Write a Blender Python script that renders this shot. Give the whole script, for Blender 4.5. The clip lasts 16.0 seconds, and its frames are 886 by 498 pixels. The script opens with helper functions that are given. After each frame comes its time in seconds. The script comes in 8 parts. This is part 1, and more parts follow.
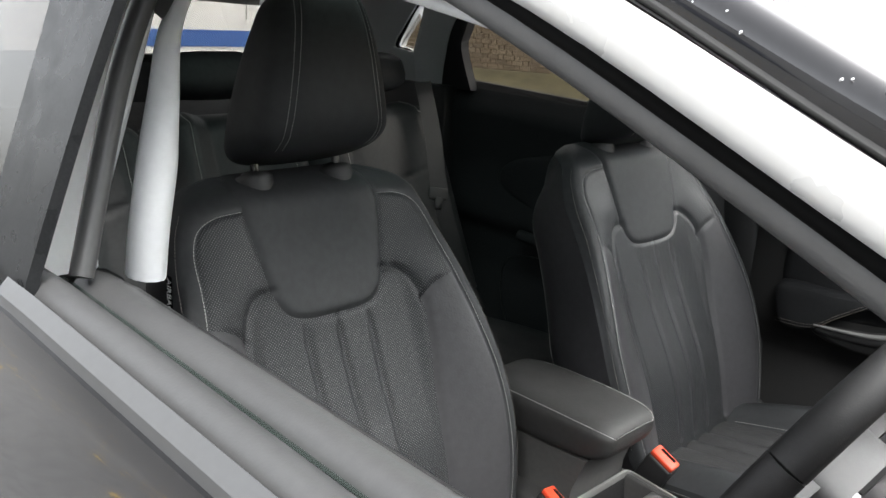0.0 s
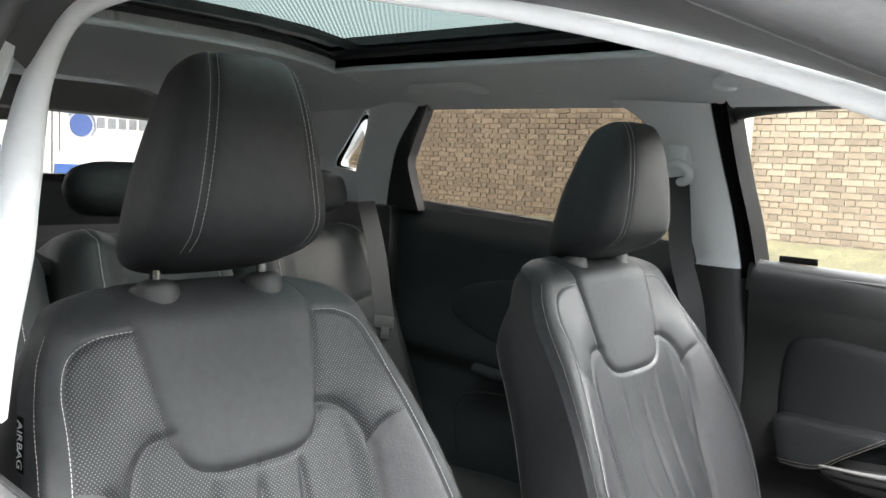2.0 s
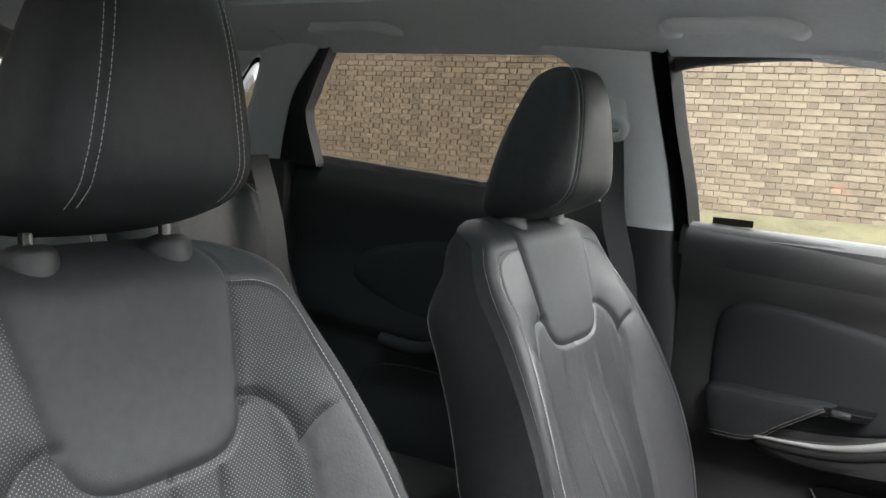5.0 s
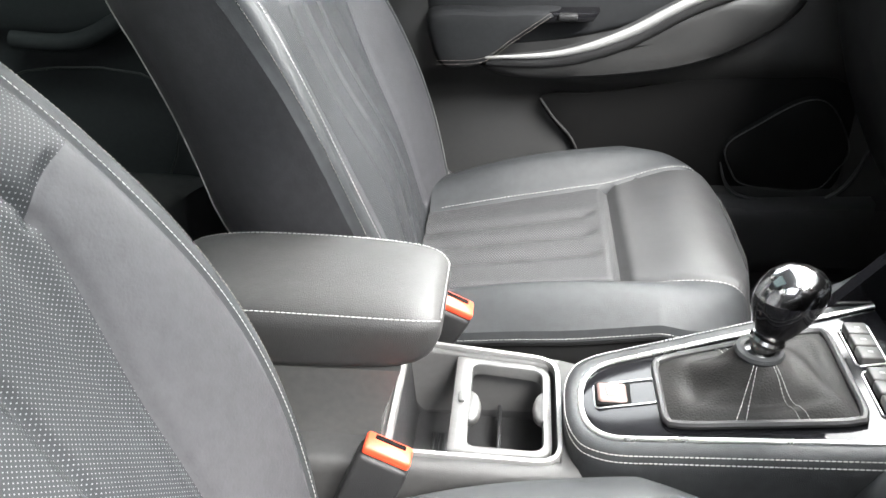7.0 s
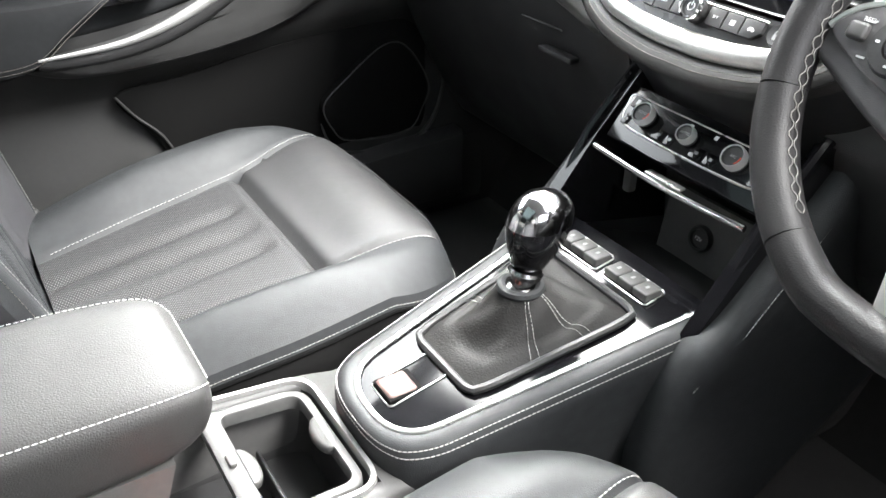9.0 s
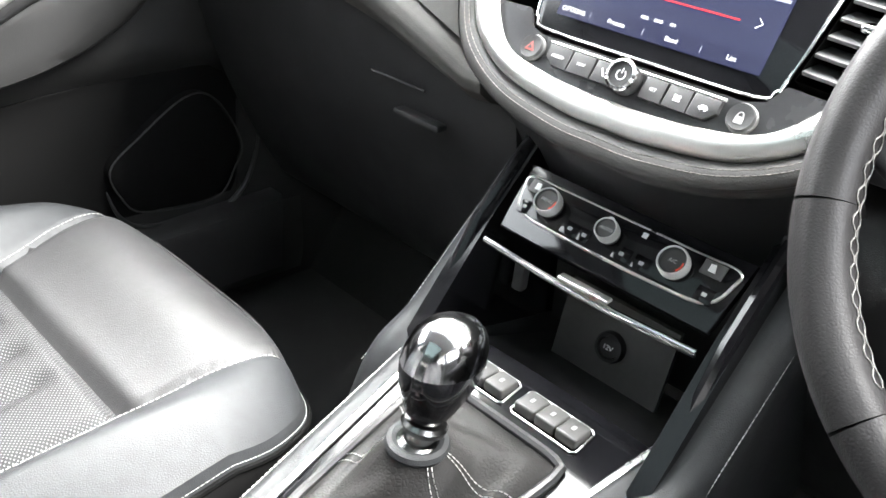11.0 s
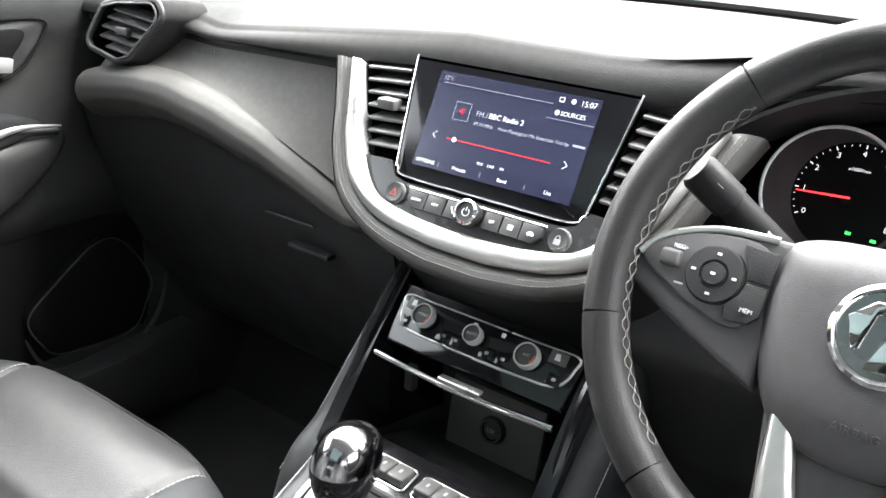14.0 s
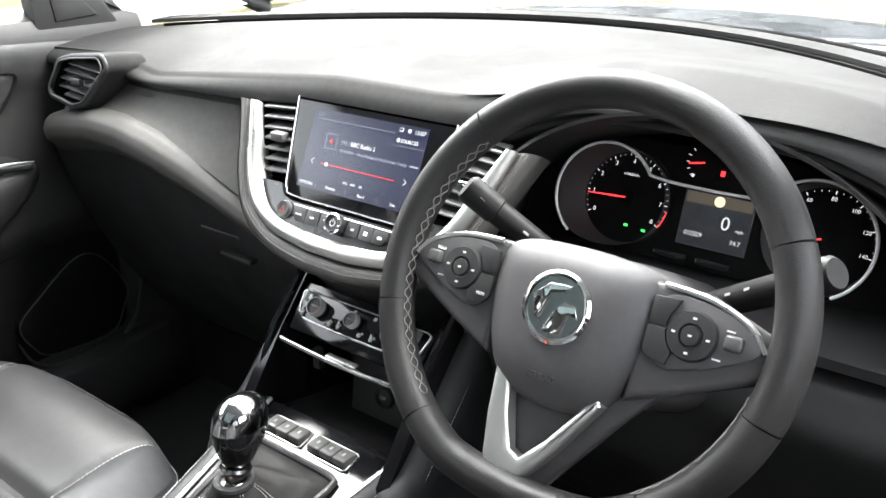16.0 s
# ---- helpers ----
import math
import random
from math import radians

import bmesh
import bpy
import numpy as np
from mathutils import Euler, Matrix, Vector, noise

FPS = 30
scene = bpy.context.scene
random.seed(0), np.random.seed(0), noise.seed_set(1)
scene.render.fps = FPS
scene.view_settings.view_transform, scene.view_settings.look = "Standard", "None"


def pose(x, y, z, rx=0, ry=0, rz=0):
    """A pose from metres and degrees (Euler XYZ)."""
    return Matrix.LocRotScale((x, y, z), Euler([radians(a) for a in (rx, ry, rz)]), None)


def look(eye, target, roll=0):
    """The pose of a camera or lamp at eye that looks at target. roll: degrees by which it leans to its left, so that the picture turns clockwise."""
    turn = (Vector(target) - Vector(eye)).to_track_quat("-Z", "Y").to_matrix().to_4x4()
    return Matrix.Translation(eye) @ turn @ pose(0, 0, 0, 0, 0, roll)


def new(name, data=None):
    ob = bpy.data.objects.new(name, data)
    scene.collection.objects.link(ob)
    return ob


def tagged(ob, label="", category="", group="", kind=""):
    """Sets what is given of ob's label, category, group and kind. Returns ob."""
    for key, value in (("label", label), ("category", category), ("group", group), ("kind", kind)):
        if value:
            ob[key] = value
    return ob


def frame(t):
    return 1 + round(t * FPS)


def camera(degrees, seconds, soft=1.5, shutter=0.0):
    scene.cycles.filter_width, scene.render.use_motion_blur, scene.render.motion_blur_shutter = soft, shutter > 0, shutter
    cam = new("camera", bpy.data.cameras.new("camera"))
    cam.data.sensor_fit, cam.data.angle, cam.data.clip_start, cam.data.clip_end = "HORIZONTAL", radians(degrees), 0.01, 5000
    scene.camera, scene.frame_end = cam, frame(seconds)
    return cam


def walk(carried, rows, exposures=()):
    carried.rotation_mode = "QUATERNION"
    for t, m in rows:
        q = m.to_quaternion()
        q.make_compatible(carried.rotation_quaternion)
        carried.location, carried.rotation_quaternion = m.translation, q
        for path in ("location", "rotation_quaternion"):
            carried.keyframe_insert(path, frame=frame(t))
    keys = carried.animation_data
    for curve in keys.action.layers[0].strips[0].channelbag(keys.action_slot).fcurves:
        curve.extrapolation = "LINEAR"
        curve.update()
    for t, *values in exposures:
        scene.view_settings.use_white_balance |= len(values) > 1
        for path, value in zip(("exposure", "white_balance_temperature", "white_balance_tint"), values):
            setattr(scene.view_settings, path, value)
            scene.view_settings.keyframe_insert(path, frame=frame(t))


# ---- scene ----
cam = camera(55.4, 16.0)
PATH = [
    (0, (0.732, -1.062, 1.37), (-0.623, 0.31, 0.839), 2.6),
    (0.5, (0.638, -0.951, 1.335), (-0.694, 0.438, 0.787), 2.8),
    (1, (0.618, -0.921, 1.322), (-0.68, 0.483, 0.735), 3.0),
    (1.5, (0.589, -0.907, 1.306), (-0.724, 0.507, 0.777), 2.4),
    (2, (0.564, -0.911, 1.292), (-0.741, 0.591, 1.095), 2.8),
    (2.5, (0.555, -0.921, 1.277), (-0.723, 0.617, 1.277), 2.8),
    (3, (0.524, -0.902, 1.252), (-0.747, 0.642, 1.3), 2.7),
    (3.2, (0.509, -0.886, 1.243), (-0.751, 0.664, 1.347), 2.7),
    (5.3, (0.381, -0.816, 1.274), (-0.622, 0.864, 0.858), 3.1),
    (5.5, (0.38, -0.801, 1.277), (-0.584, 0.872, 0.756), 2.1),
    (6, (0.322, -0.754, 1.268), (-0.323, 0.997, 0.549), 1.0),
    (6.5, (0.25, -0.715, 1.253), (-0.164, 1.036, 0.379), 0.4),
    (7, (0.18, -0.682, 1.221), (0.008, 1.03, 0.202), -1.0),
    (7.5, (0.104, -0.663, 1.209), (0.245, 1.035, 0.16), 2.0),
    (8, (0.064, -0.634, 1.204), (0.356, 1.035, 0.142), 2.0),
    (8.5, (0.027, -0.577, 1.186), (0.626, 0.993, 0.102), 0.2),
    (8.7, (0.009, -0.557, 1.18), (0.767, 0.948, 0.103), -0.5),
    (10.8, (0.058, -0.341, 1.112), (1.296, 0.877, 0.119), 5.9),
    (11, (0.082, -0.313, 1.122), (1.392, 0.854, 0.16), 6.8),
    (11.5, (0.123, -0.269, 1.152), (1.568, 0.834, 0.317), 5.6),
    (12, (0.132, -0.255, 1.164), (1.636, 0.811, 0.389), 4.7),
    (12.5, (0.128, -0.273, 1.18), (1.637, 0.776, 0.39), 3.9),
    (13, (0.088, -0.316, 1.177), (1.616, 0.724, 0.411), 3.8),
    (13.5, (0.048, -0.361, 1.195), (1.565, 0.694, 0.43), 3.3),
    (14, (0.013, -0.399, 1.21), (1.514, 0.678, 0.446), 3.1),
    (14.5, (-0.027, -0.447, 1.226), (1.432, 0.68, 0.449), 2.9),
    (15, (-0.055, -0.508, 1.255), (1.379, 0.648, 0.474), 3.0),
    (15.5, (-0.037, -0.586, 1.283), (1.399, 0.561, 0.495), 2.0),
    (16, (-0.021, -0.636, 1.299), (1.431, 0.488, 0.508), -0.8),
]
LIGHT = [(0.0, 2.35), (0.5, 3.2), (1.0, 3.65), (1.5, 3.78), (2.0, 3.68), (2.5, 3.1), (3.0, 2.95), (5.5, 3.45), (6.5, 4.3), (8.5, 4.35), (11.0, 4.86), (11.5, 4.76), (12.5, 4.35), (13.5, 4.42), (14.5, 4.2), (16.0, 3.97)]
walk(cam, [(t, look(eye, target, roll)) for t, eye, target, roll in PATH], LIGHT)

# ---- light ----
world = bpy.data.worlds.new("overcast_sky")
scene.world = world
world.use_nodes = True
wn = world.node_tree
wn.nodes.clear()
sky = wn.nodes.new("ShaderNodeTexSky")
sky.sky_type = 'NISHITA'
sky.sun_disc = False
sky.sun_elevation, sky.sun_rotation = radians(48), radians(40)
sky.dust_density, sky.air_density = 4.0, 1.0
soft_sky = wn.nodes.new("ShaderNodeHueSaturation")
soft_sky.inputs["Saturation"].default_value = 0.16
bg = wn.nodes.new("ShaderNodeBackground")
bg.inputs[1].default_value = 0.15
wout = wn.nodes.new("ShaderNodeOutputWorld")
wn.links.new(sky.outputs[0], soft_sky.inputs["Color"])
wn.links.new(soft_sky.outputs[0], bg.inputs[0])
wn.links.new(bg.outputs[0], wout.inputs[0])
sun = new("sun", bpy.data.lights.new("sun", 'SUN'))
sun.data.energy, sun.data.angle = 1.0, radians(30)
sun.data.color = (1.0, 0.98, 0.95)
sun.matrix_world = look((0, 0, 10), (-2.6, 3.9, 4.4))


# ---- materials ----
def mat(name, col, rough=0.5, metal=0.0, bump=0.0, bscale=400.0, var=0.12, vscale=9.0, coat=0.0, spec=0.5, rvar=0.08, kind="noise"):
    m = bpy.data.materials.new(name)
    m.use_nodes = True
    nt = m.node_tree
    b = nt.nodes["Principled BSDF"]
    b.inputs["Metallic"].default_value = metal
    b.inputs["Specular IOR Level"].default_value = spec
    b.inputs["Coat Weight"].default_value = coat
    b.inputs["Coat Roughness"].default_value = 0.04
    tc = nt.nodes.new("ShaderNodeTexCoord")
    n1 = nt.nodes.new("ShaderNodeTexNoise")
    n1.inputs["Scale"].default_value, n1.inputs["Detail"].default_value = vscale, 5
    n2 = nt.nodes.new("ShaderNodeTexNoise")
    n2.inputs["Scale"].default_value, n2.inputs["Detail"].default_value = vscale * 14, 3
    add = nt.nodes.new("ShaderNodeMath")
    add.operation = 'ADD'
    nt.links.new(tc.outputs["Object"], n1.inputs["Vector"])
    nt.links.new(tc.outputs["Object"], n2.inputs["Vector"])
    nt.links.new(n1.outputs["Fac"], add.inputs[0])
    nt.links.new(n2.outputs["Fac"], add.inputs[1])
    ramp = nt.nodes.new("ShaderNodeMapRange")
    ramp.inputs["From Min"].default_value, ramp.inputs["From Max"].default_value = 0.7, 1.3
    ramp.inputs["To Min"].default_value, ramp.inputs["To Max"].default_value = 1 - var, 1 + var
    nt.links.new(add.outputs[0], ramp.inputs["Value"])
    mul = nt.nodes.new("ShaderNodeVectorMath")
    mul.operation = 'SCALE'
    mul.inputs[0].default_value = col
    nt.links.new(ramp.outputs[0], mul.inputs["Scale"])
    nt.links.new(mul.outputs[0], b.inputs["Base Color"])
    rr = nt.nodes.new("ShaderNodeMapRange")
    rr.inputs["From Min"].default_value, rr.inputs["From Max"].default_value = 0.35, 0.65
    rr.inputs["To Min"].default_value, rr.inputs["To Max"].default_value = max(0.0, rough - rvar), min(1.0, rough + rvar)
    nt.links.new(n1.outputs["Fac"], rr.inputs["Value"])
    nt.links.new(rr.outputs[0], b.inputs["Roughness"])
    if bump:
        if kind == "voronoi":
            t = nt.nodes.new("ShaderNodeTexVoronoi")
            t.feature = 'DISTANCE_TO_EDGE'
            out = t.outputs["Distance"]
        else:
            t = nt.nodes.new("ShaderNodeTexNoise")
            t.inputs["Detail"].default_value = 3
            out = t.outputs["Fac"]
        t.inputs["Scale"].default_value = bscale
        nt.links.new(tc.outputs["Object"], t.inputs["Vector"])
        bn = nt.nodes.new("ShaderNodeBump")
        bn.inputs["Strength"].default_value, bn.inputs["Distance"].default_value = bump, 0.0006
        nt.links.new(out, bn.inputs["Height"])
        nt.links.new(bn.outputs[0], b.inputs["Normal"])
    return m


def dotted(name, col, dot, pitch, size, rough, weave=0.0):
    """Cloth or leather with a staggered grid of small dots, in metres of the UV map."""
    m = mat(name, col, rough, bump=0.3, bscale=700, kind="voronoi", spec=0.3)
    nt = m.node_tree
    b = nt.nodes["Principled BSDF"]
    uv = nt.nodes.new("ShaderNodeUVMap")
    sc = nt.nodes.new("ShaderNodeVectorMath")
    sc.operation = 'SCALE'
    sc.inputs["Scale"].default_value = 1 / pitch
    nt.links.new(uv.outputs[0], sc.inputs[0])
    fac = None
    for off in (0.0, 0.5):
        ad = nt.nodes.new("ShaderNodeVectorMath")
        ad.inputs[1].default_value = (off, off, 0)
        fr = nt.nodes.new("ShaderNodeVectorMath")
        fr.operation = 'FRACTION'
        di = nt.nodes.new("ShaderNodeVectorMath")
        di.operation = 'DISTANCE'
        di.inputs[1].default_value = (0.5, 0.5, 0)
        nt.links.new(sc.outputs[0], ad.inputs[0])
        nt.links.new(ad.outputs[0], fr.inputs[0])
        nt.links.new(fr.outputs[0], di.inputs[0])
        mr = nt.nodes.new("ShaderNodeMapRange")
        mr.inputs["From Min"].default_value, mr.inputs["From Max"].default_value = size * 0.6, size
        mr.inputs["To Min"].default_value, mr.inputs["To Max"].default_value = 1.0, 0.0
        nt.links.new(di.outputs["Value"], mr.inputs["Value"])
        if fac is None:
            fac = mr.outputs[0]
        else:
            mx = nt.nodes.new("ShaderNodeMath")
            mx.operation = 'MAXIMUM'
            nt.links.new(fac, mx.inputs[0])
            nt.links.new(mr.outputs[0], mx.inputs[1])
            fac = mx.outputs[0]
    old = b.inputs["Base Color"].links[0].from_socket
    mix = nt.nodes.new("ShaderNodeMix")
    mix.data_type = 'RGBA'
    nt.links.new(fac, mix.inputs[0])
    nt.links.new(old, mix.inputs[6])
    mix.inputs[7].default_value = (*dot, 1)
    nt.links.new(mix.outputs[2], b.inputs["Base Color"])
    return m


def glow(name, col, strength):
    m = bpy.data.materials.new(name)
    m.use_nodes = True
    b = m.node_tree.nodes["Principled BSDF"]
    b.inputs["Base Color"].default_value = (0.01, 0.01, 0.01, 1)
    b.inputs["Emission Color"].default_value = (*col, 1)
    b.inputs["Emission Strength"].default_value = strength * 0.11
    b.inputs["Roughness"].default_value = 0.25
    return m


def glass(name, tint=(0.9, 0.95, 0.93), gloss=0.9):
    m = bpy.data.materials.new(name)
    m.use_nodes = True
    nt = m.node_tree
    nt.nodes.clear()
    o = nt.nodes.new("ShaderNodeOutputMaterial")
    mx = nt.nodes.new("ShaderNodeMixShader")
    tr = nt.nodes.new("ShaderNodeBsdfTransparent")
    tr.inputs[0].default_value = (*tint, 1)
    gl = nt.nodes.new("ShaderNodeBsdfGlossy")
    gl.inputs["Roughness"].default_value = 0.01
    lw = nt.nodes.new("ShaderNodeLayerWeight")
    pw = nt.nodes.new("ShaderNodeMath")
    pw.operation = 'POWER'
    pw.inputs[1].default_value = 5.0
    ma = nt.nodes.new("ShaderNodeMath")
    ma.operation = 'MULTIPLY_ADD'
    ma.inputs[1].default_value, ma.inputs[2].default_value = gloss, 0.05 * gloss
    nt.links.new(lw.outputs["Facing"], pw.inputs[0])
    nt.links.new(pw.outputs[0], ma.inputs[0])
    nt.links.new(ma.outputs[0], mx.inputs[0])
    nt.links.new(tr.outputs[0], mx.inputs[1])
    nt.links.new(gl.outputs[0], mx.inputs[2])
    nt.links.new(mx.outputs[0], o.inputs[0])
    return m


LEATHER = mat("black_leather", (0.0265, 0.0281, 0.0296), 0.56, bump=0.45, bscale=520, kind="voronoi", vscale=6, spec=0.32, var=0.2)
LEATHER3 = mat("grained_bolster_leather", (0.040, 0.0397, 0.0425), 0.50, bump=0.55, bscale=330, vscale=6, spec=0.42, var=0.15)
LEATHER2 = mat("grey_black_leather", (0.036, 0.036, 0.0365), 0.50, bump=0.6, bscale=480, kind="voronoi")
PERF = dotted("perforated_seat_leather", (0.0165, 0.0178, 0.0195), (0.135, 0.137, 0.14), 0.0046, 0.15, 0.5)
FABRIC = dotted("woven_seat_fabric", (0.0165, 0.0168, 0.0175), (0.105, 0.105, 0.107), 0.0042, 0.22, 0.62)
THREAD = mat("grey_thread", (0.40, 0.395, 0.38), 0.8)
DARKTHREAD = mat("brown_grey_thread", (0.17, 0.155, 0.14), 0.7)
PLASTIC = mat("black_grained_plastic", (0.021, 0.021, 0.0215), 0.46, bump=0.5, bscale=600, kind="voronoi")
DASHPAD = mat("grey_green_leather", (0.070, 0.0675, 0.0625), 0.60, spec=0.22, bump=0.4, bscale=520, kind="voronoi")
SOFT = mat("soft_touch_dash", (0.027, 0.0268, 0.0264), 0.76, spec=0.11, bump=0.4, bscale=480, kind="voronoi")
GREYPL = mat("dark_grey_plastic", (0.075, 0.074, 0.073), 0.42, bump=0.2, bscale=700)
PIANO = mat("piano_black", (0.006, 0.006, 0.007), 0.09, spec=0.35, rvar=0.03)
SILVER = mat("satin_silver", (0.62, 0.62, 0.60), 0.3, metal=0.9, var=0.04)
SATIN = mat("worn_satin_silver", (0.30, 0.30, 0.295), 0.42, metal=0.6, var=0.06)
CHROME = mat("chrome", (0.8, 0.8, 0.8), 0.08, metal=1.0, var=0.02, rvar=0.03)
STEEL = mat("dark_steel", (0.25, 0.25, 0.25), 0.25, metal=1.0)
LINING = mat("grey_headlining", (0.70, 0.73, 0.745), 0.9, bump=0.4, bscale=900, var=0.05)
PILLAR = mat("light_grey_pillar_plastic", (0.78, 0.80, 0.81), 0.6, bump=0.3, bscale=800, var=0.03)
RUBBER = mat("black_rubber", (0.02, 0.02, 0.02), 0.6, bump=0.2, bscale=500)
PAINT = mat("black_car_paint", (0.012, 0.012, 0.013), 0.12, coat=1.0, var=0.3, vscale=30, rvar=0.05)
CARPET = mat("black_carpet", (0.015, 0.015, 0.015), 0.95, bump=1.0, bscale=900)
BELT = mat("black_webbing", (0.015, 0.015, 0.016), 0.6, bump=0.8, bscale=900)
ARML = mat("warm_grey_leather", (0.032, 0.0315, 0.0308), 0.62, bump=0.6, bscale=480, kind="voronoi")
RIML = mat("worn_wheel_leather", (0.019, 0.0184, 0.0188), 0.42, spec=0.28, bump=0.3, bscale=500, kind="voronoi", vscale=20)
COVER = mat("grained_airbag_cover", (0.062, 0.0595, 0.0615), 0.48, bump=0.3, bscale=850, kind="voronoi")
FASCIA = mat("dark_satin_fascia", (0.022, 0.022, 0.023), 0.26, var=0.15, vscale=25)
DOORPL = mat("black_door_lining", (0.0145, 0.0146, 0.0145), 0.50, bump=0.5, bscale=520, kind="voronoi")
BRIGHT = mat("bright_satin_strip", (0.66, 0.66, 0.65), 0.32, metal=0.15, var=0.03)
RIMLEATHER = mat("dark_stitched_leather", (0.050, 0.048, 0.045), 0.5, bump=0.5, bscale=480, kind="voronoi")
RED = mat("red_plastic", (0.78, 0.075, 0.03), 0.4)
WHITE = mat("white_print", (0.75, 0.75, 0.75), 0.5)
GREYPRINT = mat("grey_print", (0.3, 0.3, 0.3), 0.5)
# black rubber with its sky sheen lightened into the base colour
LIP = mat("sheen_grey_rubber", (0.078, 0.0785, 0.079), 0.48, bump=0.3, bscale=400, var=0.08, vscale=6)
DECK = mat("mid_grey_plastic", (0.046, 0.0455, 0.045), 0.50, bump=0.3, bscale=700)
PALE = mat("pale_grey_plastic", (0.080, 0.080, 0.079), 0.42, bump=0.2, bscale=700)
GREEN = glass("green_glass", (0.84, 0.91, 0.88))
# real black parts, and the shade inside pockets, slots and recesses as colour
HOLE = mat("matt_black_and_shade", (0.004, 0.004, 0.004), 0.8, spec=0.08)
REARDOOR = mat("grained_rear_door_lining", (0.024, 0.0255, 0.0275), 0.62, bump=0.6, bscale=600, spec=0.25)
CLOTH = mat("matt_black_door_cloth", (0.0125, 0.0132, 0.0142), 0.72, bump=0.6, bscale=700, spec=0.2)
BLIND = mat("blind_frame_black", (0.045, 0.048, 0.055), 0.6, bump=0.3, bscale=600)
TINT = glass("tinted_glass", (0.56, 0.55, 0.53))
CLEAR = glass("clear_glass", (0.97, 0.985, 0.98))
DARKGLASS = glass("sunroof_glass", (0.36, 0.42, 0.41), 0.08)
# fine diagonal stripes of two tones in the roof glass tint
stripe_wave = DARKGLASS.node_tree.nodes.new("ShaderNodeTexWave")
stripe_wave.bands_direction = 'DIAGONAL'
stripe_wave.inputs["Scale"].default_value = 55.0
stripe_coord = DARKGLASS.node_tree.nodes.new("ShaderNodeTexCoord")
stripe_mix = DARKGLASS.node_tree.nodes.new("ShaderNodeMix")
stripe_mix.data_type = 'RGBA'
stripe_mix.inputs[6].default_value, stripe_mix.inputs[7].default_value = (0.20, 0.23, 0.222, 1), (0.34, 0.38, 0.37, 1)
DARKGLASS.node_tree.links.new(stripe_coord.outputs["Object"], stripe_wave.inputs["Vector"])
DARKGLASS.node_tree.links.new(stripe_wave.outputs["Fac"], stripe_mix.inputs[0])
DARKGLASS.node_tree.links.new(stripe_mix.outputs[2], DARKGLASS.node_tree.nodes["Transparent BSDF"].inputs[0])


# ---- mesh helpers ----
ORIGIN = {}


def thing(name, at, label, category, group="", kind=""):
    e = tagged(new(name), label, category, group, kind)
    e.empty_display_size = 0.05
    e.location = at
    ORIGIN[e.name] = Vector(at)
    return e


def part(name, geo, material, parent=None, label="", sharp=38, uv=None):
    """Links vertices and faces, in world metres, as one mesh under a thing or a part."""
    V, F = geo
    V = np.asarray(V, dtype=float)
    o = ORIGIN[parent.name] if parent else Vector((0, 0, 0))
    me = bpy.data.meshes.new(name)
    me.from_pydata((V - np.array(o)).tolist(), [], F)
    me.update()
    bm = bmesh.new()
    bm.from_mesh(me)
    bmesh.ops.recalc_face_normals(bm, faces=bm.faces)
    bm.to_mesh(me)
    bm.free()
    me.polygons.foreach_set("use_smooth", [True] * len(me.polygons))
    me.set_sharp_from_angle(angle=radians(sharp))
    if uv is not None:
        layer = me.uv_layers.new(name="UVMap")
        idx = np.zeros(len(me.loops), dtype=int)
        me.loops.foreach_get("vertex_index", idx)
        layer.data.foreach_set("uv", np.asarray(uv)[idx].ravel())
    for m in (material if isinstance(material, list) else [material]):
        me.materials.append(m)
    ob = new(name, me)
    if parent:
        ob.parent = parent
    ORIGIN[ob.name] = o
    if label:
        ob["label"] = label
    return ob


def join(*geos):
    V, F, n = [], [], 0
    for v, f in geos:
        v = [tuple(p) for p in v]
        V += v
        F += [tuple(i + n for i in q) for q in f]
        n += len(v)
    return V, F


def moved(geo, m):
    return [tuple(m @ Vector(v)) for v in geo[0]], geo[1]


def from_bm(bm):
    bm.verts.index_update()
    g = [tuple(v.co) for v in bm.verts], [tuple(v.index for v in f.verts) for f in bm.faces]
    bm.free()
    return g


def rbox(c, s, r=0.004, seg=2, m=None):
    bm = bmesh.new()
    bmesh.ops.create_cube(bm, size=1.0)
    for v in bm.verts:
        v.co = Vector((v.co.x * s[0], v.co.y * s[1], v.co.z * s[2]))
    r = min(r, min(s) * 0.49)
    if r > 0:
        bmesh.ops.bevel(bm, geom=bm.edges[:], offset=r, segments=seg, profile=0.5, affect='EDGES')
    g = from_bm(bm)
    if m is not None:
        g = moved(g, m)
    return [(v[0] + c[0], v[1] + c[1], v[2] + c[2]) for v in g[0]], g[1]


def prism(poly, h, r=0.0, m=None, seg=2):
    """A polygon in the local xy plane, raised by h along local z, its upper edge rounded by r."""
    bm = bmesh.new()
    f = bm.faces.new([bm.verts.new((x, y, 0)) for x, y in poly])
    f.normal_update()
    if f.normal.z < 0:
        f.normal_flip()
    up = bmesh.ops.extrude_face_region(bm, geom=[f])["geom"]
    tv = [g for g in up if isinstance(g, bmesh.types.BMVert)]
    for v in tv:
        v.co.z += h
    if r > 0:
        tf = [g for g in up if isinstance(g, bmesh.types.BMFace)]
        bmesh.ops.bevel(bm, geom=[e for e in tf[0].edges], offset=r, segments=seg, profile=0.5, affect='EDGES')
    g = from_bm(bm)
    return moved(g, m) if m is not None else g


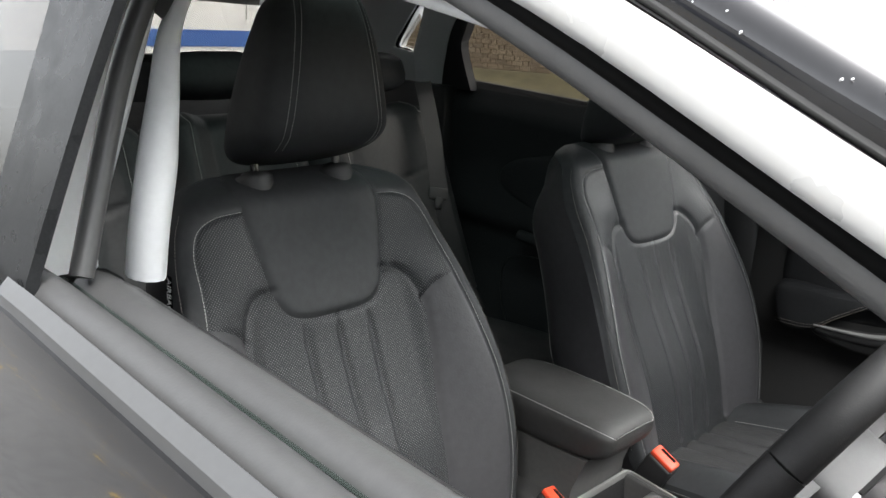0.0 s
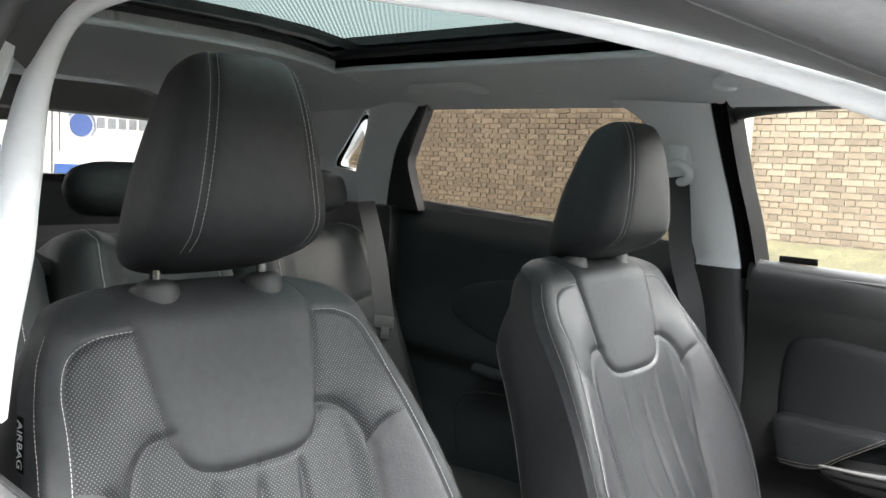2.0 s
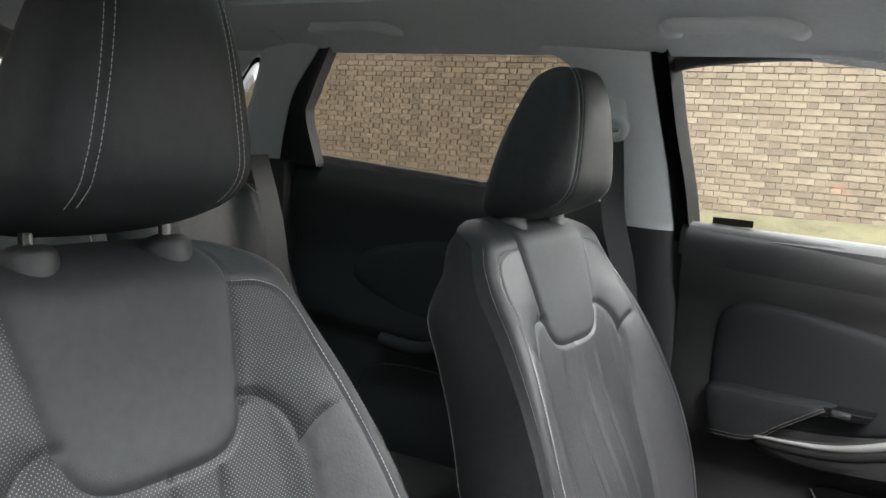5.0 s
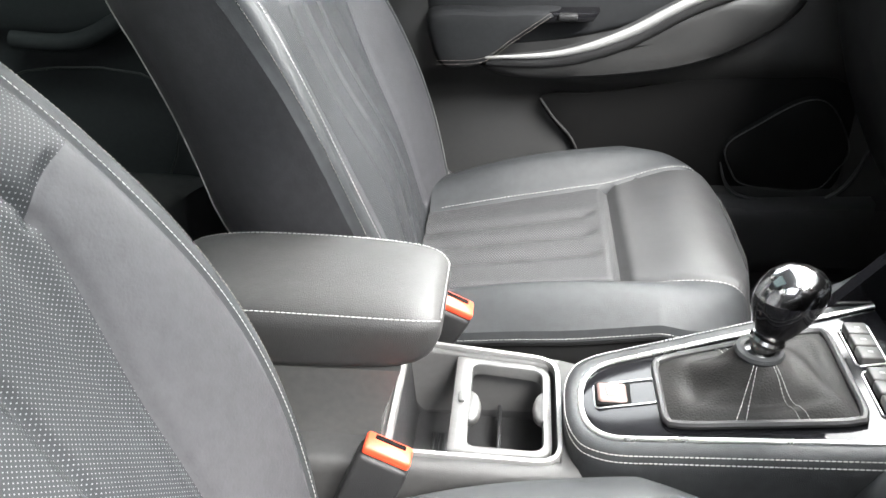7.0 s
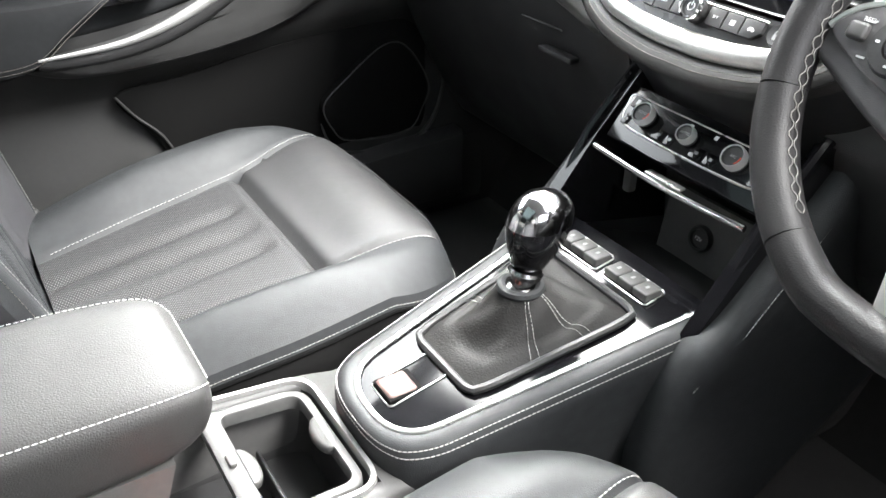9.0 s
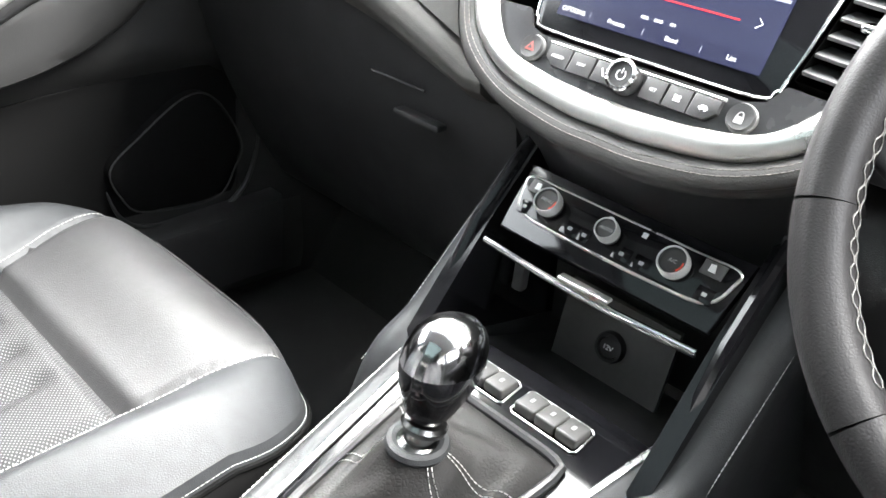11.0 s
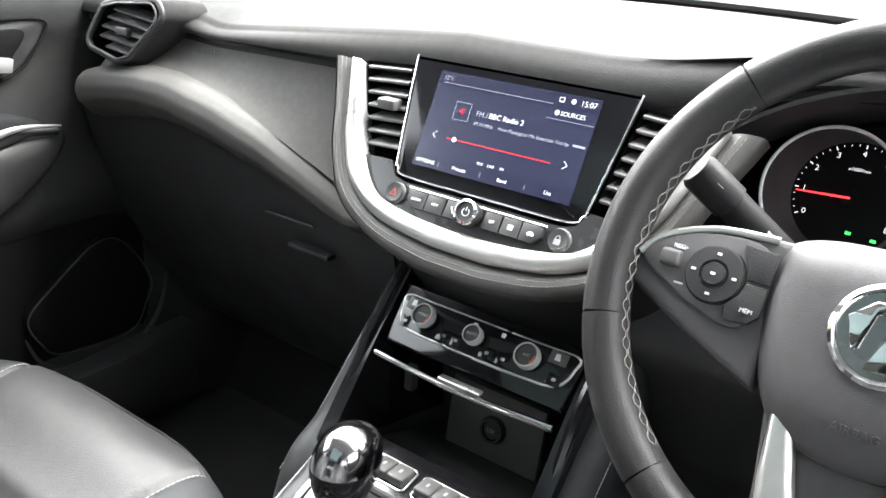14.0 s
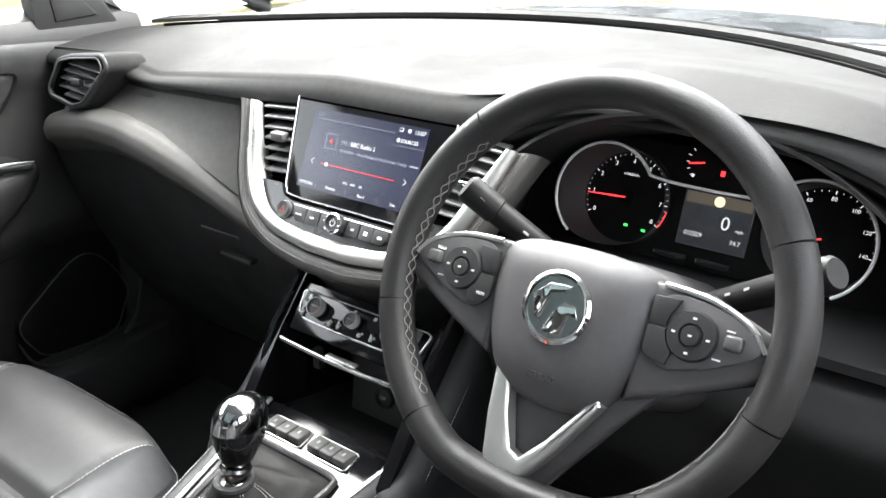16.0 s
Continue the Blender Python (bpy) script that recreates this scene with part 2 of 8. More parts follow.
def smooth_line(pts, n=8, closed=False):
    P = [Vector(p) for p in pts]
    k = len(P)
    out = []
    for i in range(k if closed else k - 1):
        if closed:
            a, b, c, d = P[i - 1], P[i], P[(i + 1) % k], P[(i + 2) % k]
        else:
            a, b, c, d = P[max(i - 1, 0)], P[i], P[i + 1], P[min(i + 2, k - 1)]
        for j in range(n):
            t = j / n
            out.append(0.5 * ((2 * b) + (c - a) * t + (2 * a - 5 * b + 4 * c - d) * t * t + (3 * b - a - 3 * c + d) * t ** 3))
    if not closed:
        out.append(P[-1])
    return out


def spline2(pts, n=8):
    return [(p.x, p.y) for p in smooth_line([(a, b, 0) for a, b in pts], n)]


def flip(pts):
    return [(-a, b) for a, b in pts]


def curve_at(tab, x):
    t = spline2(sorted(tab), 10)
    return np.interp(x, [a for a, b in t], [b for a, b in t])


def rounded(corners, r, n=6):
    """A closed outline with rounded corners: (x, y) points and one radius a corner."""
    out = []
    k = len(corners)
    for i in range(k):
        p, q, w = Vector(corners[i - 1]), Vector(corners[i]), Vector(corners[(i + 1) % k])
        a, b = (p - q).normalized(), (w - q).normalized()
        d = r[i] / math.tan(a.angle(b) / 2)
        s0, s1 = q + a * d, q + b * d
        for j in range(n + 1):
            t = j / n
            m_ = s0 * (1 - t) ** 2 + q * (2 * t * (1 - t)) + s1 * t ** 2
            out.append((m_.x, m_.y))
    return out


def ring(r, n=10, sx=1.0, sy=1.0):
    return [(r * sx * math.cos(2 * math.pi * i / n), r * sy * math.sin(2 * math.pi * i / n)) for i in range(n)]


def sweep(path, profile, closed=False, up=None, scale=None):
    """A profile (list of 2D points, or a radius) carried along a path. The profile's second axis leans to up."""
    if not isinstance(profile, list):
        profile = ring(profile)
    P = [Vector(p) for p in path]
    n, k = len(P), len(profile)
    V, F = [], []
    side = None
    for i, p in enumerate(P):
        if closed:
            t = P[(i + 1) % n] - P[i - 1]
        else:
            t = P[min(i + 1, n - 1)] - P[max(i - 1, 0)]
        t.normalize()
        if up is not None:
            u = Vector(up) if not callable(up) else Vector(up(i))
            s = t.cross(u).normalized()
        else:
            if side is None:
                a = Vector((0, 0, 1)) if abs(t.z) < 0.9 else Vector((1, 0, 0))
                s = t.cross(a).normalized()
            else:
                s = (side - t * side.dot(t)).normalized()
        side = s
        w = s.cross(t).normalized()
        q = scale(i / (n - 1)) if scale else 1.0
        V += [tuple(p + s * (x * q) + w * (y * q)) for x, y in profile]
    for i in range(n if closed else n - 1):
        j = (i + 1) % n
        F += [(i * k + a, i * k + (a + 1) % k, j * k + (a + 1) % k, j * k + a) for a in range(k)]
    if not closed:
        F += [tuple(range(k))[::-1], tuple((n - 1) * k + a for a in range(k))]
    return V, F


def loft(rings, caps=True, closed=True):
    k = len(rings[0])
    V = [tuple(p) for r in rings for p in r]
    F = []
    for i in range(len(rings) - 1):
        for a in range(k if closed else k - 1):
            b = (a + 1) % k
            F.append((i * k + a, i * k + b, (i + 1) * k + b, (i + 1) * k + a))
    if caps and closed:
        F += [tuple(range(k))[::-1], tuple((len(rings) - 1) * k + a for a in range(k))]
    return V, F


def sheet(fn, nu, nv, thick=None):
    """A surface fn(s, t) for s, t from 0 to 1; thick: a vector by which a second skin lies behind."""
    P = [[Vector(fn(i / nu, j / nv)) for j in range(nv + 1)] for i in range(nu + 1)]
    V = [tuple(p) for r in P for p in r]
    F = [(i * (nv + 1) + j, (i + 1) * (nv + 1) + j, (i + 1) * (nv + 1) + j + 1, i * (nv + 1) + j + 1) for i in range(nu) for j in range(nv)]
    if thick is not None:
        t, n = Vector(thick), len(V)
        V += [tuple(Vector(v) + t) for v in V]
        F += [tuple(q + n for q in f[::-1]) for f in F]
        edge = [(i, 0) for i in range(nu)] + [(nu, j) for j in range(nv)] + [(i, nv) for i in range(nu, 0, -1)] + [(0, j) for j in range(nv, 0, -1)]
        ids = [i * (nv + 1) + j for i, j in edge]
        for a, b in zip(ids, ids[1:] + ids[:1]):
            F.append((a, b, b + n, a + n))
    return V, F


def revolve(prof, n=24, m=None):
    """(radius, height) pairs turned about local z; a hollow ring where no end reaches the axis."""
    rings = [[(r * math.cos(2 * math.pi * a / n), r * math.sin(2 * math.pi * a / n), h) for a in range(n)] for r, h in prof]
    g = loft(rings) if prof[0][0] < 0.003 else loft(rings + rings[:1], caps=False)
    return moved(g, m) if m is not None else g


def basis(o, x, z):
    """A pose at o whose local z is z and whose local x leans to x."""
    z = Vector(z).normalized()
    y = z.cross(Vector(x)).normalized()
    x = y.cross(z)
    return Matrix(((x.x, y.x, z.x, o[0]), (x.y, y.y, z.y, o[1]), (x.z, y.z, z.z, o[2]), (0, 0, 0, 1)))


def stitches(path, step=0.0055, dash=0.0038, r=0.0006, lift=(0, 0, 0)):
    """Short raised dashes along a line."""
    P = [Vector(p) for p in path]
    L = [0.0]
    for a, b in zip(P, P[1:]):
        L.append(L[-1] + (b - a).length)
    total = L[-1]
    V, F, d, i = [], [], 0.0, 0
    lift = Vector(lift)

    def at(x):
        i = int(np.searchsorted(L, x)) - 1
        i = max(0, min(i, len(P) - 2))
        s = (x - L[i]) / max(L[i + 1] - L[i], 1e-9)
        return P[i].lerp(P[i + 1], s) + lift
    while d + dash < total:
        a, b = at(d), at(d + dash)
        t = (b - a).normalized()
        s = t.cross(Vector((0.31, 0.47, 0.83))).normalized()
        w = s.cross(t)
        n = len(V)
        for q, e in ((a, 0.5), (a.lerp(b, 0.5), 1.0), (b, 0.5)):
            V += [tuple(q + (s * math.cos(k * 2.0944) + w * math.sin(k * 2.0944)) * r * (0.6 + 0.5 * e)) for k in range(3)]
        for e in (0, 3):
            F += [(n + e + k, n + e + (k + 1) % 3, n + e + 3 + (k + 1) % 3, n + e + 3 + k) for k in range(3)]
        F += [(n + 2, n + 1, n), (n + 6, n + 7, n + 8)]
        d += step
    return V, F


def words(name, s, size, m, material, parent, label="", depth=0.0002):
    """Lettering in the built-in font, centred on the pose m."""
    c = bpy.data.curves.new("lettering", 'FONT')
    c.body, c.size, c.extrude, c.align_x, c.align_y = s, size, depth, 'CENTER', 'CENTER'
    c.resolution_u = 3
    tmp = bpy.data.objects.new("lettering", c)
    me = bpy.data.meshes.new_from_object(tmp)
    bpy.data.objects.remove(tmp)
    V = [tuple(m @ v.co) for v in me.vertices]
    F = [tuple(p.vertices) for p in me.polygons]
    bpy.data.meshes.remove(me)
    return part(name, (V, F), material, parent, label)


# ---- the car's shell ----
SILL = 1.13


def ws_edge(y):
    """How far forward the dashboard top reaches."""
    return 1.39 - 0.75 * y * y


def side_y(z):
    """Half width of the cabin at a height."""
    return 0.72 if z < SILL else 0.72 - 0.40 * (z - SILL)


def at_side(x, z, sg, off=0.0):
    return Vector((x, sg * (side_y(z) + off), z))


def strip_between(A, B, depth, n=14, bulge=0.012, sg=1):
    """A pillar between two edge lines (lists of x, z), a shell of that depth outwards."""
    a = smooth_line([(x, 0, z) for x, z in A], n)
    b = smooth_line([(x, 0, z) for x, z in B], n)
    rings = []
    for p, q in zip(a, b):
        r = []
        for k in range(9):
            t = k / 8
            m = p.lerp(q, t)
            r.append(at_side(m.x, m.z, sg, -bulge * math.sin(math.pi * t) ** 0.6))
        for k in range(8, -1, -4):
            m = p.lerp(q, k / 8)
            r.append(at_side(m.x, m.z, sg, depth))
        rings.append(r)
    return loft(rings)


tagged(part("floor", rbox((-0.2, 0, 0.33), (2.6, 1.5, 0.04), 0.01), CARPET), "black carpeted car floor", "floor", kind="structure")
tagged(part("tunnel", rbox((0.15, 0, 0.42), (1.7, 0.2, 0.16), 0.05, 4), CARPET), "carpeted hump along the middle of the floor", "floor", kind="structure")
tagged(part("bulkhead", sheet(lambda s, t: (0.98 + 0.25 * t - 0.2 * max(0, 0.5 - t), -0.75 + 1.5 * s, 0.34 + 0.72 * t), 8, 8, (0.03, 0, 0)), CARPET), "dark carpeted footwell bulkhead", "wall", kind="structure")

# roof with the opening for the glass
RX0, RX1, RY = -0.93, 0.005, 0.40


def roof_z(x, y):
    return 1.525 - 0.10 * (abs(y) / 0.62) ** 3.2 - 0.10 * max(0.0, x - 0.1) ** 1.5 - 0.05 * max(0.0, -0.9 - x)


def roof_piece(x0, x1, y0, y1, nx=10, ny=10):
    return sheet(lambda s, t: (x0 + (x1 - x0) * s, y0 + (y1 - y0) * t, roof_z(x0 + (x1 - x0) * s, y0 + (y1 - y0) * t)), nx, ny, (0, 0, 0.02))


ceiling = part("ceiling", join(roof_piece(-1.75, RX0, -0.62, 0.62), roof_piece(RX1, 0.42, -0.62, 0.62), roof_piece(RX0, RX1, RY, 0.62), roof_piece(RX0, RX1, -0.62, -RY)), LINING, sharp=70)
tagged(ceiling, "pale grey fabric headlining", "ceiling", kind="structure")
outer_roof = part("outer_roof", join(sheet(lambda s, t: (-1.8 + (RX0 + 0.08 + 1.8) * s, -0.66 + 1.32 * t, 0.075 + roof_z(-1.4, -0.66 + 1.32 * t)), 4, 10, (0, 0, -0.02)),
                                     *[sheet(lambda s, t, sg=sg: (RX0 + (RX1 - RX0) * s, sg * (0.41 + 0.26 * t), 0.072 + roof_z(-0.5, 0.41 + 0.26 * t)), 6, 6, (0, 0, -0.02)) for sg in (1, -1)],
                                     sheet(lambda s, t: (RX1 - 0.06 + (0.46 - RX1) * s, -0.66 + 1.32 * t, 0.065 - 0.05 * s + roof_z(0.2, -0.66 + 1.32 * t)), 4, 10, (0, 0, -0.02))), PAINT)
tagged(outer_roof, "black painted roof skin", "roof", kind="structure")

sunroof = thing("sunroof", (-0.35, 0, 1.53), "long tinted glass roof panel with a dark blind frame", "sunroof", kind="structure")
edge = [(RX0, -RY), (RX0, RY), (RX1, RY), (RX1, -RY)]
loop = []
for (ax, ay), (bx, by) in zip(edge, edge[1:] + edge[:1]):
    for k in range(12):
        x, y = ax + (bx - ax) * k / 12, ay + (by - ay) * k / 12
        loop.append(Vector((x, y, roof_z(x, y))))
part("blind_frame", loft([[p + Vector((0, 0, -0.004)) for p in loop + loop[:1]], [Vector((p.x * 1.0 + (0.02 if p.x < -0.3 else -0.02) * 0, p.y, p.z + 0.03)) for p in loop + loop[:1]],
                          [Vector((-0.46 + (p.x + 0.46) * 0.93, p.y * 0.88, p.z + 0.032)) for p in loop + loop[:1]]], caps=False, closed=False), BLIND, sunroof, "matt black blind frame")
part("pane", sheet(lambda s, t: (RX0 - 0.02 + (RX1 - RX0 + 0.04) * s, -RY - 0.02 + (2 * RY + 0.04) * t, 1.565 - 0.03 * (2 * t - 1) ** 2), 8, 8, (0, 0, 0.005)), DARKGLASS, sunroof, "finely striped grey-green glass")
part("seal", sweep([p + Vector((0, 0, -0.004)) for p in loop], ring(0.007, 8), closed=True), LINING, sunroof)

# pillars, rails and door tops, both sides
A_UP = [(0.36, 1.455), (0.62, 1.345), (0.86, 1.235), (1.12, 1.09)]
A_LO = [(0.30, 1.420), (0.53, 1.322), (0.77, 1.215), (1.00, 1.09)]
B_F = [(-0.112, 1.43), (-0.108, 1.39), (-0.100, 1.33), (-0.085, 1.22), (-0.075, 1.10)]
B_R = [(-0.33, 1.44), (-0.255, 1.40), (-0.215, 1.33), (-0.185, 1.22), (-0.165, 1.10)]
C_F = [(-0.82, 1.48), (-0.853, 1.434), (-0.953, 1.34), (-1.005, 1.26), (-1.045, 1.18)]
C_R = [(-1.0, 1.48), (-1.034, 1.405), (-1.085, 1.33), (-1.135, 1.262), (-1.16, 1.18)]
for sg, nm in ((1, "left"), (-1, "right")):
    tagged(part("pillar_front_" + nm, strip_between(A_UP, A_LO if sg < 0 else [(0.30, 1.420), (0.53, 1.322), (0.73, 1.210), (0.855, 1.085)], 0.05, sg=sg), PILLAR), "pale grey windscreen pillar trim", "pillar", kind="structure")
    tagged(part("pillar_middle_" + nm, strip_between(B_F if sg > 0 else [(x - 0.04, z) for x, z in B_F], B_R, 0.05, sg=sg), PILLAR), "pale grey centre pillar trim", "pillar", kind="structure")
    low_p = ((1.118, -0.186, -0.076), (0.95, -0.19, -0.050), (0.7, -0.2, -0.02), (0.4, -0.24, 0.02)) if sg > 0 else ((1.085, -0.17, -0.10), (0.95, -0.18, -0.01), (0.7, -0.2, 0.0), (0.4, -0.24, 0.02))
    yl = 0.706 if sg > 0 else 0.69
    tagged(part("pillar_lower_" + nm, loft([[(x0, sg * (yl + 0.012), z), (x0 + 0.012, sg * yl, z), (x1 - 0.014, sg * yl, z), (x1, sg * (yl + 0.014), z), (x1 - 0.004 + (0.03 if sg > 0 else 0), sg * 0.775, z), (x0 + 0.01, sg * 0.775, z)] for z, x0, x1 in low_p]), PLASTIC, sharp=60), "black lower centre pillar trim", "pillar", kind="structure")
    tagged(part("pillar_rear_" + nm, strip_between(C_F, C_R, 0.05, sg=sg), PILLAR), "pale grey rear pillar trim", "pillar", kind="structure")
    tagged(part("pillar_tail_" + nm, strip_between([(-1.03, 1.43), (-1.08, 1.39), (-1.15, 1.335), (-1.214, 1.278), (-1.24, 1.18)], [(-1.66, 1.42), (-1.67, 1.39), (-1.69, 1.34), (-1.70, 1.28), (-1.72, 1.18)], 0.05, sg=sg), PILLAR), "pale grey tail pillar trim", "pillar", kind="structure")
    tagged(part("quarter_trim_" + nm, strip_between([(-1.10, 1.258), (-1.17, 1.270), (-1.26, 1.280)], [(-1.06, 1.17), (-1.17, 1.17), (-1.30, 1.17)], 0.05, bulge=0.006, sg=sg), PILLAR), "pale grey trim under the small window", "trim", kind="structure")
    rail = [(0.42, 1.425, 0.0), (0.2, 1.45, 0.0), (-0.1, 1.465, 0), (-0.6, 1.465, 0), (-1.1, 1.455, 0), (-1.6, 1.41, 0)]
    pr = [Vector((x, sg * 0.61, z)) for x, z, _ in rail]
    trim = [Vector((x, sg * y, z)) for x, y, z in ((-0.108, 0.668, 1.085), (-0.106, 0.662, 1.14), (-0.112, 0.648, 1.20), (-0.130, 0.628, 1.27), (-0.150, 0.605, 1.345), (-0.115, 0.590, 1.398), (-0.02, 0.587, 1.412), (0.08, 0.587, 1.410), (0.257, 0.590, 1.378), (0.40, 0.603, 1.346), (0.54, 0.625, 1.300), (0.76, 0.665, 1.215), (0.95, 0.70, 1.12))]
    if sg < 0:
        tagged(part("opening_trim_" + nm, sweep(smooth_line(trim, 8), ring(0.0108, 12, 1.0, 1.2), scale=lambda t: 1.9 - 1.2 * min(1.0, max(0.0, (t - 0.18) / 0.22)) - 0.3 * min(1.0, max(0.0, (t - 0.55) / 0.15))), PILLAR), "pale grey finisher round the front door opening", "trim", kind="structure")
    over = [(-0.16, 0.655, 1.38), (-0.10, 0.655, 1.415), (0.02, 0.655, 1.424), (0.2, 0.665, 1.420), (0.385, 0.69, 1.371), (0.63, 0.705, 1.264), (0.88, 0.74, 1.150)]
    gap = [[Vector((p.x, p.y + sg * 0.004, p.z + 0.004)), Vector((p.x, sg * np.interp(p.x, [q[0] for q in over], [q[1] for q in over]), np.interp(p.x, [q[0] for q in over], [q[2] for q in over])))] for p in smooth_line(trim[4:-1], 8)]
    if sg < 0:
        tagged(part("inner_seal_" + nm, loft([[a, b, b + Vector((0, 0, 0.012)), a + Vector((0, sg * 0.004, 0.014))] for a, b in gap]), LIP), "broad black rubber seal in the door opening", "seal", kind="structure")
    tagged(part("roof_rail_" + nm, sweep(smooth_line(pr, 6), ring(0.028, 12, 0.8, 1.0)), LINING), "pale grey fabric roof rail", "trim", kind="structure")
    tagged(part("quarter_head_" + nm, strip_between([(-0.84, 1.48), (-1.2, 1.48), (-1.6, 1.46)], [(-0.84, 1.44), (-1.2, 1.41), (-1.6, 1.40)], 0.05, bulge=0.004, sg=sg), PILLAR), "pale grey trim over the small window", "trim", kind="structure")
    tagged(part("quarter_seal_" + nm, sweep(smooth_line([at_side(x, z, sg, 0.010) for x, z in ((-1.040, 1.402), (-1.075, 1.345), (-1.132, 1.268), (-1.165, 1.268), (-1.208, 1.280), (-1.150, 1.336), (-1.075, 1.398))], 5, closed=True), ring(0.006, 8), closed=True), HOLE), "black rubber round the small window", "seal", kind="structure")
    tagged(part("boot_side_" + nm, rbox((-1.42, sg * 0.70, 0.78), (0.84, 0.06, 0.80), 0.01), PLASTIC), "black load bay side lining", "wall", kind="structure")
    # black outer weatherstrip round the door glass
    back = 0.022 if sg > 0 else 0.0
    seal_line = [at_side(-0.035 - back, 1.12, sg, 0.045), at_side(-0.08 - back, 1.30, sg, 0.045), at_side(-0.08 - back, 1.40, sg, 0.04), Vector((0.02, sg * 0.655, 1.43)), Vector((0.2, sg * 0.665, 1.432)), Vector((0.385, sg * 0.69, 1.383)), Vector((0.63, sg * 0.705, 1.276)), Vector((0.88, sg * 0.74, 1.161)), Vector((1.0, sg * 0.76, 1.105))]
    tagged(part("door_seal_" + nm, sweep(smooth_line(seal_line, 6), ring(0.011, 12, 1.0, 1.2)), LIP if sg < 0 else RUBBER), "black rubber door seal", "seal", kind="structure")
    tagged(part("seal_lip_" + nm, sweep([p + Vector((0, sg * 0.008, 0.010)) for p in smooth_line(seal_line[3:], 6)], ring(0.007, 10)), HOLE), "thin black seal lip", "seal", kind="structure")
    tagged(part("cant_rail_" + nm, sweep(smooth_line([Vector((-1.6, sg * 0.68, 1.50)), Vector((-0.6, sg * 0.68, 1.535)), Vector((0.1, sg * 0.69, 1.49)), Vector((0.40, sg * 0.708, 1.405)), Vector((0.64, sg * 0.722, 1.301)), Vector((0.90, sg * 0.75, 1.186)), Vector((1.1, sg * 0.775, 1.09))], 6), ring(0.0115, 12, 0.8, 1.25)), BRIGHT), "satin silver strip along the roof side", "trim", kind="structure")
    side_line = smooth_line([Vector((-1.6, sg * 0.66, 1.525)), Vector((-0.6, sg * 0.66, 1.56)), Vector((0.1, sg * 0.67, 1.515)), Vector((0.40, sg * 0.69, 1.434)), Vector((0.64, sg * 0.71, 1.330)), Vector((0.90, sg * 0.735, 1.215)), Vector((1.1, sg * 0.76, 1.12))], 6)
    tagged(part("roof_side_" + nm, sweep(side_line, ring(0.015, 12)), PAINT), "glossy black painted roof side", "body panel", kind="structure")
    if sg < 0:
        rnd = random.Random(11)
        for k in range(44):
            p = side_line[18 + int(rnd.random() * 15)].lerp(side_line[19 + int(rnd.random() * 14)], rnd.random())
            a_ = rnd.uniform(0.1, 1.3)
            rr = rnd.uniform(0.0005, 0.0011)
            drop = revolve([(0.0001, rr * 0.55), (rr * 0.6, rr * 0.45), (rr, 0.0), (0.0001, -0.0005)], 8, basis(p + Vector((0, -math.cos(a_) * 0.0150, math.sin(a_) * 0.0150)), (1, 0, 0), (0, -math.cos(a_), math.sin(a_))))
            tagged(part("water_drop", drop, CHROME), "small rain drop on the glossy roof side", "drop", "rain drops")

# windscreen, rear and side glass
tagged(part("window_front", sheet(lambda s, t: (1.42 - 0.25 * (2 * s - 1) ** 2 * (1 - 0.4 * t) - 1.0 * t, (-0.72 + 1.44 * s) * (1 - 0.14 * t), 1.06 + 0.40 * t), 12, 8, (0.004, 0, 0.004)), CLEAR), "curved clear windscreen", "window", kind="structure")
tagged(part("window_rear", sheet(lambda s, t: (-1.86 + 0.16 * t, (-0.58 + 1.16 * s) * (1 - 0.1 * t), 1.17 + 0.30 * t), 6, 6, (-0.004, 0, 0)), TINT), "tailgate window", "window", kind="structure")
for sg, nm in ((1, "left"), (-1, "right")):
    tagged(part("window_rear_door_" + nm, loft([[at_side(x, z, sg, 0.035) for x, z in ((-0.16, 1.10), (-0.2, 1.46), (-0.95, 1.46), (-1.0, 1.10))], [at_side(x, z, sg, 0.039) for x, z in ((-0.16, 1.10), (-0.2, 1.46), (-0.95, 1.46), (-1.0, 1.10))]]), TINT), "tinted rear door window", "window", kind="structure")
    tagged(part("window_quarter_" + nm, loft([[at_side(x, z, sg, 0.03) for x, z in ((-1.10, 1.2), (-1.10, 1.45), (-1.35, 1.45), (-1.40, 1.2))], [at_side(x, z, sg, 0.034) for x, z in ((-1.10, 1.2), (-1.10, 1.45), (-1.35, 1.45), (-1.40, 1.2))]]), TINT), "small tinted quarter window", "window", kind="structure")
tagged(part("window_front_door_left", loft([[at_side(x, z, 1, w) for x, z in ((-0.04, 1.10), (-0.10, 1.44), (0.34, 1.42), (0.78, 1.12))] for w in (0.035, 0.039)]), CLEAR), "closed clear front door window", "window", kind="structure")
for w in [o for o in scene.objects if o.name.startswith("window_")]:
    w.visible_shadow = False
screen_edge = [Vector((1.42 - 0.25 * (1 - 0.4 * t) - 1.0 * t, -0.735 * (1 - 0.12 * t), 1.075 + 0.40 * t)) for t in np.linspace(0, 1, 12)]
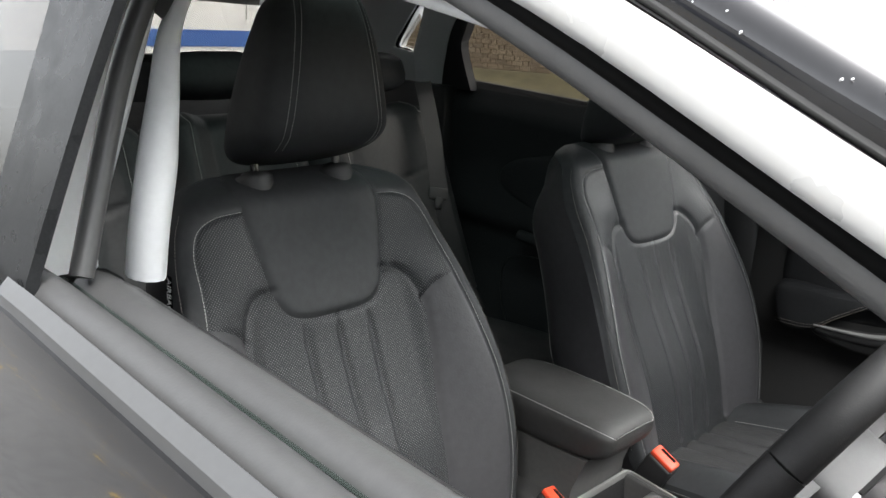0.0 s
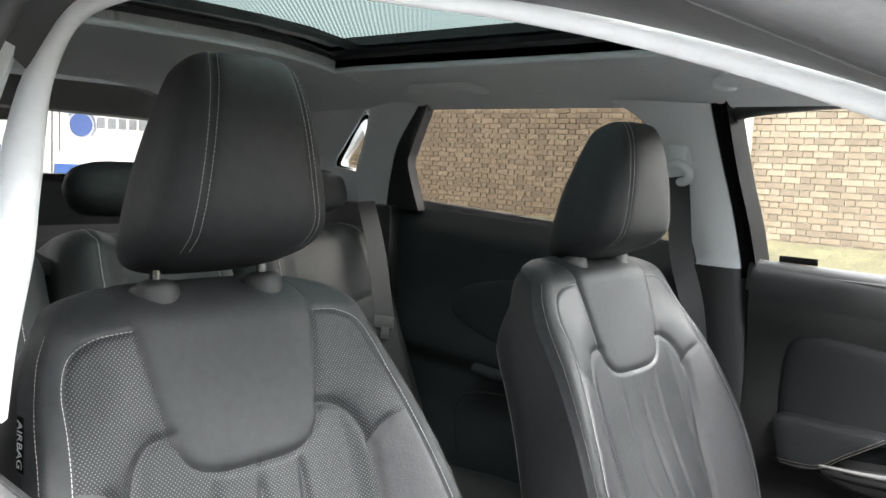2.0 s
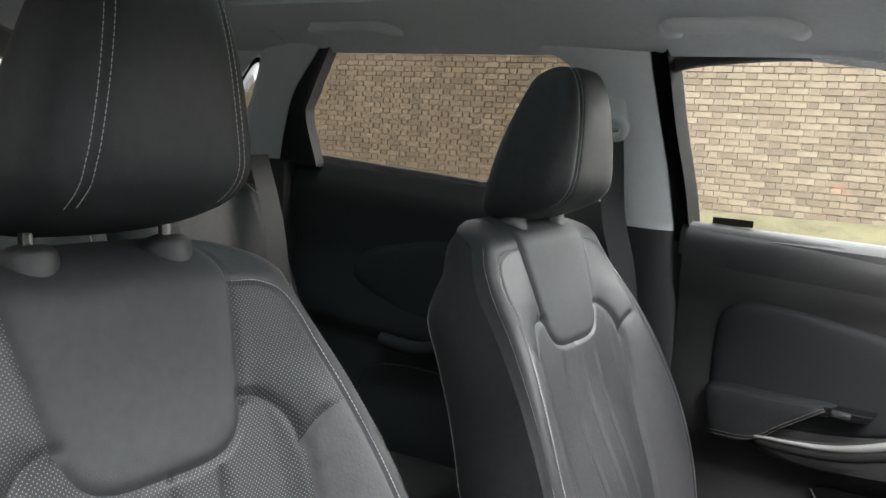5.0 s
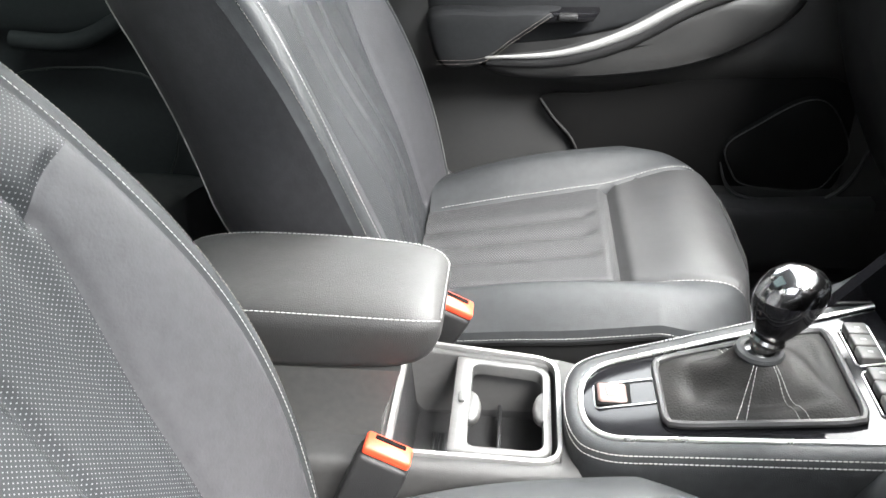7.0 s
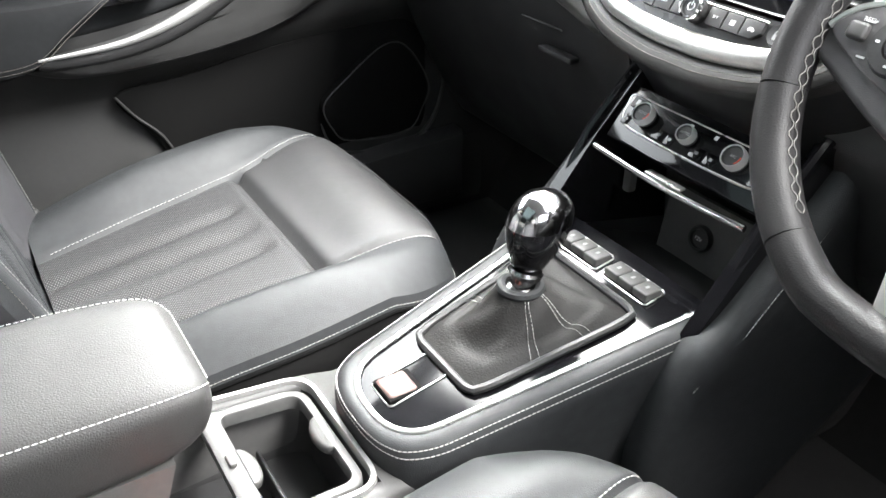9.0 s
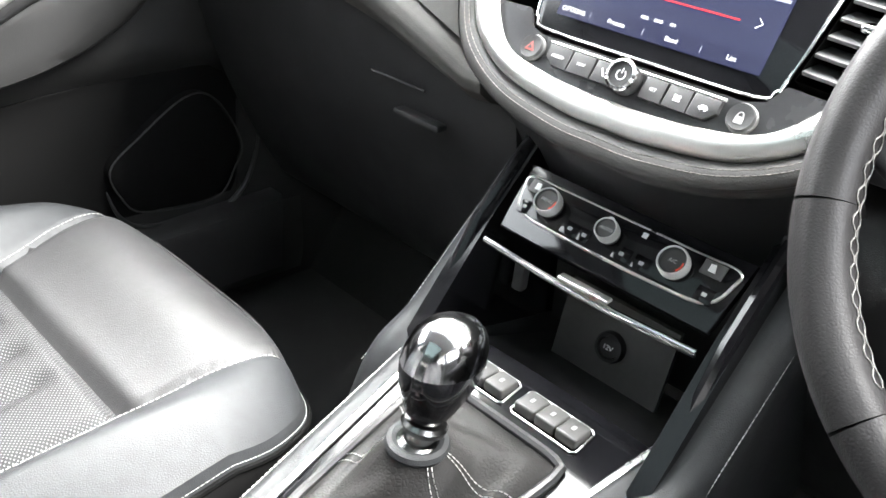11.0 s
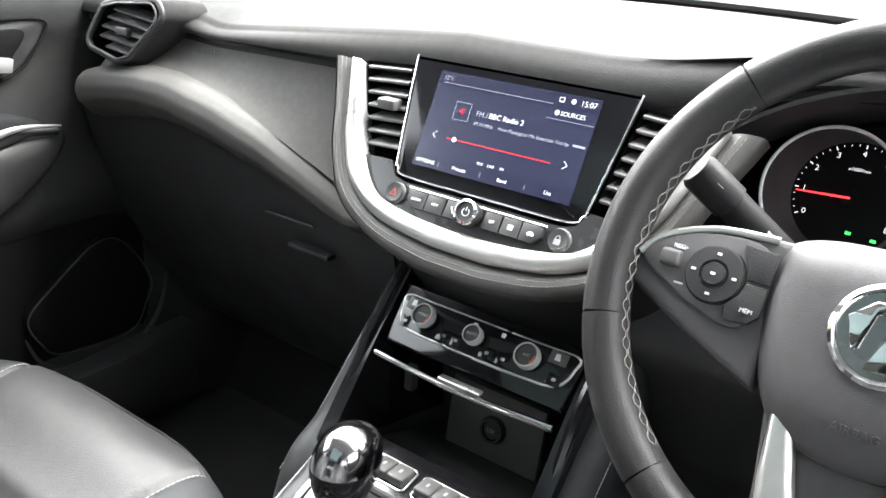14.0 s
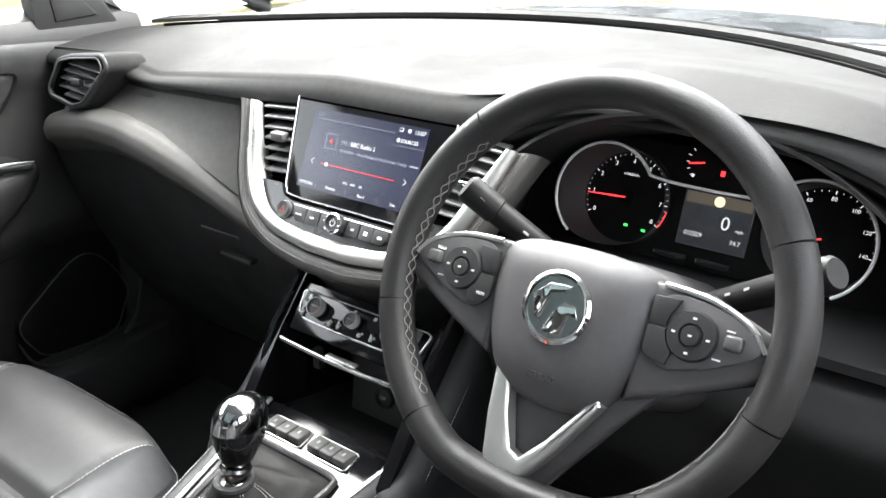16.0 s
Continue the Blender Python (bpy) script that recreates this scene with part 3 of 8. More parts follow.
for sg, nm in ((1, "left"), (-1, "right")):
    tagged(part("screen_moulding_" + nm, sweep([Vector((p.x, -sg * p.y, p.z)) for p in screen_edge], ring(0.016, 10)), RUBBER), "black rubber windscreen moulding", "seal", kind="structure")
    tagged(part("screen_frit_" + nm, loft([[Vector((p.x + 0.004, -sg * p.y * q, p.z + w_)) for p in screen_edge] for q, w_ in (((1.0, 0.010), (0.93, 0.016), (0.86, 0.020)) if sg < 0 else ((1.0, 0.010), (0.985, 0.012), (0.97, 0.014)))], caps=False, closed=False), PIANO), "black printed border of the windscreen", "trim", kind="structure")
    tagged(part("kick_panel_" + nm, rbox((0.95, sg * 0.735, 0.67), (0.42, 0.05, 0.68), 0.01), CARPET), "dark footwell side panel", "wall", kind="structure")
tagged(part("cowl", sheet(lambda s, t: (ws_edge(-0.68 + 1.36 * s) + 0.03 + t * (1.60 - ws_edge(-0.68 + 1.36 * s)), -0.68 + 1.36 * s, 1.062 - 0.02 * t), 30, 6, (0, 0, -0.02)), PLASTIC), "black plastic cowl under the windscreen", "trim", kind="structure")
# black bonnet; blue-grey of what it reflects is put into its colour
tagged(part("bonnet", sheet(lambda s, t: (1.44 + 0.9 * t, (-0.80 + 1.6 * s) * (1 - 0.08 * t), 1.066 - 0.05 * (2 * s - 1) ** 2 - 0.11 * t * t), 16, 12, (0, 0, -0.02)), mat("bonnet_paint_dark_reflection", (0.016, 0.021, 0.030), 0.30, spec=0.18, var=0.05)), "glossy black bonnet", "body panel", kind="structure")
tagged(part("tailgate_header", sheet(lambda s, t: (-1.74 - 0.06 * t + 0.05 * (1 - t) ** 3, -0.60 + 1.20 * s, 1.50 - 0.105 * t - 0.012 * (2 * s - 1) ** 2), 14, 8, (-0.03, 0, -0.006)), LINING), "grey lining panel across the top of the tailgate window", "trim", kind="structure")
tagged(part("tailgate", loft([[(x, y, z) for y in (-0.66, 0.66)] + [(x - 0.06, y, z) for y in (0.66, -0.66)] for x, z in ((-1.80, 0.4), (-1.84, 1.0), (-1.85, 1.215))]), PLASTIC), "black tailgate lining", "tailgate", kind="structure")
tagged(part("parcel_shelf", rbox((-1.42, 0, 1.06), (0.75, 1.22, 0.03), 0.01), CARPET), "black carpeted load cover", "shelf")


# ---- doors ----
STRIP = mat("satin_silver_strip", (0.115, 0.117, 0.118), 0.38, metal=0.3, var=0.05)


def outline_panel(poly, y, depth, sg, r=0.004):
    """A raised panel in the door plane (x, z), depth towards the cabin."""
    m = Matrix(((1, 0, 0, 0), (0, 0, -sg, sg * y), (0, 1, 0, 0), (0, 0, 0, 1)))
    if sg < 0:
        m = Matrix(((1, 0, 0, 0), (0, 0, 1, -y), (0, 1, 0, 0), (0, 0, 0, 1)))
    return prism(poly, depth, r, m)


def pillow(poly, y, depth, sg):
    """A softly cushioned panel in the door plane, depth towards the cabin."""
    cx, cz = sum(q[0] for q in poly) / len(poly), sum(q[1] for q in poly) / len(poly)
    rows = []
    for k, d in ((1.0, -0.004), (1.0, 0.0), (0.988, 0.35), (0.965, 0.62), (0.92, 0.84), (0.84, 0.95), (0.6, 1.0), (0.3, 1.0), (0.02, 1.0)):
        rows.append([(cx + (x - cx) * k, sg * (y - d * depth), cz + (z - cz) * k) for x, z in poly])
    return loft(rows)


def xz_line(pts, y, sg, n=8):
    return smooth_line([(x, sg * y, z) for x, z in pts], n)


def front_door(sg, label):
    k_in, k_out = (0.045, 0.060) if sg < 0 else (0.048, 0.052)
    low = 0.022 if sg < 0 else 0.0
    d = thing("front_door", (0.35, sg * 0.8, 0.4), label, "car door", "front doors")
    nose, x_in = 0.86, (-0.02 if sg < 0 else -0.05)

    def skin(s, t):
        x = x_in + (nose - x_in) * s
        prof = [(0.0, 0.705, 0.38), (0.12, 0.70, 0.45), (0.40, 0.735, 0.66), (0.50, 0.728, 0.715), (0.57, 0.708, 0.750), (0.62, 0.698, 0.785), (0.70, 0.710, 0.87), (0.80, 0.716, 0.985), (0.90, 0.706, 1.045), (0.96, 0.715, 1.115), (1.0, 0.75, 1.135)]
        y = float(curve_at([(p[0], p[1]) for p in prof], t))
        z = float(curve_at([(p[0], p[2]) for p in prof], t))
        if 0.2 < t < 0.95:
            z += 0.10 * (x - 0.3) * math.sin(math.pi * (t - 0.2) / 0.75) * (0.5 if x > 0.3 else 0.15)
        if sg < 0:
            z -= (low + 0.012 + (k_in - 0.016) * max(0, x)) * max(0.0, min(1.0, (t - 0.84) / 0.10))
        return (x, sg * y, z - 0.016 * max(0, x))
    part("inner_skin", sheet(skin, 40, 60, (0, sg * 0.02, 0)), DOORPL, d, "black grained door lining", sharp=30)
    part("waist_rail", sheet(lambda s, t: (x_in + (0.84 - x_in) * s, sg * (0.716 - 0.013 * math.sin(math.pi * min(1.0, t * 1.25)) + 0.016 * t ** 3), 1.03 + (0.105 - low) * math.sin(t * math.pi / 2) - k_in * 0.86 * s), 20, 10, (0, sg * 0.012, -0.004)), PLASTIC, d, "smooth black door top")
    ins = [(p.x, p.y) for p in smooth_line([(0.035, 0.80, 0), (0.022, 0.90, 0), (0.04, 0.998, 0), (0.15, 1.008, 0), (0.37, 0.970, 0), (0.56, 0.918, 0), (0.60, 0.892, 0), (0.52, 0.872, 0), (0.38, 0.835, 0), (0.25, 0.805, 0), (0.12, 0.792, 0)], 6, closed=True)]
    part("insert_panel", pillow(ins, 0.712, 0.016, sg), CLOTH, d, "dark leather covered panel")
    pad = [(p.x, p.y) for p in smooth_line([(0.028, 0.80, 0), (0.03, 0.858, 0), (0.14, 0.862, 0), (0.24, 0.862, 0), (0.20, 0.835, 0), (0.15, 0.80, 0), (0.11, 0.770, 0), (0.05, 0.764, 0)], 6, closed=True)]
    part("elbow_pad", pillow(pad, 0.705, 0.046, sg), CLOTH, d, "black leather elbow pad")
    for off in (0.0, 0.006):
        L = xz_line([(0.04, 0.776 + off), (0.115, 0.781 + off), (0.165, 0.815 + off), (0.225, 0.857 + off)], 0.6585, sg, 10)
        part("stitching", stitches(L, 0.004, 0.003, 0.0005), DARKTHREAD, d, "grey thread")
    grab = xz_line([(0.12, 0.778), (0.24, 0.786), (0.34, 0.818), (0.44, 0.872), (0.53, 0.900), (0.60, 0.896)], 0.672, sg, 10)
    part("grab_handle", sweep(grab, ring(0.017, 12, 0.7, 1.0), scale=lambda t: 0.35 + 0.75 * math.sin(math.pi * min(1, t * 1.15)) ** 0.6), PLASTIC, d)
    part("grab_trim", sweep([p + Vector((0, -sg * 0.012, 0.010)) for p in grab], ring(0.0075, 10, 0.7, 1.0), scale=lambda t: 0.15 + 0.95 * math.sin(math.pi * (0.12 + 0.8 * t)) ** 2), SATIN, d, "satin silver strip")
    body = [(p.x, p.y) for p in smooth_line([(0.10, 0.768, 0), (0.24, 0.778, 0), (0.34, 0.810, 0), (0.44, 0.864, 0), (0.53, 0.894, 0), (0.62, 0.892, 0), (0.61, 0.855, 0), (0.54, 0.805, 0), (0.44, 0.768, 0), (0.30, 0.748, 0), (0.16, 0.745, 0)], 6, closed=True)]
    part("armrest_body", pillow(body, 0.718, 0.050, sg), DOORPL, d, "bulging black armrest")
    sw = [(0.18, 0.842), (0.29, 0.846), (0.30, 0.862), (0.19, 0.860)]
    part("switch_panel", outline_panel(sw, 0.70, 0.036, sg, 0.004), PIANO, d, "gloss black switch panel")
    part("window_switch", rbox((0.25, sg * 0.66, 0.856), (0.03, 0.014, 0.01), 0.003), PLASTIC, d)
    rec = [(p.x, p.y) for p in smooth_line([(0.325, 0.995, 0), (0.38, 1.020, 0), (0.46, 1.036, 0), (0.55, 1.041, 0), (0.618, 1.036, 0), (0.604, 1.005, 0), (0.572, 0.973, 0), (0.52, 0.963, 0), (0.42, 0.973, 0)], 6, closed=True)]
    part("handle_recess", outline_panel(rec, 0.716, 0.010, sg, 0.004), PLASTIC, d)
    part("recess_rim", sweep([Vector((x, sg * 0.703, z)) for x, z in rec], ring(0.0018, 8), closed=True), HOLE, d)
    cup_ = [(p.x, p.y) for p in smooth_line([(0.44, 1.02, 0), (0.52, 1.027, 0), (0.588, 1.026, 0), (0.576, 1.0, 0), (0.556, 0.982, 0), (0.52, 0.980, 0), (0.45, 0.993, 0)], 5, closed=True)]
    # raised near-black sheet: the hollow's shade is in its colour
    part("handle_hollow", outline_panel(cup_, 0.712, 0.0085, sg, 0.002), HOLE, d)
    lev_ = [(0.424, 0.990), (0.446, 1.022), (0.464, 1.031), (0.476, 1.022), (0.480, 1.008), (0.562, 0.994), (0.558, 0.976), (0.50, 0.982), (0.45, 0.984)]
    part("door_handle", outline_panel(lev_, 0.700, 0.018, sg, 0.005), SATIN, d, "satin chrome door pull")
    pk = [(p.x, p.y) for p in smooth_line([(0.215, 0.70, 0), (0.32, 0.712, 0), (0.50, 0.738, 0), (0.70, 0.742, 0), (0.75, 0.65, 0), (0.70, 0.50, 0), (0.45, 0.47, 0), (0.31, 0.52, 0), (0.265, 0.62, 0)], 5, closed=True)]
    # flat face, not a cavity; its blackness is the pocket's painted shade
    part("pocket", outline_panel(pk, 0.722, 0.006, sg, 0.002), HOLE, d, "door pocket, its inner shade put in a near-black face")
    part("pocket_rim", sweep(xz_line([(0.213, 0.701), (0.238, 0.665), (0.272, 0.625), (0.30, 0.56)], 0.712, sg), ring(0.0022, 8)), DOORPL, d)
    part("pocket_wall", outline_panel([(0.27, 0.40), (0.27, 0.58), (0.40, 0.54), (0.60, 0.52), (0.80, 0.53), (0.80, 0.40)], 0.715, 0.05, sg, 0.015), PLASTIC, d)
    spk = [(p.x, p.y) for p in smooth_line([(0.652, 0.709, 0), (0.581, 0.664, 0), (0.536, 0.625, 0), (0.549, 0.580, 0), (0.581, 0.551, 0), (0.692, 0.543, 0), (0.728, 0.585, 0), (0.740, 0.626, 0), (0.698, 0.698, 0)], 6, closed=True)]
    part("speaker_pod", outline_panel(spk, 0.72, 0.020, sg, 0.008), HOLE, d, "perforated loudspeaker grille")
    part("speaker_trim", sweep([Vector((x, sg * 0.699, z)) for x, z in spk], ring(0.0013, 8), closed=True), PLASTIC, d, "thin loudspeaker rim")
    part("speaker_bowl", sweep(xz_line([(0.532, 0.590), (0.548, 0.548), (0.585, 0.522), (0.69, 0.512), (0.748, 0.545), (0.774, 0.61), (0.772, 0.67)], 0.708, sg), ring(0.0045, 10), scale=lambda t: 0.25 + 0.75 * math.sin(math.pi * t)), PLASTIC, d, "rounded edge of the loudspeaker bowl")
    if sg > 0:
        part("frame_strip", strip_between([(x + 0.002, z) for x, z in B_F], [(-0.082, 1.44), (-0.077, 1.39), (-0.068, 1.30), (-0.053, 1.20), (-0.045, 1.10)], 0.075, bulge=-0.010, sg=sg), HOLE, d, "black window frame")
    if sg > 0:
        sail = [(0.672, 1.090), (0.672, 1.190), (0.690, 1.202), (0.75, 1.172), (0.800, 1.128), (0.826, 1.085)]
        part("sail_panel", outline_panel(sail, 0.742, 0.030, sg, 0.006), PLASTIC, d, "black mirror triangle panel")
        part("sail_inlay", outline_panel([(0.706, 1.104), (0.700, 1.170), (0.745, 1.150), (0.782, 1.108)], 0.713, 0.004, sg, 0.003), DOORPL, d)
    # outer skin and the slot for the glass
    out = [(0.745, 1.128), (0.775, 1.132), (0.795, 1.122), (0.812, 1.118), (0.822, 1.11), (0.845, 1.10), (0.872, 1.06), (0.90, 0.95), (0.92, 0.75), (0.90, 0.45), (0.86, 0.40)]
    x0, x1 = -0.06, 0.86
    # paler rubber on the driver's side only, sheen painted in
    part("inner_lip", loft([[(x, sg * y, z - low * (z > 1.09) - k_in * max(0, x)) for y, z in ((0.712, 1.08), (0.716, 1.118), (0.726, 1.132), (0.742, 1.139), (0.757, 1.136), (0.767, 1.126), (0.771, 1.08))] for x in np.linspace(x0, x1, 16)]), LIP if sg < 0 else RUBBER, d, "grey-black rubber inner lip", sharp=75)
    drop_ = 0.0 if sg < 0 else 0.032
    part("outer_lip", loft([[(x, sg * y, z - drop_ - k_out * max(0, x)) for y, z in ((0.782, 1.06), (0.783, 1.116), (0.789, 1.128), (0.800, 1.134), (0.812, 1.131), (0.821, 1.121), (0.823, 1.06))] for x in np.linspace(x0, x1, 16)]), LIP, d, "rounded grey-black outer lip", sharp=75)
    part("waist_trim", loft([[(x, sg * y, z - drop_ - k_out * max(0, x)) for y, z in ((0.823, 1.08), (0.826, 1.130), (0.830, 1.1345), (0.8405, 1.123), (0.842, 1.08))] for x in np.linspace(x0 + 0.03, x1, 16)]), STRIP, d, "satin silver waist strip")
    part("outer_skin", sheet(lambda s, t: (x0 + (x1 - x0) * s, sg * float(np.interp(t, [0, .1, .3, .6, 1], [0.845, 0.853, 0.869, 0.880, 0.86])), float(np.interp(t, [0, .1, .3, .6, 1], [1.112, 1.09, 0.98, 0.75, 0.40])) - k_out * max(0, x0 + (x1 - x0) * s) * (1 - t)), 16, 24, (0, -sg * 0.01, 0)), PAINT, d, "glossy black painted skin")
    return d


front_door(1, "closed front door with dark leather and silver trim")
front_door(-1, "closed driver's door with its window wound down")
tagged(part("window_front_door_right", loft([[(x, -y, z - 0.060 * max(0, x)) for x, z in ((-0.05, 1.0), (-0.05, 1.119), (0.78, 1.119), (0.78, 1.0))] for y in (0.774, 0.779)]), GREEN), "lowered clear door window, its top edge showing", "window", kind="structure")


def rear_door(sg, label):
    d = thing("rear_door", (-0.6, sg * 0.8, 0.4), label, "car door", "rear doors")

    def skin(s, t):
        x = -0.18 - 0.86 * s
        prof = [(0, 0.70, 0.40), (0.4, 0.735, 0.66), (0.55, 0.725, 0.76), (0.62, 0.695, 0.80), (0.75, 0.715, 0.95), (0.92, 0.70, 1.08), (1.0, 0.74, 1.15)]
        return (x, sg * float(np.interp(t, [p[0] for p in prof], [p[1] for p in prof])), float(np.interp(t, [p[0] for p in prof], [p[2] for p in prof])) - 0.055 * min(0, x + 0.1) * t)
    part("inner_skin", sheet(skin, 24, 40, (0, sg * 0.02, 0)), REARDOOR, d, "black grained door lining")
    grab = xz_line([(-0.20, 0.90), (-0.32, 0.91), (-0.45, 0.86), (-0.58, 0.80), (-0.70, 0.80)], 0.685, sg, 8)
    part("grab_handle", sweep(grab, ring(0.016, 12)), REARDOOR, d)
    ins = [(p.x, p.y) for p in smooth_line([(-0.24, 0.92, 0), (-0.24, 1.03, 0), (-0.45, 1.05, 0), (-0.75, 1.00, 0), (-0.80, 0.92, 0), (-0.6, 0.85, 0), (-0.42, 0.90, 0)], 6, closed=True)]
    part("insert_panel", pillow(ins, 0.712, 0.012, sg), REARDOOR, d, "dark leather covered panel")
    pk = [(-0.45, 0.72), (-0.75, 0.72), (-0.72, 0.50), (-0.50, 0.50)]
    part("pocket_rim", sweep(smooth_line([(x, sg * 0.70, z) for x, z in pk], 5, closed=True), ring(0.0022, 8), closed=True), PLASTIC, d)
    part("outer_skin", sheet(lambda s, t: (-0.07 - 1.0 * s, sg * float(np.interp(t, [0, .1, .3, .6, 1], [0.80, 0.858, 0.895, 0.915, 0.88])), float(np.interp(t, [0, .1, .3, .6, 1], [1.13, 1.09, 0.98, 0.75, 0.40])) + 0.05 * s), 10, 24, (0, -sg * 0.01, 0)), PAINT, d, "glossy black painted skin")
    part("waist_trim", loft([[(x, sg * y, z - 0.055 * min(0, x + 0.1)) for y, z in ((0.80, 1.11), (0.81, 1.135), (0.824, 1.14), (0.838, 1.12), (0.838, 1.10))] for x in np.linspace(-0.07, -1.05, 10)]), SILVER, d, "satin silver waist strip")
    part("frame_strip", strip_between([(-0.80, 1.46), (-0.816, 1.439), (-0.90, 1.335), (-0.931, 1.284), (-0.931, 1.17)], [(-0.845, 1.46), (-0.870, 1.434), (-0.965, 1.345), (-1.01, 1.27), (-1.05, 1.17)], 0.03, bulge=-0.006, sg=sg), PLASTIC, d, "black window frame")
    return d


rear_door(1, "closed rear passenger door with black lining")
rear_door(-1, "closed rear door behind the driver")
b_cover = tagged(part("pillar_cover_right", strip_between([(0.0, 1.46), (-0.01, 1.30), (0.0, 1.12)], [(-0.16, 1.46), (-0.14, 1.30), (-0.12, 1.12)], 0.012, sg=-1), mat("dulled_black_film", (0.020, 0.021, 0.022), 0.30, spec=0.12, var=0.3, vscale=30), sharp=60), "glossy black outer pillar cover with rain marks", "body panel", kind="structure")
b_cover.location.y = -0.095


# ---- outer body that closes the car ----
for sg, nm in ((1, "left"), (-1, "right")):
    tagged(part("front_wing_" + nm, sheet(lambda s, t: (0.86 + 1.50 * s, sg * float(np.interp(t, [0, .12, .35, .7, 1], [0.79, 0.85, 0.90, 0.91, 0.87])) * (1 - 0.14 * s * s), float(np.interp(t, [0, .12, .35, .7, 1], [1.06, 1.02, 0.90, 0.70, 0.38])) - 0.13 * s * s * (1 - t) + (0.30 * max(0.0, 1 - ((s - 0.42) / 0.25) ** 2) ** 0.5 if t > 0.99 else 0.0)), 30, 16, (0, -sg * 0.02, 0)), PAINT), "glossy black front wing", "body panel", kind="structure")
    tagged(part("rear_quarter_" + nm, sheet(lambda s, t: (-1.06 - 0.82 * s, sg * float(np.interp(t, [0, .12, .35, .7, 1], [0.78, 0.85, 0.90, 0.91, 0.87])) * (1 - 0.10 * s * s), float(np.interp(t, [0, .12, .35, .7, 1], [1.18, 1.12, 0.95, 0.72, 0.38])) + (0.30 * max(0.0, 1 - ((s - 0.35) / 0.42) ** 2) ** 0.5 if t > 0.99 else 0.0)), 24, 16, (0, -sg * 0.02, 0)), PAINT), "glossy black rear quarter panel", "body panel", kind="structure")
    tagged(part("body_sill_" + nm, rbox((-0.1, sg * 0.82, 0.33), (1.95, 0.12, 0.16), 0.03, 3), PLASTIC), "black lower body sill", "body panel", kind="structure")
tagged(part("front_bumper", sheet(lambda s, t: (2.36 + 0.16 * math.cos((s - 0.5) * 2.6) - 0.05 * t, (-0.78 + 1.56 * s), 0.92 - 0.56 * t), 16, 10, (-0.03, 0, 0)), PAINT), "black front bumper", "body panel", kind="structure")
tagged(part("rear_bumper", sheet(lambda s, t: (-1.90 - 0.10 * math.cos((s - 0.5) * 2.6), (-0.82 + 1.64 * s), 1.16 - 0.80 * t), 16, 10, (0.03, 0, 0)), PAINT), "black tail panel", "body panel", kind="structure")
chassis = thing("chassis", (0.07, 0, 0), "black car underbody standing on four road wheels", "chassis")
part("underbody", rbox((0.07, 0, 0.24), (3.6, 1.3, 0.08), 0.03), PLASTIC, chassis)
for wx in (1.50, -1.36):
    for sg in (1, -1):
        m_ = basis((wx, sg * 0.70, 0.335), (1, 0, 0), (0, sg, 0))
        w_ = part("wheel", revolve([(0.23, 0.0), (0.32, 0.0), (0.335, 0.03), (0.335, 0.16), (0.32, 0.19), (0.23, 0.19)], 36, m_), RUBBER, chassis, "black tyre")
        part("rim", revolve([(0.001, 0.10), (0.06, 0.14), (0.21, 0.15), (0.23, 0.17), (0.23, 0.02), (0.001, 0.02)], 36, m_), STEEL, w_, "grey alloy rim")


# ---- front seats ----
REC = radians(20)
UPV, FWD = Vector((-math.sin(REC), 0, math.cos(REC))), Vector((math.cos(REC), 0, math.sin(REC)))


def polyd(U, V, line):
    """Distance of the grid points (U, V) from a polyline."""
    D = np.full(U.shape, 9.0)
    for (a, b), (c, d) in zip(line, line[1:]):
        l2 = (c - a) ** 2 + (d - b) ** 2 + 1e-12
        t = np.clip(((U - a) * (c - a) + (V - b) * (d - b)) / l2, 0, 1)
        D = np.minimum(D, np.hypot(U - a - t * (c - a), V - b - t * (d - b)))
    return D


def snapped(U, V, line, on):
    """Moves the grid points next to a seam onto it and marks them in on."""
    D = np.full(U.shape, 9.0)
    NU, NV = U.copy(), V.copy()
    for (a, b), (c, d) in zip(line, line[1:]):
        l2 = (c - a) ** 2 + (d - b) ** 2 + 1e-12
        t = np.clip(((U - a) * (c - a) + (V - b) * (d - b)) / l2, 0, 1)
        x, y = a + t * (c - a), b + t * (d - b)
        e = np.hypot(U - x, V - y)
        m = e < D
        D = np.where(m, e, D)
        NU, NV = np.where(m, x, NU), np.where(m, y, NV)
    n = np.maximum(D, 1e-7)
    reach = 0.52 * np.maximum(np.abs(NU - U) / n * np.abs(np.gradient(U, axis=1)), np.abs(NV - V) / n * np.abs(np.gradient(V, axis=0)))
    near = (D < np.maximum(reach, 1e-6)) & ~on
    on |= near
    return np.where(near, NU, U), np.where(near, NV, V)


def triangles(I, on):
    """Two triangles a cell, cut along the corners that lie on a seam."""
    q = np.stack([I[:-1, :-1], I[:-1, 1:], I[1:, 1:], I[1:, :-1]], -1).reshape(-1, 4)
    o = on.ravel()[q]
    alt = o[:, 1] & o[:, 3] & ~(o[:, 0] & o[:, 2])
    A = np.where(alt[:, None], q[:, [0, 1, 3]], q[:, [0, 1, 2]])
    B = np.where(alt[:, None], q[:, [1, 2, 3]], q[:, [0, 2, 3]])
    return np.concatenate([A, B])


def inside(U, V, poly):
    r = np.zeros(U.shape, bool)
    for (a, b), (c, d) in zip(poly, poly[1:] + poly[:1]):
        hit = ((b > V) != (d > V)) & (U < (c - a) * (V - b) / (d - b + 1e-12) + a)
        r ^= hit
    return r


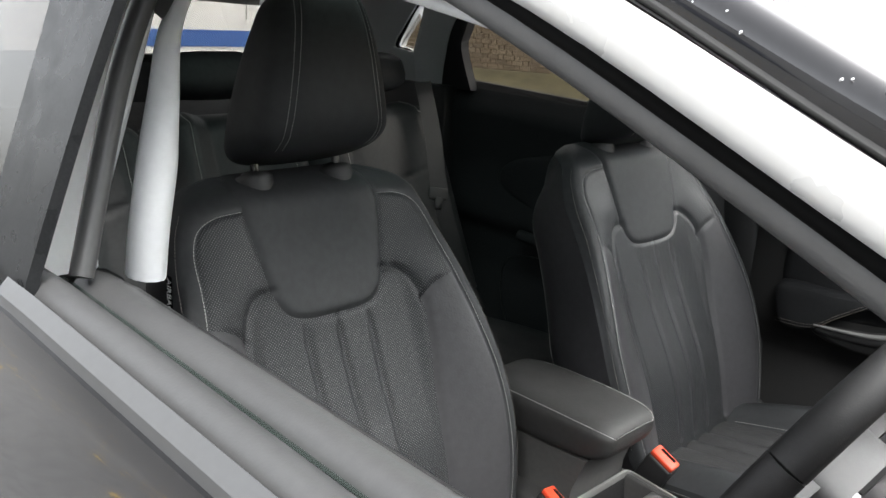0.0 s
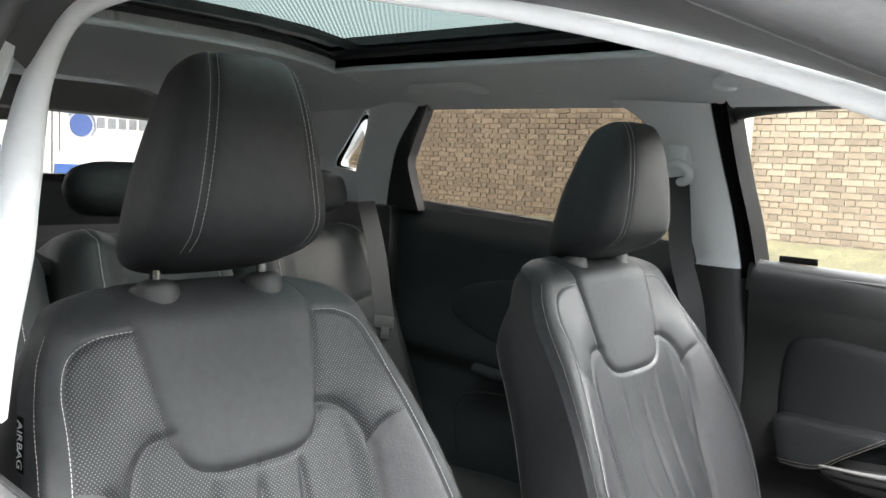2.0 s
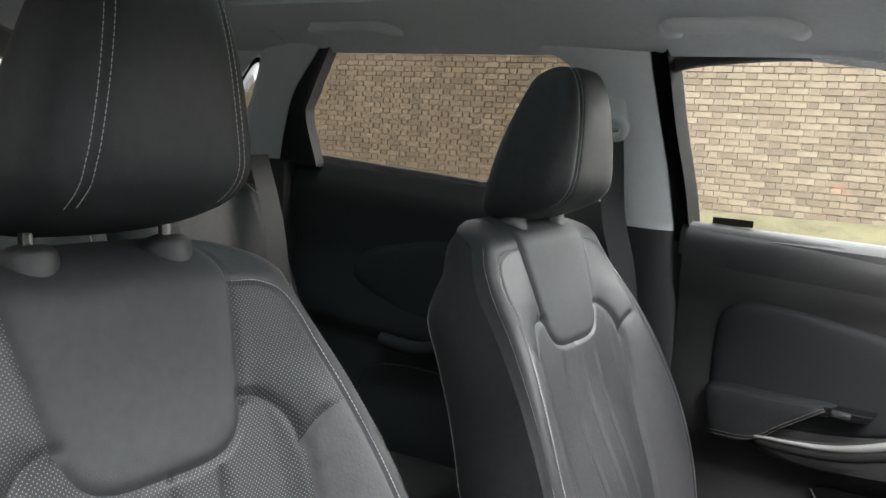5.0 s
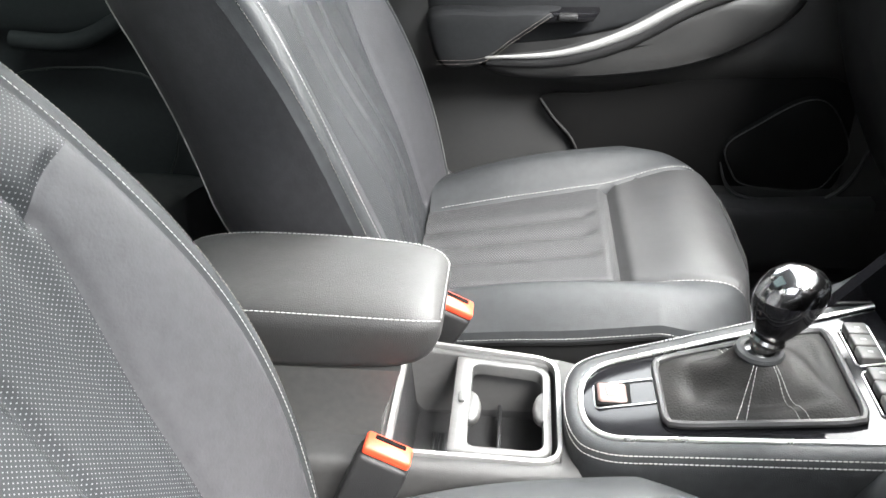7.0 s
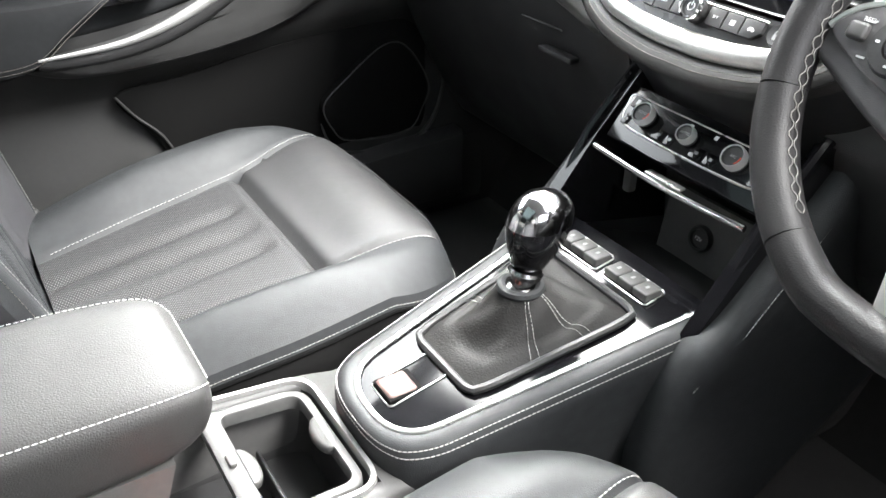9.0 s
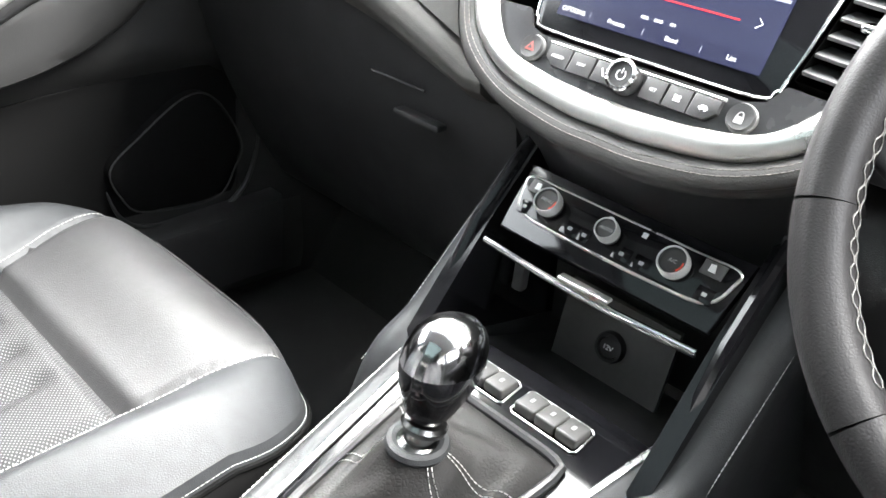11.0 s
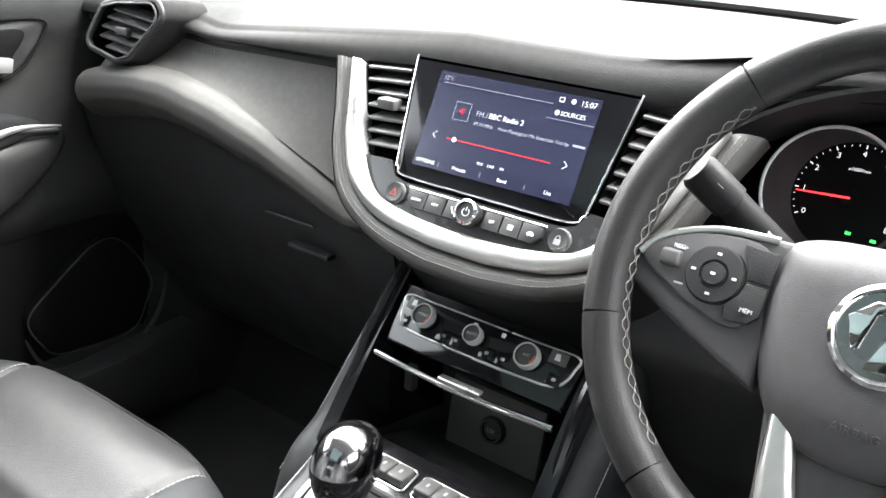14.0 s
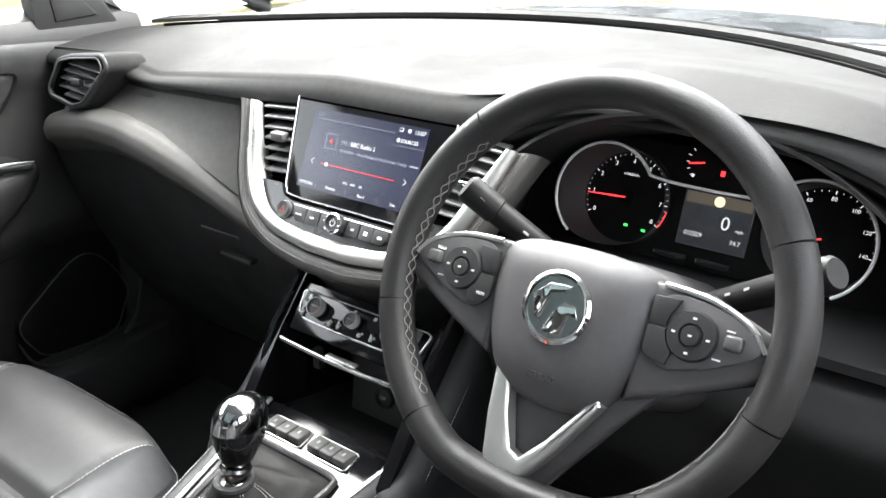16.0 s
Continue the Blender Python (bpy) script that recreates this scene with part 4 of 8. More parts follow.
# seams of the backrest, across and up, from the middle of the back
BIB = spline2([(0.104, 0.20), (0.112, 0.12), (0.103, 0.055), (0.094, 0.005), (0.078, -0.024), (0.050, -0.036), (0.0, -0.038)])
MAIN = spline2([(0.112, 0.120), (0.150, 0.117), (0.179, 0.102), (0.193, 0.072), (0.199, 0.03), (0.208, -0.018), (0.226, -0.10), (0.240, -0.18), (0.242, -0.25), (0.232, -0.33), (0.208, -0.42)])
INNER = spline2([(0.093, 0.010), (0.118, 0.006), (0.140, -0.014), (0.153, -0.048), (0.155, -0.085), (0.150, -0.14), (0.141, -0.21), (0.133, -0.30), (0.124, -0.42)])
BOLT = spline2([(0.153, -0.050), (0.163, -0.038), (0.182, -0.027), (0.207, -0.020)])
OUTER = spline2([(0.200, 0.128), (0.213, 0.10), (0.227, 0.050), (0.237, 0.0), (0.256, -0.10), (0.268, -0.20), (0.266, -0.28), (0.250, -0.38)])
FLUTES = [[(u, -0.036), (u * 0.96, -0.20), (u * 0.9, -0.42)] for u in (-0.056, 0.0, 0.056)]
WIDTH = [(-0.46, 0.212), (-0.40, 0.243), (-0.32, 0.262), (-0.24, 0.2715), (-0.16, 0.2675), (-0.08, 0.2555), (0.0, 0.2405), (0.06, 0.2290), (0.10, 0.2165), (0.135, 0.199), (0.155, 0.182), (0.168, 0.158), (0.178, 0.120)]


CREST = [(-0.46, 0.205), (-0.40, 0.222), (-0.33, 0.244), (-0.25, 0.254), (-0.18, 0.252), (-0.10, 0.238), (-0.02, 0.216), (0.05, 0.200), (0.10, 0.186), (0.14, 0.168), (0.178, 0.115)]


def back_depth(U, V):
    a = np.abs(U)
    peak = curve_at([(-0.46, 0.030), (-0.3, 0.046), (-0.15, 0.045), (-0.02, 0.028), (0.08, 0.0), (0.18, -0.012)], V)
    inner = curve_at([(-0.46, 0.115), (-0.05, 0.125), (0.05, 0.10), (0.18, 0.09)], V)
    crest = curve_at(CREST, V)
    s = np.clip((a - inner) / (crest - inner + 1e-6), 0, 1)
    D = peak * np.sin(s * math.pi / 2) ** 1.3
    o = np.clip((a - crest) / 0.05, 0, 1.3)
    D = D - 0.035 * o * o
    D = D - 0.010 * np.clip((a / curve_at(WIDTH, V) - 0.93) / 0.07, 0, 1) ** 2
    D -= 0.055 * (np.clip(V - 0.115, 0, 1) / 0.063) ** 2.2
    D += 0.022 * np.exp(-((V + 0.30) / 0.12) ** 2) * np.exp(-(U / 0.16) ** 2)
    full = [(x, y) for x, y in flip(BIB)] + [(x, y) for x, y in BIB[::-1]]
    e = np.clip(polyd(U, V, full) / 0.016, 0, 1)
    D += 0.0030 * inside(U, V, full) * (1 - (1 - e) ** 2)
    for L, w, h in ((MAIN, 0.0036, 0.0017), (INNER, 0.0060, 0.0042), (BOLT, 0.006, 0.0034), (BIB, 0.004, 0.0024), (OUTER, 0.0035, 0.0014)):
        fade = np.clip((0.200 - a) / 0.022, 0, 1) if L is BOLT else 1.0
        for q in (L, flip(L)):
            D -= h * fade * np.exp(-(polyd(U, V, q) / w) ** 2)
    for q in FLUTES:
        D -= 0.0042 * np.exp(-(polyd(U, V, q) / 0.0052) ** 2) * np.clip((-0.040 - V) / 0.025, 0, 1)
    return D


def backrest_point(u, v, lift=0.0):
    d = float(back_depth(np.array([u]), np.array([v]))[0]) + lift
    return Vector((0, u, 0)) + UPV * v + FWD * d


def split_parts(P, F, regions, names, parent, uv):
    """Links the faces of each region as a part of its own."""
    P, F, uv = np.asarray(P), np.asarray(F), np.asarray(uv)
    for k, (name, material, label) in enumerate(names):
        f = F[regions == k]
        if not len(f):
            continue
        ids, inv = np.unique(f.ravel(), return_inverse=True)
        part(name, (P[ids], inv.reshape(f.shape).tolist()), material, parent, label, sharp=60, uv=uv[ids])


def front_seat(at, sunk=0.0):
    """A bucket seat; at is the middle of its back, sunk: how far the headrest is pushed down."""
    o = Vector(at)
    seat = thing("bucket_seat", (at[0] + 0.2, at[1], 0.36), "black leather and perforated cloth bucket seat with grey stitching", "car seat", "front seats")

    def W(p):
        return o + p
    # backrest, front skin
    nv, nu = 250, 230
    vv = np.linspace(-0.455, 0.178, nv)
    ss = np.sin(np.linspace(-1, 1, nu) * math.pi / 2 * 0.86) / math.sin(math.pi / 2 * 0.86)
    V, S = np.meshgrid(vv, ss, indexing="ij")
    HW = curve_at(WIDTH, V)
    U = S * HW
    on = np.zeros(U.shape, bool)
    for L in (BIB, MAIN, INNER, BOLT):
        for q in (L, flip(L)):
            U, V = snapped(U, V, q, on)
    D = back_depth(U, V)
    P = np.stack([np.full(U.shape, 0.0), U, np.zeros(U.shape)], -1) + V[..., None] * np.array(UPV) + D[..., None] * np.array(FWD) + np.array(o)
    P = P.reshape(-1, 3)
    I = np.arange(nv * nu).reshape(nv, nu)
    F = triangles(I, on)
    uc = U.ravel()[F].mean(1)
    vc = V.ravel()[F].mean(1)
    reg = np.zeros(len(F), int)
    reg[inside(np.abs(uc), vc, [(0, 0.20)] + BIB[:-1] + [(0, -0.038)])] = 1
    a = np.abs(uc)
    mx = np.interp(vc, [b for x, b in MAIN[::-1]], [x for x, b in MAIN[::-1]])
    ix = np.interp(vc, [b for x, b in INNER[::-1]], [x for x, b in INNER[::-1]])
    bx = np.interp(vc, [b for x, b in BIB[::-1]], [x for x, b in BIB[::-1]])
    bt = np.interp(a, [x for x, b in BOLT], [b for x, b in BOLT])
    up = (a < mx) & (vc < 0.118) & (reg != 1)
    ins = up & (a < ix) & (vc < 0.008)
    bol = up & ~ins & (a >= ix) & (vc < np.where(a > 0.153, bt, -0.050))
    mesh_ = up & ~ins & ~bol
    reg[ins] = 2
    reg[mesh_ & (uc > 0)] = 3
    reg[mesh_ & (uc < 0)] = 4
    reg[bol & (uc > 0)] = 5
    reg[bol & (uc < 0)] = 6
    reg[(reg == 0) & (uc > 0)] = 7
    uv = np.stack([U.ravel(), V.ravel()], -1)
    split_parts(P, F, reg, [("backrest_edge", LEATHER, ""), ("bib_panel", LEATHER, "smooth black leather bib"), ("centre_insert", PERF, "fluted perforated cloth insert"),
                            ("mesh_panel", PERF, "perforated cloth panel"), ("mesh_panel", PERF, "perforated cloth panel"),
                            ("bolster", LEATHER3, "grained leather side bolster"), ("bolster", LEATHER3, "grained leather side bolster"), ("backrest_edge", LEATHER, "")], seat, uv)
    # sides and back
    rings = []
    for v in np.linspace(-0.455, 0.178, 40):
        hw = float(curve_at(WIDTH, v))
        th = float(np.interp(v, [-0.46, -0.2, 0.05, 0.14, 0.178], [0.17, 0.185, 0.14, 0.09, 0.035]))
        d = float(back_depth(np.array([hw]), np.array([v]))[0])
        r = []
        for k in range(25):
            th_a = math.pi * k / 24
            c, s = math.cos(th_a), math.sin(th_a)
            k_top = max(0.0, float(v) - 0.02) / 0.158
            u = (hw + 0.008 * (1 - 0.6 * k_top) * abs(math.sin(2 * th_a))) * (abs(c) ** (0.50 + 0.3 * k_top)) * (1 if c >= 0 else -1)
            w = d - (th + 0.012) * abs(s) ** 0.85
            r.append(o + Vector((0, u, 0)) + UPV * (float(v) - 0.075 * abs(s) * k_top ** 2) + FWD * w)
        rings.append(r)
    g = loft(rings, caps=False, closed=False)
    n = len(g[0])
    top = [39 * 25 + k for k in range(25)]
    g[1].append(tuple(top))
    g[1].append(tuple(range(25))[::-1])
    part("backrest_shell", g, LEATHER3, seat, sharp=70)
    for j in (7, 17):
        part("rear_piping", sweep([r[j] + (r[j] - r[12]).normalized() * 0.0006 for r in rings[1:36]], ring(0.0011, 6)), THREAD, seat, "thin light piping")
    # seam stitching
    for nm, L, off, yarn in (("stitching", MAIN, 0.004, THREAD), ("stitching", OUTER, -0.004, DARKTHREAD)):
        for sg in (1, -1):
            path = [W(backrest_point(sg * (x + off), y, 0.0018)) for x, y in L]
            part(nm, stitches(path, 0.0048, 0.0035, 0.00042), yarn, seat, "grey thread")
    # cushion
    nx, ny = 110, 110
    xs = 0.48 * (1 - (1 - np.linspace(0, 1, nx)) ** 1.7)
    X, S = np.meshgrid(xs, ss[np.linspace(0, nu - 1, ny).astype(int)], indexing="ij")
    hw = curve_at([(0.0, 0.215), (0.08, 0.235), (0.2, 0.25), (0.3, 0.252), (0.36, 0.249), (0.40, 0.238), (0.43, 0.220), (0.452, 0.190), (0.467, 0.147), (0.476, 0.09), (0.48, 0.03)], X)
    Y = S * hw
    on = np.zeros(Y.shape, bool)
    SIDE = [(0.112, 0.0), (0.139, 0.292), (0.158, 0.40), (0.165, 0.453)]
    for q in ([(-0.1395, 0.296), (0.1395, 0.296)], SIDE, flip(SIDE)):
        Y, X = snapped(Y, X, q, on)
    a = np.abs(Y)
    inner = curve_at([(0.0, 0.112), (0.14, 0.125), (0.30, 0.139), (0.40, 0.155), (0.48, 0.17)], X)
    t = np.clip((a - inner + 0.004) / 0.058, 0, 1)
    H = 0.02 + 0.135 * X + curve_at([(0, 0.020), (0.15, 0.036), (0.3, 0.031), (0.38, 0.016), (0.43, 0.004), (0.48, 0.0)], X) * (t * t * (3 - 2 * t))
    H -= 3.2 * np.clip(a - inner - 0.055, 0, 1) ** 1.8
    H -= np.clip((X - 0.41) / 0.07, 0, 1) ** 2.6 * 0.035
    H -= 0.03 * np.clip((np.abs(S) - 0.72) / 0.28, 0, 1) ** 2.2 * np.clip((X - 0.33) / 0.1, 0, 1)
    H += 0.012 * np.exp(-((X - 0.39) / 0.05) ** 2) * np.exp(-(Y / 0.2) ** 4)
    for L, w, h in (([(0.112, 0.0), (0.139, 0.290), (0.158, 0.40), (0.165, 0.452)], 0.005, 0.006),):
        for q in (L, flip(L)):
            H -= h * np.exp(-(polyd(Y, X, q) / w) ** 2)
    H -= 0.014 * np.exp(-((X - 0.296) / 0.009) ** 2) * (a < 0.142)
    for y0 in (-0.055, 0.0, 0.055):
        H -= 0.008 * np.exp(-((Y - y0 * (0.85 + X * 0.5)) / 0.010) ** 2) * np.clip((0.275 - X) / 0.02, 0, 1)
    base = Vector((at[0] + 0.158, at[1], 0.578))
    P = np.stack([X * 0.925 + base.x, Y + base.y, H + base.z], -1).reshape(-1, 3)
    I = np.arange(nx * ny).reshape(nx, ny)
    F = triangles(I, on)
    xc, yc = X.ravel()[F].mean(1), Y.ravel()[F].mean(1)
    reg = np.zeros(len(F), int)
    lim = np.interp(xc, [0, 0.292], [0.112, 0.139])
    reg[(np.abs(yc) < lim) & (xc < 0.296)] = 1
    reg[(np.abs(yc) < np.interp(xc, [0.292, 0.40, 0.453, 0.4531, 0.485], [0.139, 0.158, 0.165, 0.3, 0.3])) & (xc >= 0.296)] = 2
    reg[(reg == 0) & (yc > 0)] = 3
    split_parts(P, F, reg, [("cushion_bolster", LEATHER, ""), ("cushion_insert", FABRIC, "fluted woven cloth insert"), ("thigh_pad", LEATHER2, "smooth leather thigh pad"), ("cushion_bolster", LEATHER, "")], seat, np.stack([Y.ravel(), X.ravel()], -1))
    Pg = P.reshape(nx, ny, 3)
    edge = [Vector(p) for p in Pg[:, 0]] + [Vector(p) for p in Pg[-1, 1:-1]] + [Vector(p) for p in Pg[::-1, -1]]
    ctr = Vector((base.x + 0.2, base.y, 0))
    low1, low2, low3 = [], [], []
    for p in edge:
        dv = Vector((p.x - ctr.x, p.y - ctr.y, 0)).normalized()
        low1.append(p + dv * 0.006 - Vector((0, 0, 0.016)))
        low2.append(Vector((p.x, p.y, 0.53)) - dv * 0.022)
        low3.append(Vector((p.x, p.y, 0.44)) - dv * 0.05)
    part("cushion_side", loft([edge, low1], caps=False, closed=False), LEATHER, seat)
    # shade below the welt painted as a darker material than the leather
    part("shaded_cushion_flank", loft([low1, [q + Vector((0, 0, -0.005)) for q in low1], low2], caps=False, closed=False), DOORPL, seat, "cushion flank under the welt, its shade put in the colour")
    part("seat_base", loft([low2, low3], caps=False, closed=False), PLASTIC, seat)
    part("welt", sweep([p + Vector((0, 0, 0.001)) for p in low1], ring(0.0030, 8)), HOLE, seat, "black piped welt")
    part("stitching", stitches([p.lerp(q, 0.62) + (q - ctr).normalized() * 0.0008 for p, q in zip(edge, low1)][::3], 0.0045, 0.0034, 0.0004), THREAD, seat, "light grey thread")
    for sg in (1, -1):
        L = [(sg * 0.118, 0.02), (sg * 0.130, 0.14), (sg * 0.144, 0.290), (sg * 0.163, 0.40), (sg * 0.168, 0.445)]
        path = []
        for y, x in spline2([(b, c) for b, c in L], 12):
            i = int(np.argmin(abs(xs - x)))
            path.append(Vector((base.x + x * 0.925, base.y + y, base.z + float(np.interp(y, Y[i], H[i])) + 0.0012)))
        path = smooth_line(path[::4] + path[-1:], 4)
        part("stitching", stitches(path), THREAD, seat, "light grey thread")
    path = []
    for s in np.linspace(-1, 1, 40):
        j = int(np.argmin(abs(ss - s * 0.86)) * (ny - 1) / (nu - 1))
        q = Pg[103, j]
        path.append(Vector(q) + Vector((0.001, 0, 0.002)))
    part("stitching", stitches(path, 0.004, 0.003), DARKTHREAD, seat)
    pleats = []
    for s in np.linspace(-1, 1, 120):
        j = int(np.argmin(abs(ss - s * 0.80)) * (ny - 1) / (nu - 1))
        a_, b_ = Vector(Pg[97, j]), Vector(Pg[105, j])
        pleats.append(sweep([a_ + Vector((0, 0, 0.0004)), a_.lerp(b_, 0.5) + Vector((0.0006, 0, 0.0012)), b_ + Vector((0.0004, 0, 0.0002))], ring(0.0012, 5)))
    part("pleated_edge", join(*pleats), LEATHER2, seat, "finely pleated front edge")
    # rails
    for sg in (1, -1):
        part("rail", rbox((at[0] + 0.34, at[1] + sg * 0.19, 0.38), (0.46, 0.03, 0.04), 0.006), STEEL, seat)
        part("riser", rbox((at[0] + 0.36, at[1] + sg * 0.18, 0.43), (0.34, 0.02, 0.08), 0.006), PLASTIC, seat)
    # hinge at the foot of the backrest
    for sg in (1, -1):
        part("hinge", rbox((at[0] + 0.15, at[1] + sg * 0.225, 0.58), (0.07, 0.02, 0.07), 0.012, 3), PLASTIC, seat)
    # headrest
    rings = []
    n = 96
    vs = np.concatenate([np.linspace(-0.126, -0.10, 8), np.linspace(-0.09, 0.08, 14), np.linspace(0.088, 0.126, 10)])

    def seam_y(v, hw):
        return hw * float(curve_at([(-0.126, 0.92), (-0.112, 0.76), (-0.09, 0.69), (-0.04, 0.655), (0.02, 0.655), (0.07, 0.675), (0.105, 0.70), (0.126, 0.66)], v))
    for v in vs:
        hw = float(curve_at([(-0.126, 0.050), (-0.122, 0.080), (-0.114, 0.097), (-0.10, 0.107), (-0.085, 0.109), (-0.04, 0.1035), (0.02, 0.0915), (0.07, 0.0785), (0.105, 0.067), (0.119, 0.050), (0.126, 0.026)], v))
        front = float(curve_at([(-0.126, 0.016), (-0.121, 0.042), (-0.110, 0.064), (-0.09, 0.0745), (-0.04, 0.076), (0.02, 0.073), (0.07, 0.065), (0.105, 0.050), (0.119, 0.028), (0.126, 0.006)], v))
        rear = float(curve_at([(-0.126, 0.026), (-0.121, 0.062), (-0.110, 0.091), (-0.09, 0.104), (-0.04, 0.0985), (0.02, 0.081), (0.07, 0.056), (0.105, 0.033), (0.119, 0.020), (0.126, 0.008)], v))
        r = []
        for a in range(n):
            th_a = 2 * math.pi * a / n
            c, s = math.cos(th_a), math.sin(th_a)
            e_ = 0.55 if s >= 0 else 0.79
            y = hw * abs(c) ** e_ * (1 if c >= 0 else -1)
            w = front * abs(s) ** e_ if s >= 0 else -rear * abs(s) ** e_
            for seam in (1, -1):
                if w > 0:
                    w -= 0.0035 * math.exp(-((y - seam * seam_y(float(v), hw)) / 0.004) ** 2)
            r.append(o + Vector((0, y, 0)) + UPV * (0.286 - sunk + 0.836 * float(v)) + FWD * (0.042 + w + 0.282 * float(v)))
        rings.append(r)
    part("headrest", loft(rings), LEATHER, seat, "rounded black leather headrest", sharp=80)
    for sg in (1, -1):
        for off in (-0.004, 0.004):
            path = []
            for v, r in list(zip(vs, rings))[2:-1]:
                q = [p for p in r[:n // 2 + 1]]
                hwr = max(p.y for p in q) - at[1]
                y = sg * seam_y(float(v), hwr) + off
                j = int(np.argmin([abs(p.y - at[1] - y) for p in q[2:-2]])) + 2
                a_, b_ = (q[j], q[j + 1]) if q[j].y - at[1] > y else (q[j - 1], q[j])
                t_ = (at[1] + y - a_.y) / (b_.y - a_.y + 1e-9)
                path.append(a_.lerp(b_, t_) + FWD * 0.0012)
            part("stitching", stitches(path, 0.0048, 0.0035, 0.00042), THREAD, seat, "light grey thread")
    for sg in (1, -1):
        q = o + Vector((0, sg * 0.069, 0))
        part("headrest_post", sweep([q + UPV * 0.148 - FWD * 0.032, q + UPV * 0.225 - FWD * 0.012], ring(0.006, 12)), STEEL, seat, "dark steel post")
        m = basis(q + UPV * 0.160 - FWD * 0.034, (0, 1, 0), UPV - FWD * 0.10)
        part("post_collar", revolve([(0.002, -0.020), (0.024, -0.020), (0.028, 0.0), (0.0275, 0.006), (0.024, 0.010), (0.016, 0.0105), (0.013, 0.015), (0.009, 0.016), (0.002, 0.016)], 28, m), DOORPL, seat)
    return seat


front_seat((-0.115, 0.37, 1.0), 0.020)
front_seat((-0.167, -0.37, 1.0))
airbag_tag = thing("airbag_tag", (-0.16, -0.61, 1.0), "white lettered fabric airbag tag sewn to the seat", "label")
part("tag", rbox((-0.166, -0.612, 1.035), (0.012, 0.0016, 0.05), 0.0006, m=None), HOLE, airbag_tag)
words("lettering", "AIRBAG", 0.0125, basis((-0.166, -0.6132, 1.035), (-0.04, 0, -1), (0.1, -1, 0)), WHITE, airbag_tag)


# ---- rear seats ----
RREC = radians(24)
RUP, RFW = Vector((-math.sin(RREC), 0, math.cos(RREC))), Vector((math.cos(RREC), 0, math.sin(RREC)))


def rear_back(y0, hw, label):
    """One third of the rear backrest, its middle at y0."""
    s = thing("car_back_seat", (-1.0, y0, 0.6), label, "car seat", "rear backrests")
    o = Vector((-0.94, y0, 0.90))
    n, m = 70, 60
    v, a = np.meshgrid(np.linspace(-0.30, 0.27, n), np.linspace(-1, 1, m), indexing="ij")
    W = hw * (1 - 0.22 * np.clip((v - 0.17) / 0.10, 0, 1) ** 2)
    u = a * W
    edge = np.clip((np.abs(a) - 0.72) / 0.28, 0, 1)
    d = 0.03 * np.clip((np.abs(a) - 0.35) / 0.3, 0, 1) * (hw > 0.15) - 0.05 * edge ** 2.2 - 0.07 * np.clip((v - 0.20) / 0.07, 0, 1) ** 2
    seam = [(hw * 0.60, 0.27), (hw * 0.66, 0.10), (hw * 0.62, -0.30)]
    cross = [(-hw * 0.6, 0.06), (0, 0.03), (hw * 0.6, 0.06)]
    for q in (seam, flip(seam), cross):
        d -= 0.006 * np.exp(-(polyd(u, v, q) / 0.006) ** 2)
    P = np.stack([np.zeros(u.shape), u, np.zeros(u.shape)], -1) + v[..., None] * np.array(RUP) + d[..., None] * np.array(RFW) + np.array(o)
    P = P.reshape(-1, 3)
    I = np.arange(n * m).reshape(n, m)
    F = np.stack([I[:-1, :-1], I[:-1, 1:], I[1:, 1:], I[1:, :-1]], -1).reshape(-1, 4)
    back = P - np.array(RFW) * 0.09
    rimids = np.concatenate([I[:, 0], I[-1, 1:], I[::-1, -1][1:], I[0, ::-1][1:-1]])
    F2 = [(int(x), int(y), int(y) + n * m, int(x) + n * m) for x, y in zip(rimids, np.roll(rimids, -1))]
    part("backrest", (np.concatenate([P, back]), F.tolist() + F2), LEATHER, s, "black leather backrest", sharp=60)
    for q in (spline2(seam, 10), spline2(flip(seam), 10)):
        path = []
        for x, y in q:
            i, j = int(np.argmin(abs(v[:, 0] - y))), 0
            j = int(np.argmin(abs(u[i] - x)))
            path.append(Vector(P[I[i, j]]) + RFW * 0.004)
        part("stitching", stitches(path, 0.0065, 0.0048, 0.0009), THREAD, s, "light grey thread")
    # headrest, a rounded saddle over the top
    rows = []
    for t in np.linspace(-1, 1, 17):
        k = math.sqrt(max(0.0, 1 - abs(t) ** 4))
        c = o + RUP * 0.352 + Vector((0, t * min(hw * 0.72, 0.16), 0)) - RFW * 0.03
        rows.append([c + RUP * (0.055 * (0.25 + 0.75 * k) * math.copysign(abs(math.sin(q)) ** 0.7, math.sin(q))) + RFW * (0.05 * (0.25 + 0.75 * k) * math.copysign(abs(math.cos(q)) ** 0.7, math.cos(q))) for q in np.linspace(0, 2 * math.pi, 25)[:-1]])
    part("headrest", loft(rows), LEATHER, s, "low black leather headrest", sharp=70)
    return s


rear_back(0.44, 0.225, "black leather rear backrest with grey stitching")
rear_back(0.0, 0.195, "black leather middle rear backrest")
rear_back(-0.44, 0.225, "black leather rear backrest behind the driver")
bench = thing("rear_bench", (-0.65, 0, 0.36), "black leather rear bench cushion", "car seat")
part("cushion", sheet(lambda s, t: (-0.36 - 0.50 * s, -0.66 + 1.32 * t, 0.605 + 0.045 * math.sin(math.pi * min(1, s * 1.3) / 2) ** 0.5 - 0.06 * s - 0.02 * math.cos(2 * math.pi * t * 2) * 0.5 - 0.05 * abs(2 * t - 1) ** 8), 30, 60, (0, 0, -0.12)), LEATHER, bench, sharp=60)
